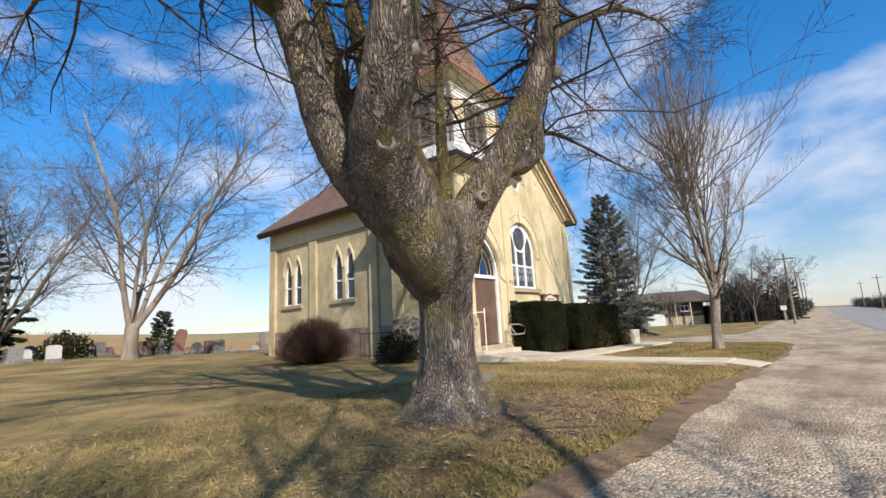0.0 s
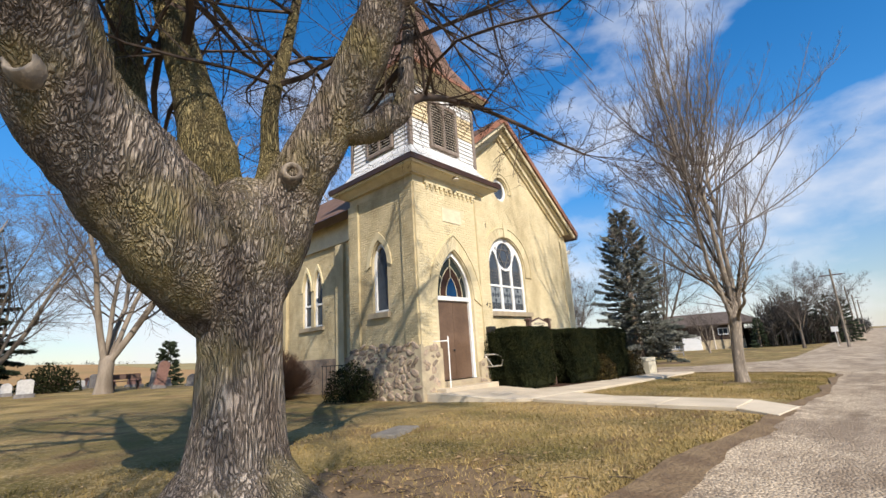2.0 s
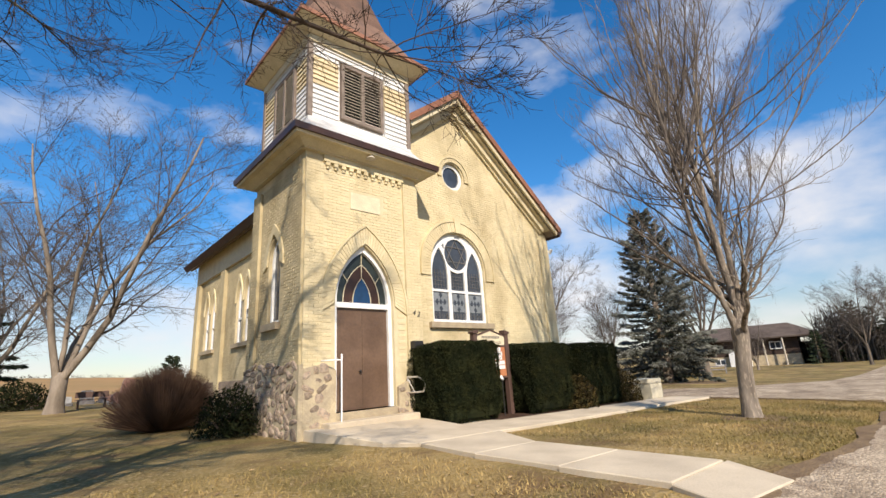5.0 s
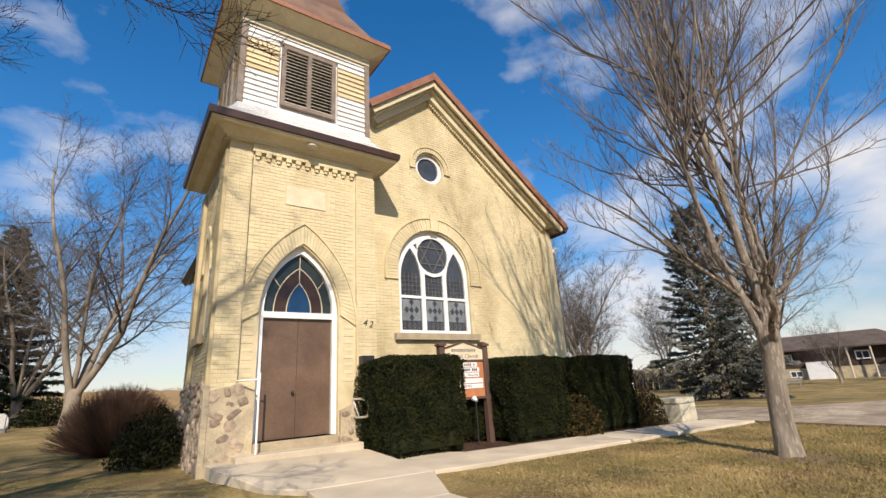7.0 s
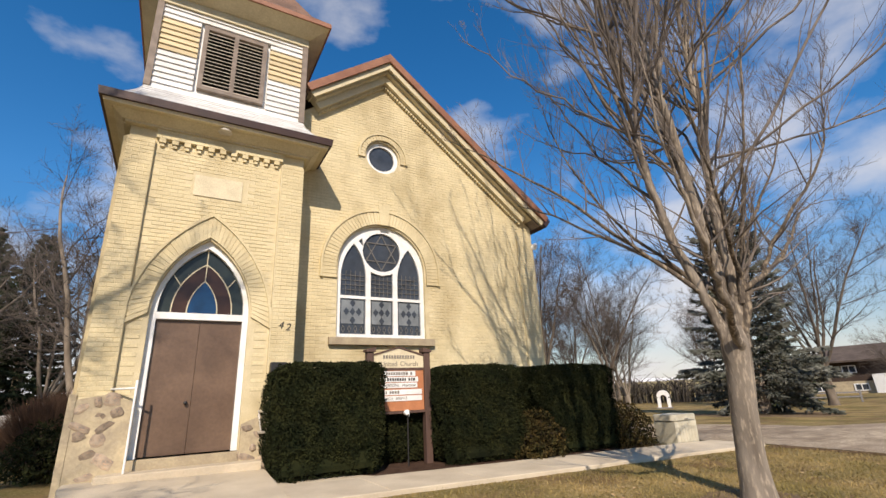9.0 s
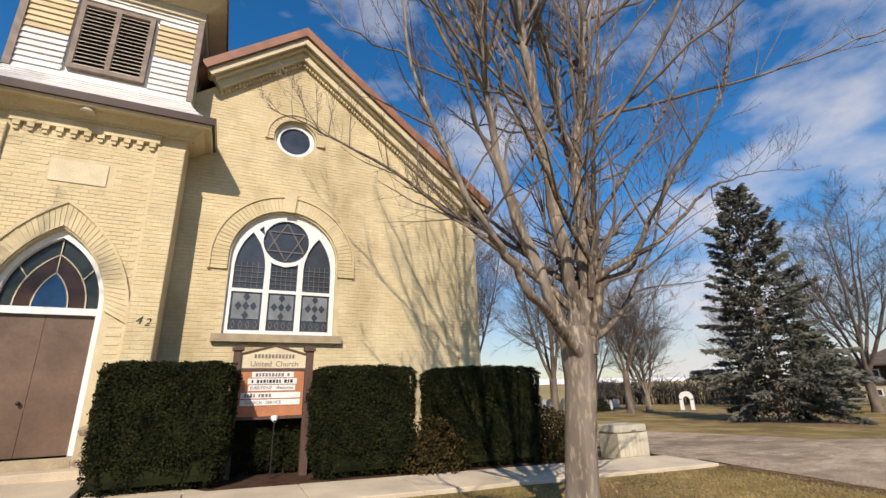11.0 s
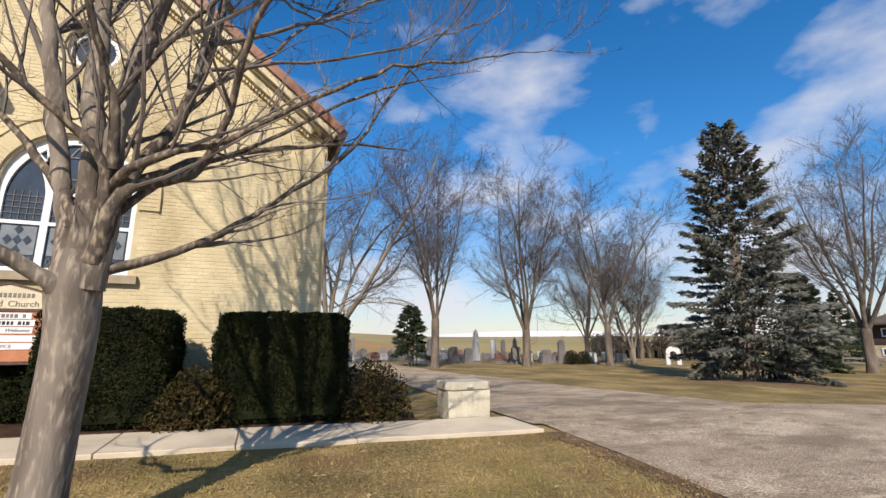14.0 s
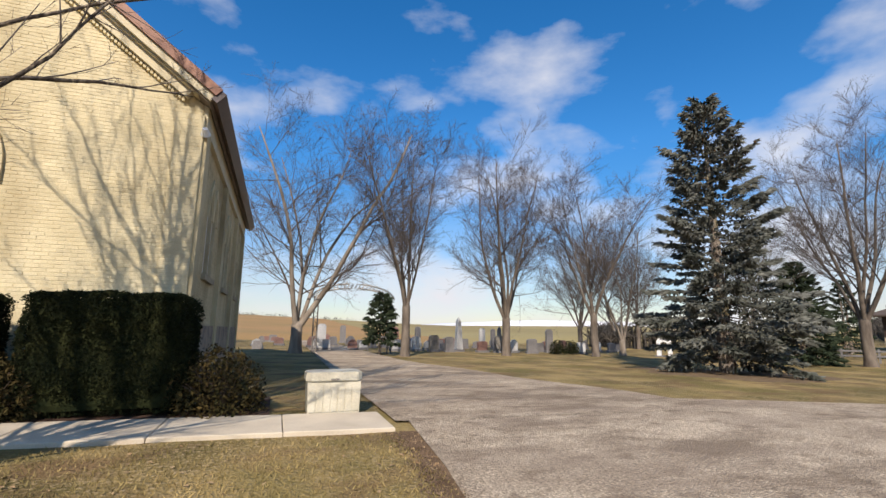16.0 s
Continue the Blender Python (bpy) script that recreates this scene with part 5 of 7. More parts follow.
YOUNG_LIMBS = [
    [(-0.06, -0.24, 1.62, 0.100), (-0.21, -0.36, 1.85, 0.062), (-0.59, -0.54, 2.11, 0.047), (-0.97, -0.74, 2.28, 0.042), (-1.26, -0.82, 2.59, 0.036), (-1.61, -0.99, 2.84, 0.031), (-1.82, -1.06, 3.11, 0.026), (-2.02, -1.10, 3.44, 0.022), (-2.30, -1.16, 4.08, 0.014), (-2.50, -1.24, 5.08, 0.006)],
    [(-0.14, -0.22, 1.86, 0.100), (-0.25, -0.14, 2.32, 0.064), (-0.39, -0.04, 2.87, 0.054), (-0.57, 0.06, 3.59, 0.044), (-0.73, 0.11, 4.48, 0.034), (-0.80, 0.16, 5.86, 0.030), (-0.85, 0.26, 7.57, 0.027), (-0.75, 0.46, 10.12, 0.017), (-0.65, 0.56, 12.96, 0.007)],
    [(-0.07, -0.26, 1.81, 0.120), (-0.09, -0.26, 2.41, 0.075), (-0.13, -0.24, 3.12, 0.059), (-0.20, -0.19, 4.03, 0.044), (-0.31, -0.14, 5.74, 0.036), (-0.41, -0.04, 7.58, 0.030), (-0.36, 0.11, 10.14, 0.021), (-0.46, 0.21, 13.55, 0.007)],
    [(0.01, -0.29, 1.81, 0.110), (0.08, -0.32, 2.41, 0.071), (0.07, -0.34, 3.23, 0.055), (0.21, -0.29, 4.20, 0.040), (0.54, -0.24, 5.40, 0.034), (0.84, -0.14, 7.10, 0.029), (1.24, -0.04, 9.80, 0.020), (1.54, 0.06, 12.64, 0.007)],
    [(0.03, -0.34, 2.00, 0.069), (0.16, -0.42, 2.55, 0.049), (0.48, -0.04, 3.60, 0.035), (0.61, 0.36, 5.05, 0.027), (0.62, 0.56, 6.72, 0.023), (0.72, 0.96, 8.99, 0.017), (0.82, 1.26, 11.83, 0.007)],
    [(0.06, -0.39, 2.40, 0.046), (0.02, -0.49, 2.78, 0.037), (-0.26, -0.59, 3.03, 0.030), (-0.56, -0.74, 3.32, 0.024), (-0.89, -0.89, 3.72, 0.018), (-1.29, -1.04, 4.15, 0.015), (-1.79, -1.24, 5.05, 0.010), (-2.19, -1.34, 6.05, 0.004)],
    [(0.09, -0.44, 2.70, 0.045), (0.07, -0.59, 3.23, 0.034), (-0.08, -0.79, 3.71, 0.026), (-0.08, -0.94, 4.29, 0.019), (-0.08, -1.14, 5.19, 0.015), (0.02, -1.34, 6.39, 0.006)],
    [(0.06, -0.54, 3.14, 0.029), (0.26, -0.64, 3.47, 0.023), (0.54, -0.74, 3.88, 0.018), (0.99, -0.84, 4.43, 0.014), (1.46, -0.94, 5.25, 0.012), (1.86, -1.04, 6.05, 0.006)],
    [(0.06, -0.34, 2.12, 0.056), (0.20, -0.44, 2.56, 0.044), (0.62, -0.44, 2.73, 0.037), (0.85, -0.59, 3.23, 0.030), (0.95, -0.89, 3.68, 0.025), (1.16, -1.19, 4.13, 0.019), (1.50, -1.36, 4.68, 0.015), (1.85, -1.44, 5.48, 0.011), (2.10, -1.54, 6.48, 0.004)],
    [(0.10, -0.29, 1.96, 0.044), (0.45, -0.19, 2.11, 0.034), (0.95, -0.04, 2.44, 0.028), (1.38, 0.11, 2.85, 0.023), (1.96, 0.26, 3.45, 0.017), (2.60, 0.36, 4.55, 0.011), (3.29, 0.46, 5.58, 0.009), (3.69, 0.46, 6.28, 0.004)],
    [(0.04, -0.34, 2.52, 0.046), (0.30, -0.59, 2.73, 0.034), (0.87, -0.61, 3.01, 0.028), (1.50, -0.64, 3.48, 0.022), (2.20, -0.54, 3.98, 0.017), (3.00, -0.44, 4.33, 0.011), (3.80, -0.54, 4.58, 0.006), (4.50, -0.64, 4.68, 0.004)],
    [(0.04, -0.19, 2.37, 0.039), (0.40, 0.06, 2.88, 0.029), (1.10, 0.26, 3.38, 0.022), (1.90, 0.36, 4.03, 0.017), (2.80, 0.46, 4.58, 0.011), (3.70, 0.56, 4.98, 0.004)],
    [(-0.11, -0.14, 2.37, 0.043), (-0.30, 0.26, 3.08, 0.030), (-0.60, 0.76, 3.78, 0.022), (-0.90, 1.16, 4.68, 0.015), (-1.10, 1.46, 5.68, 0.010), (-1.20, 1.66, 6.68, 0.004)],
    [(-0.01, -0.14, 2.57, 0.038), (0.20, 0.36, 3.28, 0.028), (0.50, 0.86, 4.18, 0.019), (0.80, 1.36, 5.28, 0.013), (1.00, 1.66, 6.48, 0.004)],
    [(-0.12, -0.25, 2.3, 0.045), (-0.45, 0.0, 2.75, 0.034), (-1.0, 0.4, 3.35, 0.028), (-1.8, 0.8, 4.1, 0.021), (-2.6, 1.2, 4.7, 0.013), (-3.3, 1.5, 5.1, 0.005)],
    [(-0.1, -0.2, 2.6, 0.04), (-0.3, 0.35, 3.1, 0.03), (-0.6, 1.2, 3.8, 0.024), (-0.8, 2.1, 4.5, 0.016), (-0.9, 2.9, 5.0, 0.006)],
    [(-0.05, -0.25, 2.5, 0.045), (0.5, 0.05, 3.0, 0.034), (1.3, 0.6, 3.5, 0.026), (2.2, 1.1, 3.9, 0.018), (3.0, 1.5, 4.1, 0.007)],
]


def flowing(pts, cuts=4):
    """A smooth chain through the given points and radii."""
    q = [Vector(p) for p in pts]
    q = [q[0] * 2 - q[1], *q, q[-1] * 2 - q[-2]]
    out = []
    for a, b, c, d in zip(q, q[1:], q[2:], q[3:]):
        for i in range(cuts):
            t = i / cuts
            v4 = 0.5 * (2 * b + (c - a) * t + (2 * a - 5 * b + 4 * c - d) * t * t + (3 * b - a - 3 * c + d) * t ** 3)
            out.append((v4.to_3d(), max(0.003, v4.w)))
    out.append((q[-2].to_3d(), q[-2].w))
    return out


def rising(start, az, reach, top, r0, cuts=16):
    """A branch that leaves its limb outward and bends upright."""
    a = Vector(start)
    c, s_ = math.cos(az), math.sin(az)
    b = a + Vector((c * reach * 0.62, s_ * reach * 0.62, (top - a.z) * 0.40))
    e = Vector((a.x + c * reach, a.y + s_ * reach, top))
    out = []
    for i in range(cuts + 1):
        t = i / cuts
        out.append((a * (1 - t) ** 2 + b * 2 * t * (1 - t) + e * t * t, r0 * (1 - t) ** 0.8 + 0.004))
    return out


def young_maple():
    rng = random.Random(77)
    x, y = 7.1, -5.56
    tree = thing("young_maple_tree", "smooth-barked young maple with upright leafless limbs", "tree", "", (x, y, gz(x, y)))
    trunk = flowing([(-0.15, -0.14, -0.3, 0.27), (-0.15, -0.14, 0.06, 0.20), (-0.13, -0.14, 0.45, 0.168), (-0.10, -0.17, 1.0, 0.158), (-0.07, -0.22, 1.5, 0.162), (-0.09, -0.25, 1.85, 0.17), (-0.1, -0.27, 2.1, 0.11)], 5)
    v, f = tubes([trunk], 20)
    mesh_part("trunk", v, f, M_BARK2, tree, smooth=True)
    shoots = {}
    for pts in YOUNG_LIMBS:
        ch = flowing(pts)
        if pts[-1][2] > 11:
            ch = [(p, r * (1 + 0.45 * smooth01(2.2, 3.6, p.z))) for p, r in ch]
        for i in range(3, len(ch) - 1):
            p, r = ch[i]
            ch[i] = (p + Vector((rng.gauss(0, 1), rng.gauss(0, 1), rng.gauss(0, 0.5))) * 0.012, r * rng.uniform(0.93, 1.08))
        v, f = tubes([ch], 12 if pts[1][3] > 0.055 else 8)
        mesh_part("limb", v, f, M_BARK2 if pts[1][3] > 0.05 else M_BARK3, tree, smooth=True)
        total = sum((b[0] - a[0]).length for a, b in zip(ch, ch[1:]))
        gone = 0.0
        for a, b in zip(ch, ch[1:]):
            step_ = b[0] - a[0]
            gone += step_.length
            if gone < 0.55 or step_.length < 1e-4:
                continue
            high = a[0].z > 4.3
            for _ in range(2 if rng.random() < step_.length * (3.0 if high else 0.5) else (1 if rng.random() < step_.length * (2.8 if high else 1.9) else 0)):
                side = Vector((rng.gauss(0, 1), rng.gauss(0, 1), rng.gauss(0, 0.5))).normalized()
                d = (step_.normalized() * 0.8 + side * 0.7 + Vector((0, 0, 0.6 if high else 0.1))).normalized()
                ln = (0.55 + (0.45 if high else 0.2) * (total - gone)) * rng.uniform(0.6, 1.25)
                grow(rng, a[0].lerp(b[0], rng.random()), d, min(ln, 3.4 if high else 1.6), min(a[1] * 0.55, 0.005 + 0.0075 * ln), 1, shoots, 0.11 if high else 0.2, 0.16 if high else 0.08, 5 if high else 3, 0.6, 0.5, 3, 0.0026, 6, 0.2)
    # the upright crown: inner leaders, spreading branches, long low sweeping ones
    hosts = [flowing(pts) for pts in YOUNG_LIMBS[1:5]]
    for count, reach, top, base, r0 in ((8, (0.4, 1.5), (11.0, 13.8), (3.4, 7.5), 0.026), (26, (1.8, 3.8), (8.6, 12.8), (3.6, 7.6), 0.022), (11, (2.4, 4.0), (5.8, 9.0), (3.2, 5.8), 0.017)):
        for k in range(count):
            az = 2.39996 * k + rng.uniform(-0.3, 0.3) + count
            z0 = rng.uniform(*base)
            host = max(hosts, key=lambda h: h[-1][0].x * math.cos(az) + h[-1][0].y * math.sin(az) + rng.uniform(-1.2, 1.2))
            at = min(host, key=lambda q: abs(q[0].z - z0))
            wide = 1 + 0.55 * max(0.0, math.cos(az + 0.35))   # the crown leans out over the lawn, away from the church
            ch = rising(at[0], az, wide * rng.uniform(*reach), max(at[0].z + 2.2, rng.uniform(*top)), min(at[1] * 0.7, r0 * rng.uniform(0.85, 1.15)))
            for i in range(2, len(ch)):
                ch[i] = (ch[i][0] + Vector((rng.gauss(0, 0.03), rng.gauss(0, 0.03), rng.gauss(0, 0.02))), ch[i][1])
            v, f = tubes([ch], 7)
            mesh_part("limb", v, f, M_BARK2 if r0 > 0.025 else M_TWIG3, tree, smooth=True)
            total = sum((b[0] - a[0]).length for a, b in zip(ch, ch[1:]))
            gone = 0.0
            for a, b in zip(ch, ch[1:]):
                step_ = b[0] - a[0]
                gone += step_.length
                if gone < 0.3 * total:
                    continue
                for _ in range(max(1, round(step_.length * (3.4 if a[0].z > 5 else 1.0)))):
                    side = Vector((rng.gauss(0, 1), rng.gauss(0, 1), rng.gauss(0, 0.4))).normalized()
                    d = (step_.normalized() * 0.85 + side * 0.5 + Vector((0, 0, 0.25))).normalized()
                    ln = (0.45 + 0.26 * (total - gone)) * rng.uniform(0.6, 1.3)
                    grow(rng, a[0].lerp(b[0], rng.random()), d, min(ln, 2.4), min(a[1] * 0.5, 0.0045 + 0.005 * ln), 1, shoots, 0.12, 0.14, 5, 0.5, 0.5, 2 if rng.random() < 0.7 else 3, 0.0026, 5, 0.2)
    v, f = [], []
    for lev, chains in shoots.items():
        a, b = tubes(chains, 5 if lev == 1 else 3)
        k = len(v)
        v += a
        f += [tuple(i + k for i in q) for q in b]
    mesh_part("crown", v, f, M_TWIG3, tree, "leafless branches and twigs", "stuff")


young_maple()

CEM = "leafless cemetery trees"
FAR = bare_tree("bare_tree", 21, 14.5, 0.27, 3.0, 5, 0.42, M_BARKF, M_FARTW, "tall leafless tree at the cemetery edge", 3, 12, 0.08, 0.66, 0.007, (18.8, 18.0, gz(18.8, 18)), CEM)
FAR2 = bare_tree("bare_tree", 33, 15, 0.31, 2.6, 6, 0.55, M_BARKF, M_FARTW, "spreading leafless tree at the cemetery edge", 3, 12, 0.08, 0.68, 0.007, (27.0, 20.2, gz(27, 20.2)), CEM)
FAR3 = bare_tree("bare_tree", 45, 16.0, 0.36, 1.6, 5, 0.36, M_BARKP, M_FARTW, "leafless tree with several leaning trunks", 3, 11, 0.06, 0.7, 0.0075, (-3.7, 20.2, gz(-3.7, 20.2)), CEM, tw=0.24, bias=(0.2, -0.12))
for src, x, y, rz, s in ((FAR, 35, 20.4, 70, 1.05), (FAR3, 39.5, 22.5, 130, 0.75), (FAR2, 46.5, 8.5, 40, 1.08), (FAR3, 12.4, 20.5, 25, 1.05), (FAR3, -7.4, 34, 10, 0.9),
                         (FAR2, -16.5, 20, 300, 1.0), (FAR3, -14, 40, 200, 0.9), (FAR3, -12.6, 27, 80, 0.8), (FAR, 52, 34, 10, 0.9), (FAR2, 43, 33, 90, 0.9), (FAR, 64, -2.2, 200, 0.7), (FAR3, 60, 7.5, 100, 0.42),
                         (FAR, 78, -5, 30, 0.75), (FAR2, 62, 27, 5, 0.9), (FAR3, -18.0, -15.8, 40, 0.85)):
    o = copy_thing(src, pose(x, y, gz(x, y), 0, 0, rz))
    o.scale = (s, s, s)

conifer("spruce_tree", 3, 13.6, 3.75, M_SPRUCE, "large blue-grey spruce with drooping boughs", (31.0, 6.0, gz(31, 6)), 760, 0.7, power=0.5, dense=9, ragged=0.3)
conifer("fir_tree", 4, 6.8, 2.3, M_DKFIR, "small dark conifer behind the spruce", (44.0, 10.8, gz(44, 10.8)), 500)
conifer("fir_tree", 8, 3.9, 1.3, M_DKFIR, "small dark conifer in the cemetery", (17.5, 19.3, gz(17.5, 19.3)), 220, 0.9)
conifer("fir_tree", 9, 14.5, 4.2, M_DKFIR, "tall dark conifer beside the cemetery", (-9.5, 36, gz(-9.5, 36)), 900, dense=14)
conifer("fir_tree", 19, 15.0, 4.2, M_DKFIR, "tall dark conifer beside the cemetery", (-13.0, 37, gz(-13, 37)), 900, dense=14)

hedge(1.98, 3.84, -1.42, 0.3, 1.87, 1, "clipped dark green yew hedge block by the church door")
hedge(5.16, 6.98, -1.4, 0.2, 1.88, 2, "clipped dark green yew hedge block beside the sign")
hedge(7.62, 9.85, -1.36, 0.2, 1.93, 3, "clipped dark green yew hedge block at the church corner")
# the fourth block is added, its dark leaves stand for the shade behind the sign
hedge(3.62, 5.3, -0.35, 0.45, 1.3, 4, "added dark yew block standing in for shade behind the church sign")
shrub("low_shrub", 7.35, -1.2, 0.72, 0.5, 0.92, M_BUSHB, 5, "low bronze-green shrub between hedges")
shrub("low_shrub", 10.35, -0.95, 0.85, 0.7, 1.08, M_BUSHB, 6, "low bronze-green shrub at the hedge end")
twig_bush(-1.9, 6.2, 1.6, 1.75, 7, "rounded bare brown shrub against the side wall")
shrub("evergreen_shrub", -1.35, 2.3, 0.75, 0.8, 1.05, M_HEDGE, 8, "dark green shrub at the tower side")

# storage box
sb = thing("storage_box", "weathered cream plastic storage box on the grass", "storage box", "", (12.25, -1.05, gz(12.25, -1.05)))
bm = bmesh.new()
prof = [(-0.44, 0.0), (0.44, 0.0), (0.46, 0.54), (-0.46, 0.54)]
prism(prof, [], -0.3, 0.3, front(0), bm)
part("body", bm, M_PLASTIC, sb)
for k in range(7):
    x = -0.37 + k * 0.123
    part("panel", boxed(x - 0.052, x + 0.052, -0.312, -0.302, 0.04, 0.5, bevel=0.004), M_PLASTIC, sb)
bm = boxed(-0.49, 0.49, -0.34, 0.34, 0.55, 0.7)
bmesh.ops.bevel(bm, geom=[e for e in bm.edges if abs(e.verts[0].co.z - e.verts[1].co.z) > 0.1], offset=0.09, segments=1, affect="EDGES")
bmesh.ops.bevel(bm, geom=list(bm.edges), offset=0.015, segments=2, affect="EDGES")
for vv in bm.verts:
    if vv.co.z > 0.64:
        vv.co.z += 0.035 * (1 - abs(vv.co.x) / 0.49)
part("lid", bm, M_PLASTIC, sb)
part("latch", boxed(-0.07, 0.07, -0.352, -0.342, 0.57, 0.6), M_INK, sb)

# sign
def words(text, size, at, rot, material, name, parent=None, depth=0.003, label="", shear=0.0):
    """Raised lettering as a mesh."""
    cu = bpy.data.curves.new(name, "FONT")
    cu.body, cu.size, cu.extrude, cu.align_x, cu.align_y, cu.shear = text, size, depth, "CENTER", "CENTER", shear
    tmp = bpy.data.objects.new("tmp", cu)
    scene.collection.objects.link(tmp)
    bpy.context.view_layer.update()
    me = bpy.data.meshes.new_from_object(tmp)
    bpy.data.objects.remove(tmp)
    me.materials.clear()
    me.materials.append(material)
    ob = new(name, me)
    ob.parent = parent
    ob.matrix_local = pose(*at, *rot)
    return tagged(ob, label)


sg = thing("notice_board", "brown framed church notice board standing between hedges", "sign", "", (4.47, -0.48, gz(4.45, -0.5)))
for x in (-0.63, 0.63):
    post = part("post", boxed(x - 0.07, x + 0.07, -0.07, 0.07, -0.2, 2.16, bevel=0.008), M_BROWNW, sg)
    bm = boxed(x - 0.1, x + 0.1, -0.1, 0.1, 2.162, 2.21)
    for vv in bm.verts:
        if vv.co.z > 2.2:
            vv.co.z += 0.05 if (vv.co.x > x) == (x < 0) else 0.0
    part("post_cap", bm, M_BROWNW, post)
part("panel", boxed(-0.55, 0.55, -0.03, 0.03, 1.02, 1.80), M_ORANGE, sg, "orange letter board")
part("ledge", boxed(-0.56, 0.56, -0.06, 0.04, 0.97, 1.015), M_BROWNW, sg)
part("rail", boxed(-0.56, 0.56, -0.045, 0.035, 1.803, 1.85), M_BROWNW, sg)
part("head", prism([(-0.56, 1.853), (0.56, 1.853), (0.56, 2.08), (0, 2.24), (-0.56, 2.08)], [], -0.03, 0.03, front(0)), M_TABLET, sg, "cream gabled name panel")
for s_ in (-1, 1):
    part("gable_trim", prism([(0, 2.243), (s_ * 0.57, 2.083), (s_ * 0.57, 2.118), (0, 2.28)], [], -0.045, 0.04, front(0)), M_BROWNW, sg)
words("United", 0.135, (-0.225, -0.034, 1.925), (90, 0, 0), M_INK, "lettering", sg)
words("Church", 0.135, (0.225, -0.034, 1.925), (90, 0, 0), M_INK, "lettering", sg)
for k in range(12):
    x = -0.33 + k * 0.06
    part("letter_bar", boxed(x - 0.02, x + 0.02, -0.036, -0.031, 2.03, 2.10), M_INK, sg)
for k, (z, w0, w1) in enumerate(((1.735, -0.36, 0.36), (1.62, -0.42, 0.42), (1.505, -0.40, 0.40), (1.375, -0.52, 0.50), (1.255, -0.52, 0.50))):
    strip = part("letter_strip", boxed(w0, w1, -0.042, -0.031, z - 0.05, z + 0.05, bevel=0.003), M_WHITE, sg, "white changeable letter strip")
    if k == 2:
        words("EVERYONE", 0.075, (-0.19, -0.045, z), (90, 0, 0), M_INK, "lettering", strip)
        words("Welcome", 0.08, (0.2, -0.045, z), (90, 0, 0), M_INK, "lettering", strip, shear=0.4)
    elif k == 4:
        words("CHURCH", 0.07, (-0.3, -0.045, z), (90, 0, 0), M_INK, "lettering", strip)
        words("SERVICE", 0.07, (0.04, -0.045, z), (90, 0, 0), M_INK, "lettering", strip)
    else:
        rng = random.Random(k)
        x = w0 + 0.06
        while x < (w1 - 0.08 if k != 3 else 0.0):
            wd = rng.uniform(0.025, 0.045)
            part("letter_bar", boxed(x, x + wd, -0.047, -0.043, z - 0.028, z + 0.028), M_INK if k != 1 else M_BLACK, strip)
            x += wd + (0.018 if rng.random() < 0.8 else 0.06)

# small floodlight at the foot of the notice board
sp = thing("spotlight", "small white spotlight on a stake under the notice board", "lamp", "", (4.53, -0.75, gz(4.53, -0.75)))
v, f = tubes([[((0, 0, -0.1), 0.012), ((0, 0, 0.94), 0.012)]], 6)
mesh_part("stake", v, f, M_BLACK, sp)
v, f = tubes([[((0, -0.04, 0), 0.025), ((0, 0, 0.02), 0.04), ((0, 0.05, 0.05), 0.06), ((0, 0.06, 0.06), 0.065)]], 12)
head = mesh_part("head", v, f, M_WHITE, sp, smooth=True)
head.location = (0, 0, 0.94)

# house number, lamp, rails
words("4", 0.2, (2.17, TY0 - 0.078, 2.6), (90, 0, 0), M_BLACK, "house_number", church, 0.006, "black metal figure", 0.25)
words("2", 0.2, (2.31, TY0 - 0.078, 2.57), (90, 0, 0), M_BLACK, "house_number", church, 0.006, "black metal figure", 0.25)
lamp = thing("floodlight", "small grey lamp under the tower eaves", "lamp", "", (0.82, TY0 - 0.3, 6.5))
bm = bmesh.new()
bmesh.ops.create_cone(bm, segments=14, radius1=0.13, radius2=0.06, depth=0.1, cap_ends=True, matrix=Matrix.Translation((0, 0, -0.06)))
part("shade", bm, M_METAL, lamp)
bm = bmesh.new()
bmesh.ops.create_cone(bm, segments=10, radius1=0.04, radius2=0.04, depth=0.12, cap_ends=True, matrix=Matrix.Translation((0, 0, 0.04)))
part("mount", bm, M_BROWNW, lamp)
rail = thing("handrail", "white-painted pipe handrail at the door step", "handrail", "", (0, 0, 0))
v, f = tubes([[((0.0, -0.3, 0.2), 0.018), ((0.0, -0.3, 1.3), 0.018), ((0.0, -0.3, 1.62), 0.018)]], 10)
mesh_part("post", v, f, M_WHITE, rail, smooth=True)
v, f = tubes([[((0.0, -0.3, 1.5), 0.016), ((-0.12, -0.22, 1.5), 0.016), ((-0.35, -0.07, 1.5), 0.016)]], 10)
mesh_part("bar", v, f, M_WHITE, rail, smooth=True)
rail2 = thing("handrail", "bent grey pipe handrail by the hedge", "handrail", "", (0, 0, 0))
loop = [(1.9, -0.05, 1.05), (1.92, -0.45, 1.05), (1.95, -0.62, 0.98), (1.96, -0.66, 0.85), (1.95, -0.6, 0.72), (1.92, -0.3, 0.7), (1.9, -0.05, 0.7)]
v, f = tubes([[(p, 0.02) for p in loop]], 8)
mesh_part("bar", v, f, M_METAL, rail2, smooth=True)
v, f = tubes([[((1.9, -0.06, 1.04), 0.014), ((1.92, -0.3, 0.71), 0.014)], [((1.9, -0.06, 0.7), 0.014), ((1.9, -0.06, 1.05), 0.014)]], 6)
mesh_part("brace", v, f, M_METAL, rail2, smooth=True)
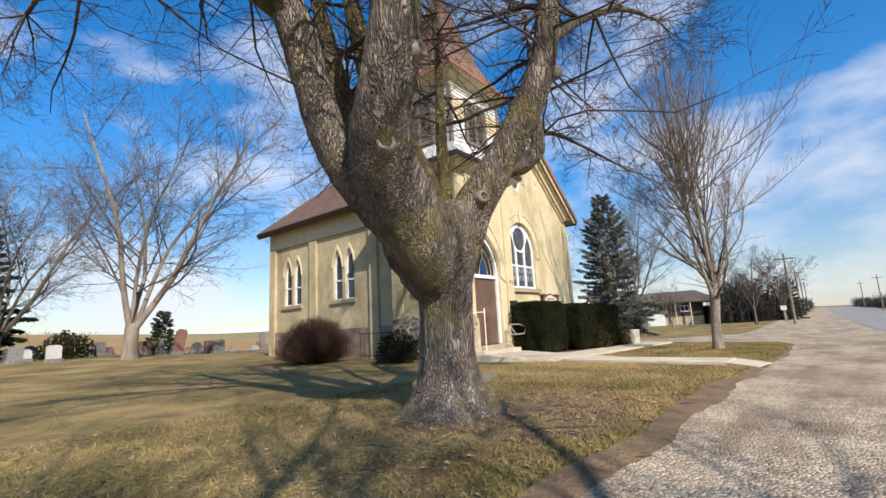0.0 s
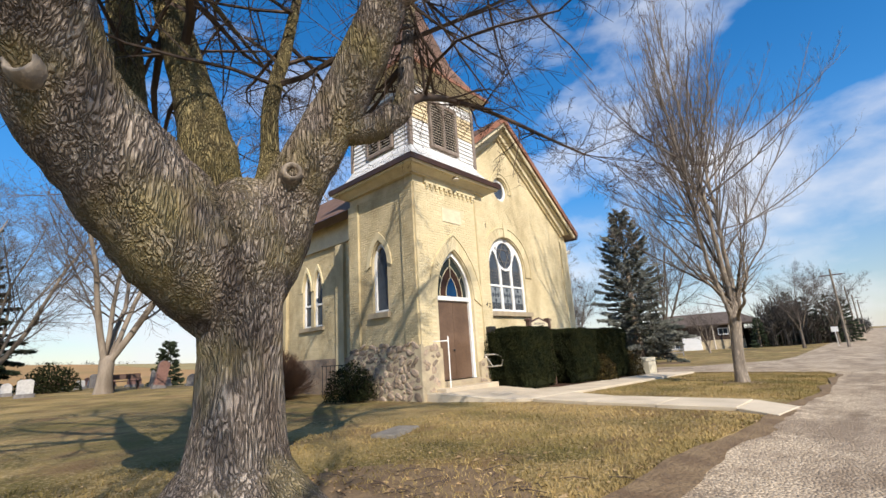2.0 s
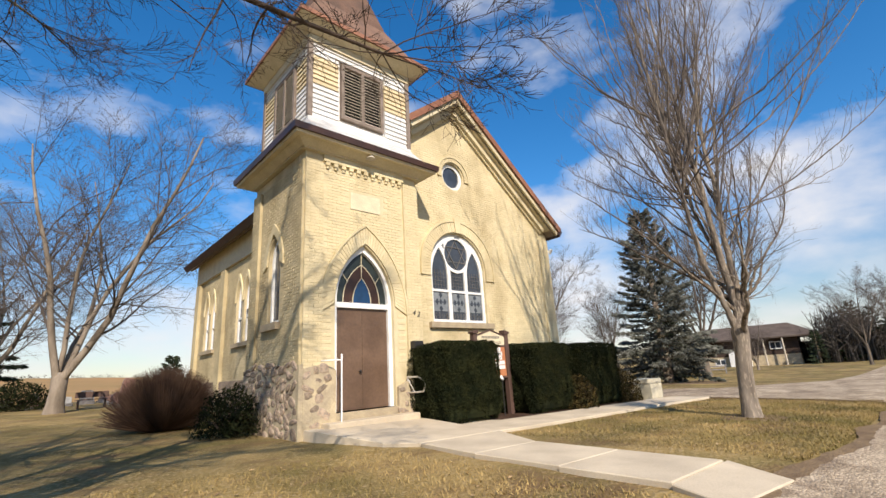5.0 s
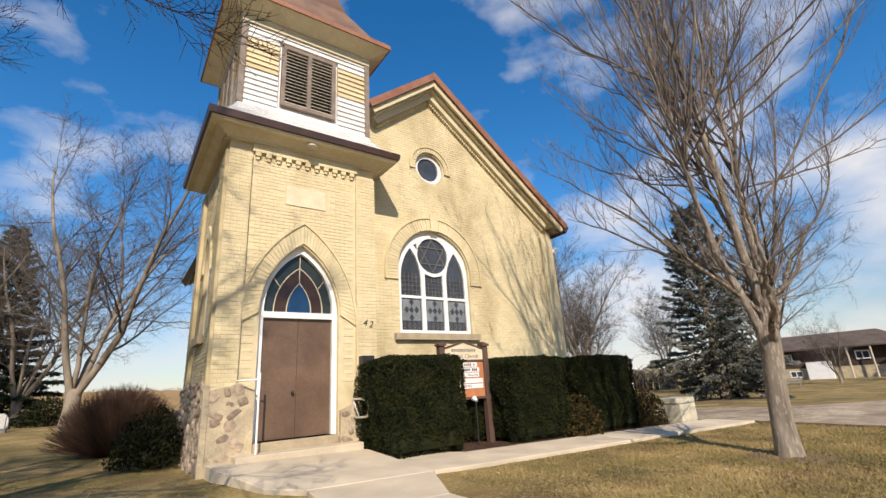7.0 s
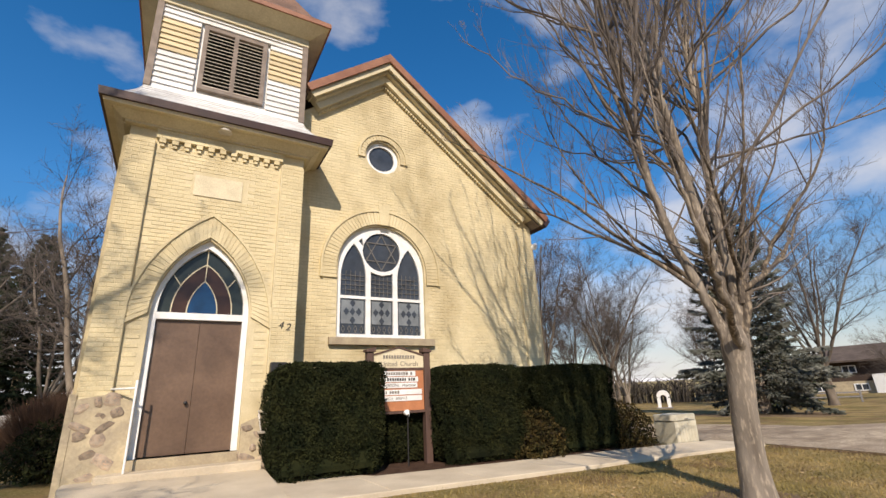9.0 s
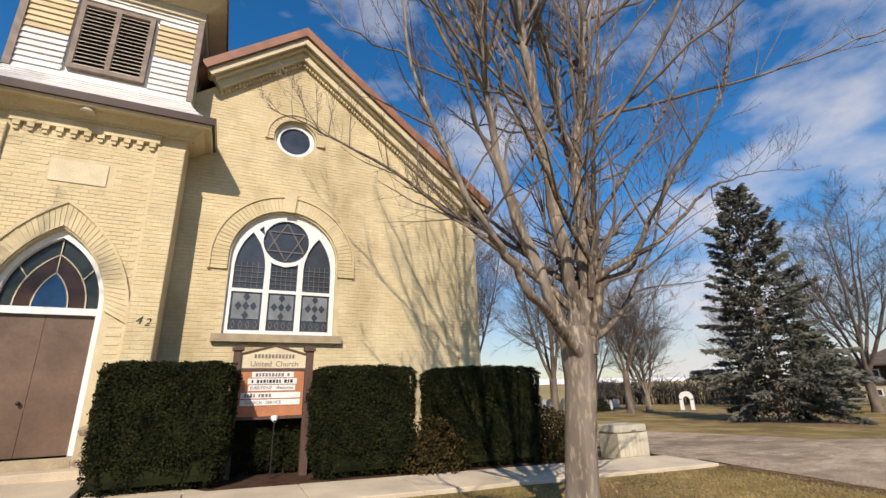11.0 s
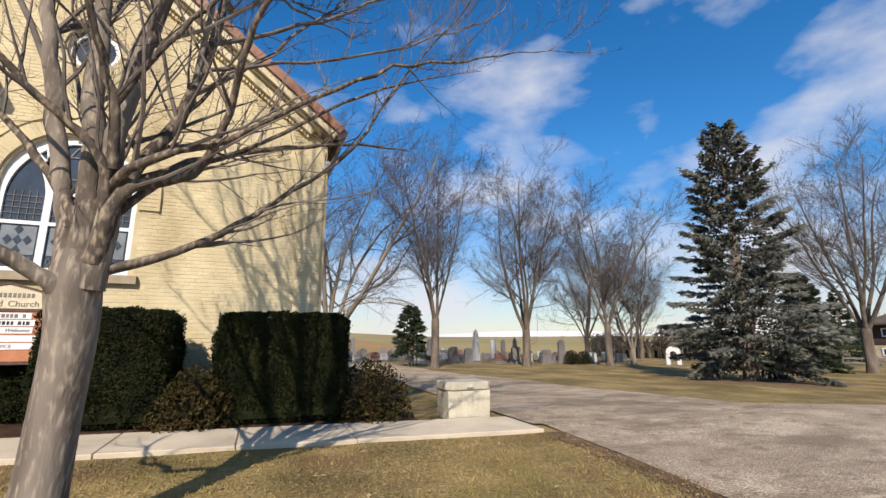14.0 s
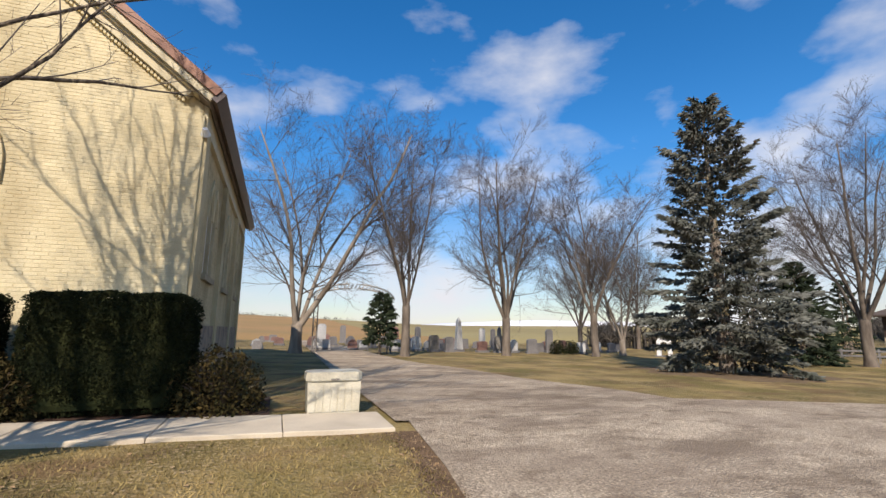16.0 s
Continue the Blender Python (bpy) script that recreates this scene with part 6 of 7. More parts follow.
part("mailbox", boxed(2.02, 2.3, -0.25, -0.075, 1.72, 1.9, bevel=0.01), M_BLACK, church, "black letter box")
hl = thing("floodlight", "small white lamp on the church corner", "lamp", "", (XE + 0.1, YF - 0.02, 5.35))
bm = bmesh.new()
bmesh.ops.create_cone(bm, segments=12, radius1=0.1, radius2=0.05, depth=0.16, cap_ends=True, matrix=pose(0, -0.1, 0, 60))
part("shade", bm, M_WHITE, hl)
part("mount", boxed(-0.05, 0.05, -0.04, 0.02, -0.05, 0.05), M_METAL, hl)

# dry things on the ground
def patch(name, x, y, r, material, label, seed, lift=0.014, kx=1.0):
    vs, fs = [(x, y, gz(x, y) + lift + 0.02)], []
    n = 48
    for k in range(1, 5):
        for i in range(n):
            a = 2 * math.pi * i / n
            q = r * k / 4 * (1 + 0.35 * noise.noise((math.cos(a) * 1.3 + seed, math.sin(a) * 1.3, 0)) + 0.14 * noise.noise((math.cos(a) * 4 + seed, math.sin(a) * 4, 0)))
            px, py = x + q * math.cos(a) * kx, y + q * math.sin(a)
            vs.append((px, py, gz(px, py) + lumps(px, py) - 0.02 + (lift if k < 4 else -0.012)))
    for i in range(n):
        fs.append((0, 1 + i, 1 + (i + 1) % n))
    for k in range(3):
        for i in range(n):
            a, b = 1 + k * n + i, 1 + k * n + (i + 1) % n
            fs.append((a, a + n, b + n, b))
    return tagged(mesh_part(name, vs, fs, material, None, label, "structure", True), category="soil")


patch("soil", -7.0, -5.5, 1.5, M_SOIL, "bare soil and litter round the old maple", 3, kx=1.3)
patch("soil", 6.9, -5.72, 0.75, M_SOIL, "bare soil round the young maple", 6)
patch("soil", 31, 6, 4.4, M_SOIL, "needle litter under the spruce", 9)
flat = tagged(part("flat_stone", boxed(-0.42, 0.42, -0.2, 0.2, -0.05, 0.018, bevel=0.012), M_GRANITED), "flat grey stone slab sunk in the lawn", "stone")
flat.matrix_world = pose(-4.4, -3.1, gz(-4.4, -3.1) + 0.01, 0, 0, 20)


def scatter(name, count, seed, where, make, material, label, category):
    rng = random.Random(seed)
    vs, fs = [], []
    for _ in range(count):
        p = where(rng)
        if p is None:
            continue
        k = len(vs)
        a, b = make(rng, Vector((p[0], p[1], gz(p[0], p[1]) + lumps(*p) - 0.015)))
        vs += a
        fs += [tuple(i + k for i in q) for q in b]
    return tagged(mesh_part(name, vs, fs, material, None, label, "stuff"), category=category)


def on_lawn(rng):
    x = rng.uniform(-13.5, 13)
    y = road_edge(min(x, 12)) + 0.15 + (rng.random() ** 1.5) * 5.0
    if -0.5 < x < 2.1 and y < -0.5 or (2 < x and y > -2.9 and x < 13.1):
        return None
    if (x + 7.42) ** 2 + (y + 5.05) ** 2 < 0.5 or y > -0.9:
        return None
    return x, y


def blade(rng, p):
    a, h, w_ = rng.uniform(0, 6.283), rng.uniform(0.02, 0.055), rng.uniform(0.004, 0.009)
    l = rng.uniform(0.01, 0.05)
    b = rng.uniform(0, 6.283)
    e = Vector((math.cos(a) * w_, math.sin(a) * w_, 0))
    return [p - e, p + e, p + Vector((math.cos(b) * l, math.sin(b) * l, h))], [(0, 1, 2)]


def leaf(rng, p):
    a, s = rng.uniform(0, 6.283), rng.uniform(0.015, 0.045)
    u, v = Vector((math.cos(a), math.sin(a), rng.uniform(-0.3, 0.3))) * s, Vector((-math.sin(a), math.cos(a), rng.uniform(-0.3, 0.3))) * s * 0.6
    q = p + Vector((0, 0, 0.012))
    return [q - u, q - v + Vector((0, 0, 0.008)), q + u, q + v + Vector((0, 0, 0.008))], [(0, 1, 2, 3)]


def stick(rng, p):
    a, l = rng.uniform(0, 6.283), rng.uniform(0.08, 0.35)
    d = Vector((math.cos(a) * l, math.sin(a) * l, 0.01))
    return tubes([[(p + Vector((0, 0, 0.015)), 0.005), (p + d * 0.5 + Vector((0, 0, 0.03)), 0.005), (p + d + Vector((0, 0, 0.012)), 0.003)]], 4)


def pebble(rng, p):
    s = rng.uniform(0.006, 0.019)
    vs = [p + Vector((math.cos(k * 1.571 + 0.4) * s * rng.uniform(0.7, 1.2), math.sin(k * 1.571 + 0.4) * s * rng.uniform(0.7, 1.2), 0.008)) for k in range(4)] + [p + Vector((0, 0, 0.012 + s * 0.8))]
    return vs, [(0, 1, 4), (1, 2, 4), (2, 3, 4), (3, 0, 4)]


def on_road(rng):
    x = rng.uniform(-10, 20)
    if 12.3 < x < 13.4:
        return None
    y = (road_edge(x) if x < 12.6 else -2.0) - 0.3 - rng.random() * 6.5
    return x, y


def by_maple(rng):
    return -7.1 + rng.gauss(0, 1.0), -5.7 + rng.gauss(0, 0.75)


def on_bed(rng):
    return rng.uniform(2.6, 11), rng.uniform(-1.4, -0.95)


scatter("grass", 70000, 1, on_lawn, blade, M_BLADE, "short dormant grass blades on the lawn", "grass")
scatter("dead_leaf", 900, 2, on_lawn, leaf, M_DEAD, "curled dead leaves on the lawn", "leaves")
scatter("dead_leaf", 350, 3, by_maple, leaf, M_DEAD, "curled dead leaves round the old maple", "leaves")
scatter("fallen_twig", 120, 4, by_maple, stick, M_TWIG, "fallen twigs round the old maple", "twigs")
scatter("mulch_chip", 2200, 6, on_bed, leaf, M_MULCH, "bark chips and leaves under the hedges", "mulch")
def on_drive_edge(rng):
    y = rng.uniform(-7.9, -2.9)
    return min(13.2, 12.6 + (y + 7.7) / 6) + rng.gauss(-0.04, 0.15) + 0.14 * noise.noise((y * 1.5, 2, 7)), y


scatter("soil_crumb", 9500, 15, on_drive_edge, pebble, M_CRUMB, "dark soil crumbs where the lawn meets the drive", "soil")
scatter("dead_leaf", 260, 16, on_drive_edge, leaf, M_DEAD, "dead leaves along the edge of the drive", "leaves")
scatter("gravel", 42000, 5, on_road, pebble, M_PEBBLE, "loose gravel stones on the street", "gravel")


# ---- cemetery and distance ----
def headstone(kind, x, y, w_, h, material, rz, label):
    z = gz(x, y)
    ob = thing("headstone", label, "gravestone", "cemetery headstones", (x, y, z), rz)
    part("plinth", boxed(-w_ * 0.62, w_ * 0.62, -0.22, 0.22, -0.1, 0.16, bevel=0.015), M_GRANITE, ob)
    if kind == "round":
        part("tablet", prism(rounded(-w_ / 2, w_ / 2, 0.162, h - w_ / 2, 10), [], -0.08, 0.08, front(0)), material, ob)
    elif kind == "block":
        part("tablet", prism([(-w_ / 2, 0.162), (w_ / 2, 0.162), (w_ / 2, h * 0.9), (w_ * 0.3, h), (-w_ * 0.3, h), (-w_ / 2, h * 0.9)], [], -0.13, 0.13, front(0)), material, ob)
    else:
        bm = bmesh.new()
        bmesh.ops.create_cone(bm, segments=4, radius1=w_ * 0.5, radius2=w_ * 0.3, depth=h * 0.8, cap_ends=True, matrix=Matrix.Translation((0, 0, 0.162 + h * 0.4)) @ pose(0, 0, 0, 0, 0, 45))
        bmesh.ops.create_cone(bm, segments=4, radius1=w_ * 0.3, radius2=0.01, depth=h * 0.14, cap_ends=True, matrix=Matrix.Translation((0, 0, 0.162 + h * 0.87)) @ pose(0, 0, 0, 0, 0, 45))
        part("obelisk", bm, material, ob)
    return ob


rng = random.Random(8)
LBL = {id(M_GRANITE): "grey granite headstone in the cemetery grass", id(M_GRANITEP): "dark red granite headstone in the cemetery grass", id(M_GRANITEW): "weathered white marble headstone in the cemetery grass"}
headstone("block", -6.5, 22.2, 0.62, 0.85, M_GRANITEW, 0, "large pale headstone near the leafless trees")
tall = headstone("block", -0.9, 21.4, 0.55, 1.5, M_GRANITEP, 0, "tall leaning dark red headstone")
tall.rotation_euler = (0, radians(10), 0)
for k in range(130):
    left = k % 7 < 2
    x, y = (rng.uniform(-16, 5), rng.uniform(23, 46)) if left else (rng.uniform(9, 46), rng.uniform(26, 48))
    mt = rng.choice((M_GRANITE, M_GRANITE, M_GRANITE, M_GRANITEW, M_GRANITEP))
    headstone(rng.choice(("round", "block", "block", "round", "block")) if rng.random() < 0.95 else "tall", x, y, rng.uniform(0.45, 0.9), rng.uniform(0.55, 1.05) if rng.random() < 0.95 else 2.1, mt, rng.uniform(-12, 12), LBL[id(mt)])
for kind, x, y, w_, h, mt in (("tall", 25.8, 26.5, 0.8, 2.9, M_GRANITEW), ("tall", 29.4, 26.0, 0.6, 2.2, M_GRANITE), ("block", 23.2, 25.4, 0.8, 1.3, M_GRANITED), ("block", 24.4, 25.0, 0.7, 1.2, M_GRANITE),
                          ("round", 22.0, 26.2, 0.7, 1.2, M_GRANITEW), ("block", 27.4, 25.2, 0.9, 0.9, M_GRANITEP), ("block", 28.9, 25.0, 0.8, 1.4, M_GRANITED), ("round", 30.6, 25.6, 0.7, 1.1, M_GRANITEW),
                          ("block", 32.0, 25.0, 0.9, 1.2, M_GRANITE), ("block", 37.2, 25.2, 0.8, 1.0, M_GRANITEW), ("block", 20.2, 25.5, 0.8, 0.9, M_GRANITEW), ("round", 14.2, 25.8, 0.7, 0.9, M_GRANITEW)):
    headstone(kind, x, y, w_, h, mt, rng.uniform(-10, 10), LBL.get(id(mt), "mossy dark granite headstone in the cemetery grass"))
for x, y in ((33.6, 23.6), (35.3, 24.0)):
    shrub("round_shrub", x, y, 0.75, 0.75, 1.15, M_HEDGE, int(x), "rounded dark clipped shrub in the cemetery", 0.06, 1500)
shrub("round_shrub", -5.0, 27, 1.6, 1.2, 1.6, M_HEDGE, 12, "wide dark evergreen shrub in the cemetery", 0.09, 2200)
conifer("fir_tree", 14, 4.2, 1.5, M_DKFIR, "small dark conifer in the cemetery", (5.5, 42, gz(5.5, 42)), 260)
# white arch memorial
mem = thing("memorial", "small white arched memorial by the trees", "memorial", "", (42.0, 20.4, gz(42, 20.4)), -60)
mem.scale = (0.8, 0.8, 0.85)
outer_, inner_ = rounded(-0.72, 0.72, 0.1, 1.25, 14), rounded(-0.36, 0.36, 0.1, 1.1, 14)
part("plinth", boxed(-0.9, 0.9, -0.4, 0.4, -0.15, 0.098, bevel=0.015), M_GRANITE, mem)
part("arch", arch_band(arch_of(inner_), arch_of(outer_), -0.22, 0.22, front(0)), M_MARBLE, mem)
for a_, b_ in ((-0.72, -0.36), (0.36, 0.72)):
    part("pillar", boxed(a_, b_, -0.218, 0.218, 0.1, 1.1, bevel=0.01), M_MARBLE, mem)
# cemetery gate arch of iron lattice
ga = thing("cemetery_arch", "grey iron lattice archway over the cemetery drive", "arch", "", (16.1, 21.5, gz(16.1, 21.5)))
for x in (-2.5, 2.5):
    ch = [[((x + dx, dy, -0.1), 0.034), ((x + dx, dy, 3.7), 0.034)] for dx in (-0.13, 0.13) for dy in (-0.1, 0.1)]
    for k in range(12):
        s_ = 1 if k % 2 else -1
        ch.append([((x - 0.13 * s_, -0.1, 0.31 * k), 0.02), ((x + 0.13 * s_, -0.1, 0.31 * k + 0.31), 0.02)])
    v, f = tubes(ch, 4)
    mesh_part("pillar", v, f, M_INK, ga)
arc = lambda r, k: (-(r) * math.cos(math.pi * k / 16), 0, 3.6 + (0.75 + (r - 2.5) * 0.9) * math.sin(math.pi * k / 16))
ch = [[(arc(r, k), 0.05) for k in range(17)] for r in (2.45, 2.8)]
ch += [[(arc(2.45, k / 2), 0.03), (arc(2.8, k / 2 + 0.3), 0.03)] for k in range(32)]
v, f = tubes(ch, 4)
mesh_part("arch", v, f, M_METAL, ga, "arched lattice band")
for k in range(3, 14, 2):
    p = arc(2.8, k)
    v, f = tubes([[(p, 0.025), ((p[0], 0, p[2] + 0.28), 0.01)]], 4)
    mesh_part("finial", v, f, M_METAL, ga)

# ploughed fields rising to the skyline
def field(name, x0, x1, y0, y1, material, label, nx=60, ny=40, lift=0.8, taper=0.0):
    xs = [x0 + (x1 - x0) * i / nx for i in range(nx + 1)]
    ys = [y0 + (y1 - y0) * (i / ny) ** 1.6 for i in range(ny + 1)]
    v, f = sheet(xs, ys, lambda x, y: gz(x, y) - 0.3 + (lift + 0.3) * smooth01(y0, y0 + 12, y) * (smooth01(x0, x0 + taper, x) if taper else 1.0))
    return tagged(mesh_part(name, v, f, material, None, label, "structure", True), category="field")


field("field", -420, 36, 52, 360, M_FIELD, "bare orange-brown ploughed field rising to the skyline")
M_FIELD2 = mat("winter wheat field", (0.33, 0.265, 0.115), (0.27, 0.205, 0.09), 0.02, 0.95, 0, 3)
field("field", 36.4, 420, 52, 300, M_FIELD2, "dull green-brown field behind the cemetery")
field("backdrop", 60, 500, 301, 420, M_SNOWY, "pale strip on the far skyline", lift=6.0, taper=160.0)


def wood(name, pts, h, seed, label, n=900):
    """A far belt of leafless trees: many thin upright stems and twigs in clumps."""
    rng = random.Random(seed)
    ch = []
    for _ in range(n):
        t = rng.random() * (len(pts) - 1)
        i = min(len(pts) - 2, int(t))
        x = pts[i][0] + (pts[i + 1][0] - pts[i][0]) * (t - i) + rng.gauss(0, 1.2)
        y = pts[i][1] + (pts[i + 1][1] - pts[i][1]) * (t - i) + rng.gauss(0, 1.2)
        z = gz(x, y)
        hh = h * rng.uniform(0.4, 1.0) * (0.7 + 0.4 * noise.noise((x * 0.08, y * 0.08, seed)))
        a, l = rng.uniform(0, 6.283), rng.uniform(0.1, 0.45) * hh * 0.5
        ch.append([((x, y, z - 0.2), 0.09), ((x + math.cos(a) * l * 0.3, y + math.sin(a) * l * 0.3, z + hh * 0.55), 0.07), ((x + math.cos(a) * l, y + math.sin(a) * l, z + hh), 0.03)])
        for _ in range(4):
            b, q = rng.uniform(0, 6.283), rng.uniform(0.3, 0.85)
            m = rng.uniform(0.6, 1.6)
            ch.append([((x + math.cos(a) * l * q * 0.6, y + math.sin(a) * l * q * 0.6, z + hh * q), 0.05), ((x + math.cos(b) * m, y + math.sin(b) * m, z + hh * q + m * 0.7), 0.02)])
    v, f = tubes(ch, 3)
    return tagged(mesh_part(name, v, f, M_WOOD, None, label, "stuff"), category="woods")


wood("far_woods", [(95, -3.5), (130, -2), (170, -5), (230, -6)], 6.5, 1, "belt of brown leafless brush along the street", 1300)
wood("far_woods", [(79, 3.0), (84, -0.5), (92, -4.2)], 8.5, 6, "dense brush and bare trees beyond the house", 700)
wood("far_woods", [(100, -32), (160, -28), (260, -24)], 6, 2, "leafless brush on the far side of the street", 800)
wood("far_woods", [(84, 20), (110, 35), (150, 60)], 8, 3, "distant brown leafless trees behind the house", 900)
wood("far_woods", [(60, 24), (52, 40), (70, 60)], 5, 4, "leafless trees at the edge of the field", 500)
wood("far_woods", [(-60, 270), (0, 290), (60, 280)], 3.5, 5, "far tree line on the skyline", 160)
for x, y, h in ((77, 4.2, 4.5), (80, 2.4, 5.5), (83, 0.4, 8.5), (85, -1.5, 7.5), (88, -3.0, 6.5), (93, -4.0, 8), (86, -6, 7), (120, -4.5, 9), (150, -3, 8), (140, -27, 9), (52.9, 15.3, 7), (58.2, 16.1, 6.5), (66, 20, 7.5)):
    conifer("fir_tree", int(x), h, h * 0.3, M_DKFIR, "dark conifer along the distant tree belt", (x, y, gz(x, y)), 130)

asph = [((x, -13.8 + 1.4 * smooth01(-10, 5, x) + 0.2 * wob(x), 0), (x, -18.6 - 0.03 * x, 0)) for x in list(np.arange(-60, 40, 2.0)) + list(np.arange(40, 262, 10.0))]
strip_area("street", asph, 0.03, M_ASPH, "pale worn asphalt street")

# bungalow beyond the drive
hs = thing("house", "low brown bungalow with a grey hipped roof", "house", "", (78, 12.5, gz(78, 12.5)), 8)
part("wall", boxed(0, 8, -6.0, 10, 1.5, 4.0), M_HOUSE, hs, "dark brown boarded upper wall")
part("foundation", boxed(-0.08, 8.08, -6.0, 10, -0.4, 1.498), M_PARGE, hs, "pale stone lower storey")
bm = bmesh.new()
q = [bm.verts.new(p) for p in ((-1.2, -9, 4.1), (9.2, -9, 4.1), (9.2, 11, 4.1), (-1.2, 11, 4.1), (4, -5, 6.2), (4, 7, 6.2), (-1.2, -9, 3.9), (9.2, -9, 3.9), (9.2, 11, 3.9), (-1.2, 11, 3.9))]
for fc in ((0, 1, 4), (1, 2, 5, 4), (2, 3, 5), (3, 0, 4, 5), (0, 6, 7, 1), (1, 7, 8, 2), (2, 8, 9, 3), (3, 9, 6, 0), (9, 8, 7, 6)):
    bm.faces.new([q[i] for i in fc])
part("roof", bm, M_ROOFG, hs)
part("end_wall", boxed(1, 7, -8.9, -7.6, -0.4, 3.4), M_TABLET, hs, "pale end wall")
part("carport_wall", boxed(4, 7, -7.59, -6.01, -0.4, 3.2), M_HOUSE, hs, "shaded carport")
part("porch", boxed(-0.75, -0.09, 0.2, 3.0, -0.3, 2.3, bevel=0.03), M_WHITE, hs, "white enclosed porch")
for y in (-4.2, -1.8):
    v, f = tubes([[((-1.0, y, -0.3), 0.12), ((-1.0, y, 3.9), 0.1)]], 8)
    mesh_part("porch_post", v, f, M_SLAT, hs)
for y, z0, z1 in ((-3.2, 2.3, 3.4), (5.2, 2.5, 3.5), (8.4, 2.5, 3.5), (4.4, 0.3, 1.2), (8.6, 0.3, 1.2)):
    wd = new("window")
    wd.parent = hs
    part("frame", prism(rect(y - 0.75, y + 0.75, z0, z1), [rect(y - 0.62, y - 0.05, z0 + 0.12, z1 - 0.12), rect(y + 0.05, y + 0.62, z0 + 0.12, z1 - 0.12)], -0.16, -0.09, westw(0)), M_WHITE, wd)
    part("pane", prism(rect(y - 0.65, y + 0.65, z0 + 0.08, z1 - 0.08), [], -0.13, -0.1, westw(0)), M_GLASS, wd)
for k, (x, y) in enumerate(((62, -6.5), (95, -6.8), (128, -7.0), (165, -7.4), (110, -23), (150, -22.5), (195, -22))):
    pl = thing("utility_pole", "weathered wooden utility pole along the street", "pole", "utility poles", (x, y, gz(x, y)))
    v, f = tubes([[((0, 0, -0.3), 0.16), ((0, 0, 9.2), 0.1)]], 8)
    mesh_part("pole", v, f, M_BARK2, pl)
    part("crossarm", boxed(-0.06, 0.06, -1.1, 1.1, 8.4, 8.52), M_BROWNW, pl)
sgn = thing("road_sign", "small white sign on a post by the street", "sign", "", (66, -5.4, gz(66, -5.4)))
v, f = tubes([[((0, 0, -0.2), 0.05), ((0, 0, 2.3), 0.05)]], 6)
mesh_part("post", v, f, M_METAL, sgn)
part("plate", boxed(-0.08, -0.05, -0.35, 0.35, 1.8, 2.4), M_WHITE, sgn)
fence = thing("rail_fence", "low wooden rail fence beyond the spruce", "fence", "", (50, 12, gz(50, 12)), -60)
for k in range(5):
    part("post", boxed(-4.06 + k * 2, -3.94 + k * 2, -0.06, 0.06, -0.2, 0.95), M_GRANITE, fence)
for z in (0.45, 0.8):
    part("rail", boxed(-4.1, 4.1, -0.1, -0.062, z - 0.06, z + 0.06), M_GRANITE, fence)

# ---- masonry pieces ----
def inside(poly, u, v):
    r, j = False, len(poly) - 1
    for i in range(len(poly)):
        (a, b), (c, d) = poly[i], poly[j]
        if (b > v) != (d > v) and u < (c - a) * (v - b) / (d - b) + a:
            r = not r
        j = i
    return r


def brickwork(parent, place, u0, u1, v0, v1, holes, keep, seed, zone=None, proud=0.006, material=M_BRICK):
    """Bricks in running bond over a wall; those in zone are objects, the rest one mesh."""
    rng = random.Random(seed)
    L, H, J = 0.225, 0.076, 0.009
    vs, fs, lone, row, v = [], [], 0, 0, v0
    proto = None
    while v + H < v1:
        u = u0 - (L / 2 if row % 2 else 0)
        while u < u1:
            a, b = max(u, u0), min(u + L, u1)
            u += L
            if b - a < 0.05:
                continue
            cu, cv = (a + b) / 2, v + H / 2
            if not keep(a, v, b, v + H) or any(inside(h, uu, vv) for h in holes for uu in (a, cu, b) for vv in (v, v + H)):
                continue
            d = -proud - rng.uniform(-0.002, 0.003)
            e = 0.004
            ring = [(a + J / 2, v + J / 2), (b - J / 2, v + J / 2), (b - J / 2, v + H - J / 2), (a + J / 2, v + H - J / 2)]
            pts = [place(x, y, 0.0) for x, y in ring] + [place(x + (e if x < cu else -e), y + (e if y < cv else -e), d) for x, y in ring]
            quads = [(4, 5, 6, 7), (0, 1, 5, 4), (1, 2, 6, 5), (2, 3, 7, 6), (3, 0, 4, 7)]
            if zone and zone(cu, cv) and lone < 300 and b - a > L - 0.001:
                if proto is None:
                    o = Vector(place(cu, cv, 0))
                    proto = bpy.data.meshes.new("brick")
                    proto.from_pydata([Vector(p) - o for p in pts], [], quads)
                    proto.materials.append(M_BRICK)
                ob = new("brick", proto)
                ob.parent = parent
                ob.location = place(cu, cv, rng.uniform(-0.002, 0.002))
                lone += 1
            else:
                k = len(vs)
                vs += pts
                fs += [tuple(i + k for i in q_) for q_ in quads]
        v += H
        row += 1
    mesh_part("brickwork", vs, fs, material, parent, "weathered buff bricks in running bond", "stuff")


def gable_keep(a, v, b, vt):
    top = ZA - max(abs(a - XC), abs(b - XC)) * SL
    return vt < top - 0.05 and not (b < 2.3 and vt < 6.6)


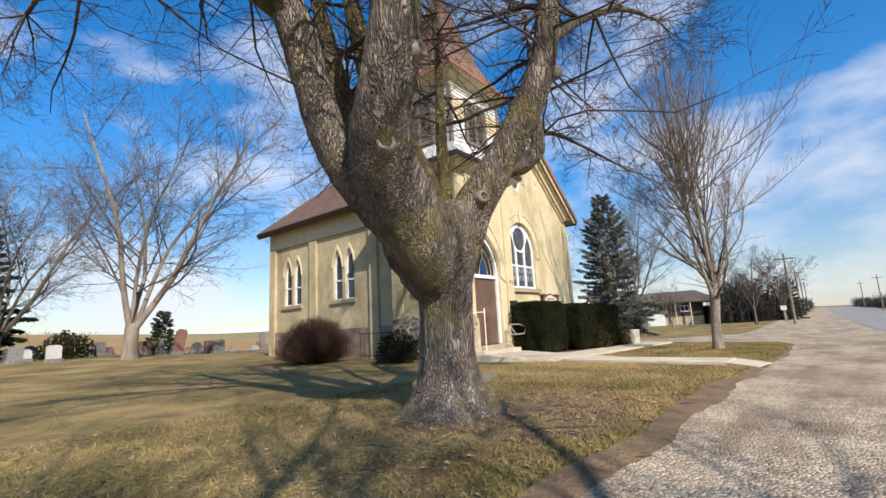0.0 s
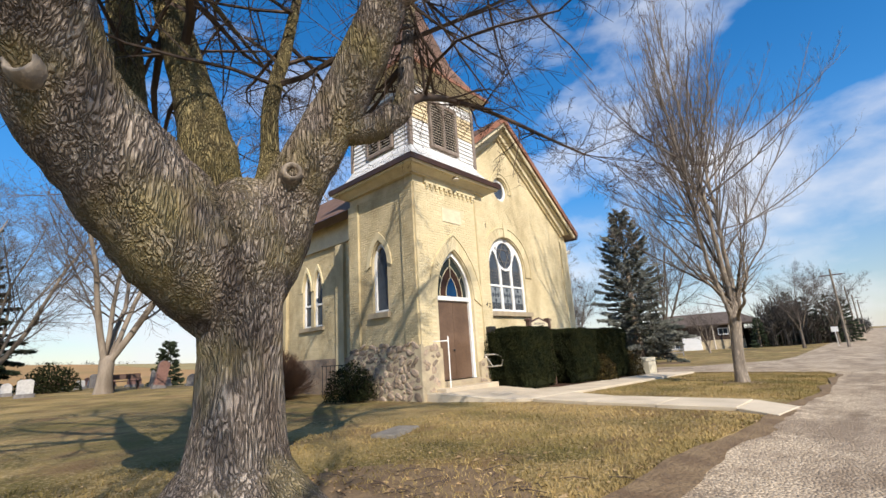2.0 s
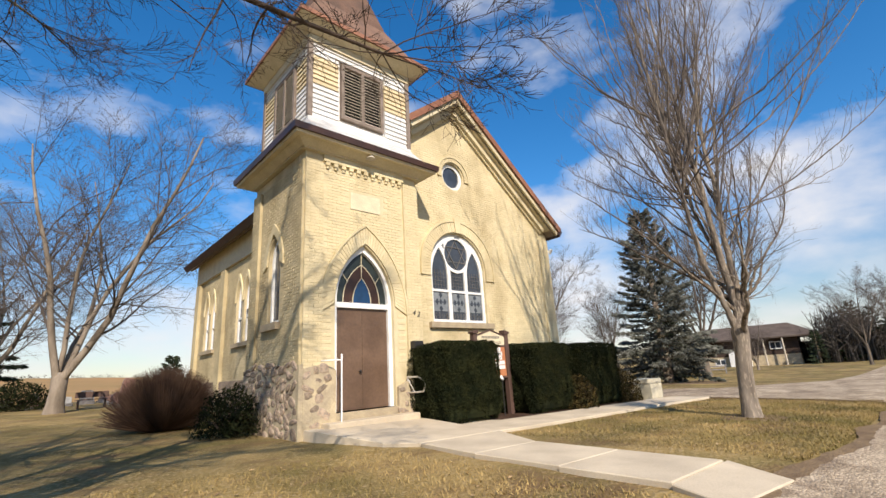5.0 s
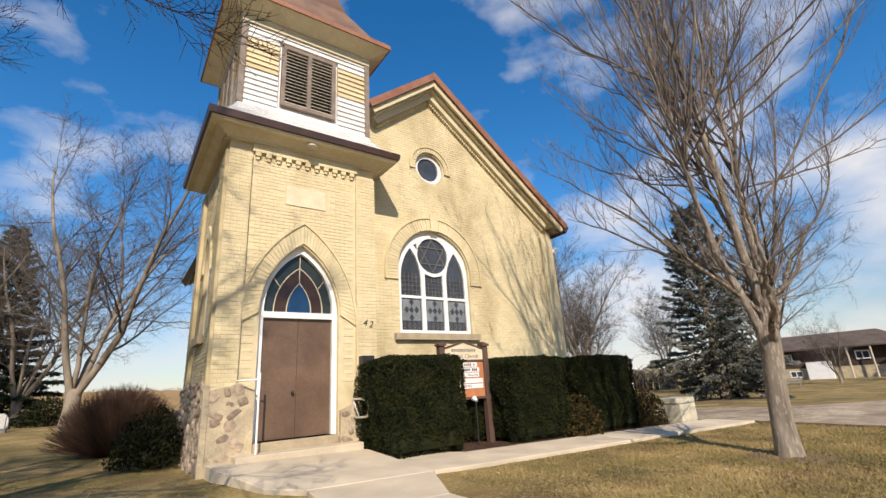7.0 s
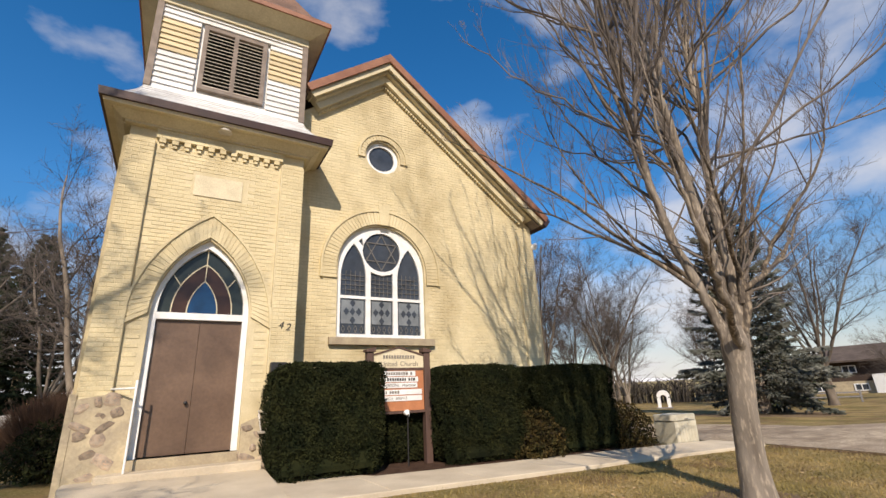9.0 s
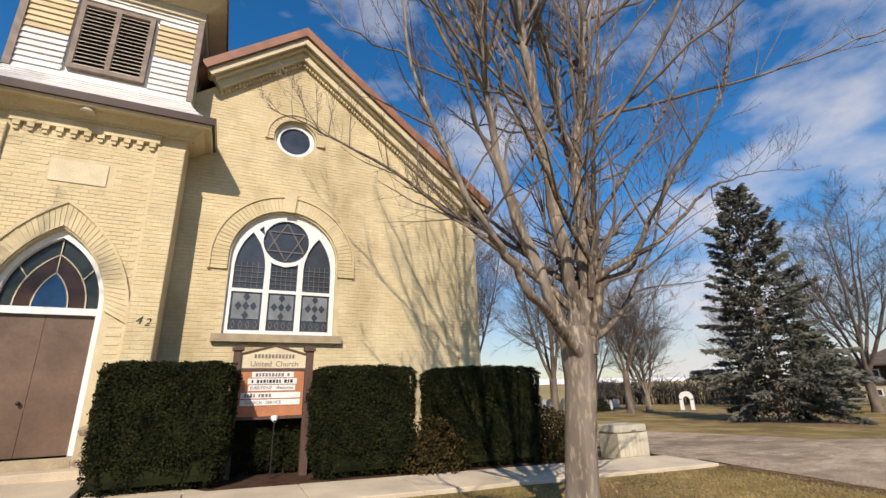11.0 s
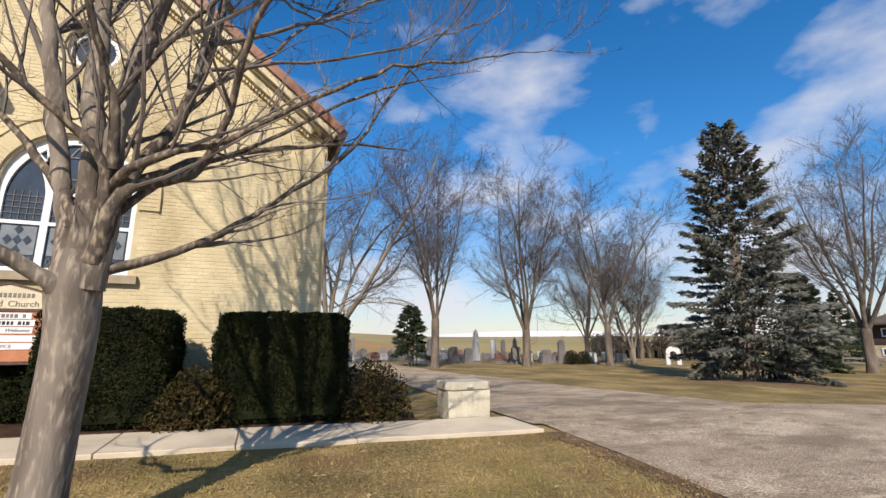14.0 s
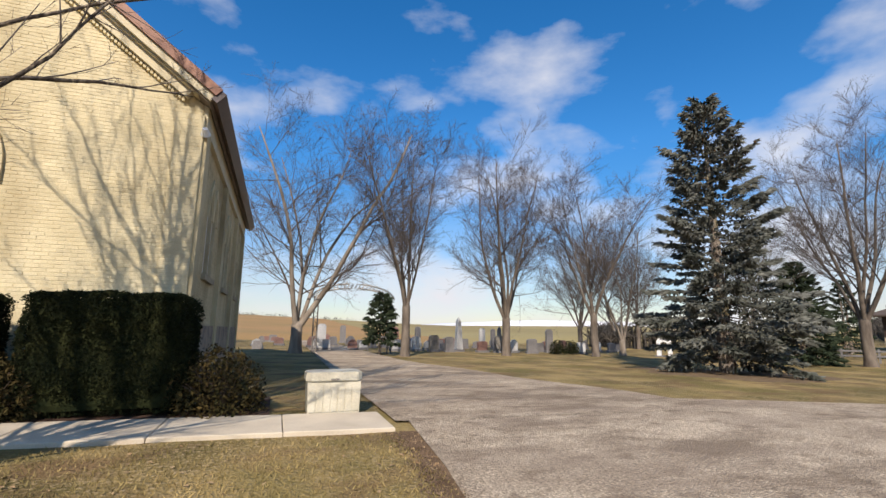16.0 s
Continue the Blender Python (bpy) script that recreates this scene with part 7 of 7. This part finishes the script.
brickwork(WALLF, front(YF), XW, XE, 0.6, ZA, [win_o, round_o, rect(3.3, 5.95, 2.33, 2.51)], gable_keep, 1)
piers = [rect(TX0 - 0.05, -0.335, 1.3, 6.08), rect(2.005, TX1 + 0.05, -0.5, 6.08)]
brickwork(TF, front(TY0), TX0, TX1, 1.4, 6.1, [gothic(-0.01, 1.61, 0.2, 2.75, 4.22), rect(0.38, 1.28, 5.05, 5.52), *piers], lambda a, v, b, t: True, 2, lambda u, v: 1.6 < v < 4.9)
for a, b, z0 in ((TX0 - 0.02, -0.33, 1.4), (2.0, TX1, 0.5)):
    brickwork(TF, front(TY0 - 0.07), a, b, z0, 6.05, [], lambda a, v, b, t: True, 3)
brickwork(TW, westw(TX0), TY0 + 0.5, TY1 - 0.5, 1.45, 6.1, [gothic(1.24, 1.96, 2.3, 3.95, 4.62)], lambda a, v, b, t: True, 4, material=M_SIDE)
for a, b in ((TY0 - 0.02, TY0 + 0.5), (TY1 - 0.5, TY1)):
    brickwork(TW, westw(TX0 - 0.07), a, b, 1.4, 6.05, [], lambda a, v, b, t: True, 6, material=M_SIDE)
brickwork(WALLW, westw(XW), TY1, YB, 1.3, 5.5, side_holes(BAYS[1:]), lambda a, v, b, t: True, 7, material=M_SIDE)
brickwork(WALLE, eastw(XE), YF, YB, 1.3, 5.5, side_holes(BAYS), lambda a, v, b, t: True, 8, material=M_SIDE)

# rubble stone base of the tower
def stone_mesh(seed):
    rng = random.Random(seed)
    bm = bmesh.new()
    bmesh.ops.create_icosphere(bm, subdivisions=2, radius=0.5)
    for vv in bm.verts:
        c = vv.co
        q = (abs(c.x) ** 4 + abs(c.z) ** 4 + abs(c.y) ** 4) ** 0.25
        c *= (0.46 / max(q, 1e-6)) * 0.6 + 0.4
        c *= 1 + 0.32 * noise.noise(c * 2.3 + Vector((seed * 3.1, 0, 0)))
    me = bpy.data.meshes.new("stone")
    bm.to_mesh(me)
    bm.free()
    me.materials.append(M_STONE)
    me.shade_smooth()
    return me


STONES = [stone_mesh(k) for k in range(6)]


def rubble(parent, place, u0, u1, v0, v1, seed, fill=1.0, rot=0.0):
    rng = random.Random(seed)
    v = v0
    while v < v1 - 0.05:
        h = rng.uniform(0.1, 0.22)
        u = u0 - rng.uniform(0, 0.1)
        while u < u1:
            w_ = rng.uniform(0.1, 0.38)
            cu, cv = u + w_ / 2, v + h / 2 + rng.uniform(-0.07, 0.07)
            u += w_
            if cu < u0 + 0.04 or cu > u1 - 0.04 or rng.random() > fill:
                continue
            ob = new("stone", rng.choice(STONES))
            ob.parent = parent
            ob.matrix_local = Matrix.Translation(place(cu, cv, 0.0)) @ pose(0, 0, 0, 0, 0, rot) @ pose(0, 0, 0, 0, rng.uniform(-40, 40), 0) @ Matrix.Diagonal((w_ * 1.0, rng.uniform(0.05, 0.12), h * rng.uniform(0.8, 1.45), 1))
        v += h


def base_wall(outline, place, t):
    return part("plinth", prism(outline, [], -t, -0.003, place), M_PARGE, church, "rubble stone base with lime mortar")


zt = [(TY0 - 0.104, -0.3), (TY1, -0.3), (TY1, 1.35), (2.2, 1.42), (1.5, 1.5), (0.7, 1.38), (TY0 - 0.104, 1.44)]
bw = base_wall(zt, westw(TX0), 0.1)
rubble(bw, westw(TX0 - 0.085), TY0 + 0.0, TY1, -0.05, 1.42, 5, 1.0, 90)
bf = base_wall([(TX0 + 0.002, -0.3), (-0.02, -0.3), (-0.02, 1.3), (-0.4, 1.42), (TX0 + 0.002, 1.36)], front(TY0), 0.1)
rubble(bf, front(TY0 - 0.075), TX0 + 0.02, -0.04, -0.02, 1.36, 6, 0.85)
br = base_wall([(1.62, -0.3), (TX1, -0.3), (TX1, 0.9), (2.0, 1.0), (1.62, 0.85)], front(TY0), 0.1)
rubble(br, front(TY0 - 0.075), 1.66, TX1, 0.0, 0.85, 9, 0.6)

# corner pier of the gable front, downpipe, window lattice, basement railing
part("pier", prism(rect(XE - 0.5, XE + 0.05, -0.4, 5.75), [], -0.05, -0.003, fp), M_MORTAR, church)
brickwork(WALLF, front(YF - 0.05), XE - 0.5, XE + 0.05, 0.6, 5.75, [], lambda a, v, b, t: True, 12)
v, f = tubes([[((XW - 0.1, TY1 + 0.16, 5.95), 0.045), ((XW - 0.1, TY1 + 0.16, 0.35), 0.045), ((XW - 0.35, TY1 + 0.2, 0.12), 0.045)]], 10)
mesh_part("downpipe", v, f, M_GUTTER, church, "dark brown rainwater pipe", smooth=True)
for u0, u1, v0, v1 in ((3.62, 4.20, 3.52, 4.1), (4.36, 4.90, 3.52, 4.02), (5.06, 5.64, 3.52, 4.1)):
    bm = bmesh.new()
    for k in range(1, 5):
        u = u0 + (u1 - u0) * k / 5
        prism(rect(u - 0.006, u + 0.006, v0, v1), [], 0.114, 0.124, fp, bm)
    for k in range(1, 5):
        z = v0 + (v1 - v0) * k / 5
        prism(rect(u0, u1, z - 0.006, z + 0.006), [], 0.108, 0.1135, fp, bm)
    part("lattice", bm, M_LEAD, BIGW, "fine lead lattice")
    bm = bmesh.new()
    for k in range(4):
        u = u0 + (u1 - u0) * (k + 0.5) / 4
        prism([(u - 0.045, 2.72), (u, 2.62), (u + 0.045, 2.72), (u, 2.81)], [[(u - 0.03, 2.72), (u, 2.65), (u + 0.03, 2.72), (u, 2.785)]], 0.112, 0.12, fp, bm)
    part("diamond_came", bm, M_LEAD, BIGW)
ir = thing("iron_railing", "low black iron railing by the basement steps", "railing", "", (-0.35, 4.4, gz(-0.35, 4.4)))
for k in range(9):
    y = -0.95 + k * 0.24
    v, f = tubes([[((0, y, -0.05), 0.011), ((0, y, 1.0), 0.011)]], 6)
    mesh_part("baluster", v, f, M_BLACK, ir)
for z in (0.15, 1.0):
    part("rail", boxed(-0.02, 0.02, -1.0, 1.02, z - 0.015, z + 0.015), M_BLACK, ir)
bench = thing("bench", "dark wooden bench among the headstones", "bench", "", (-2.0, 23.5, gz(-2, 23.5)))
part("seat", boxed(-0.75, 0.75, -0.2, 0.2, 0.42, 0.47), M_BROWNW, bench)
part("backrest", boxed(-0.75, 0.75, 0.2, 0.24, 0.55, 0.85), M_BROWNW, bench)
for x in (-0.6, 0.6):
    part("leg", boxed(x - 0.04, x + 0.04, -0.18, 0.238, -0.05, 0.418), M_BROWNW, bench)
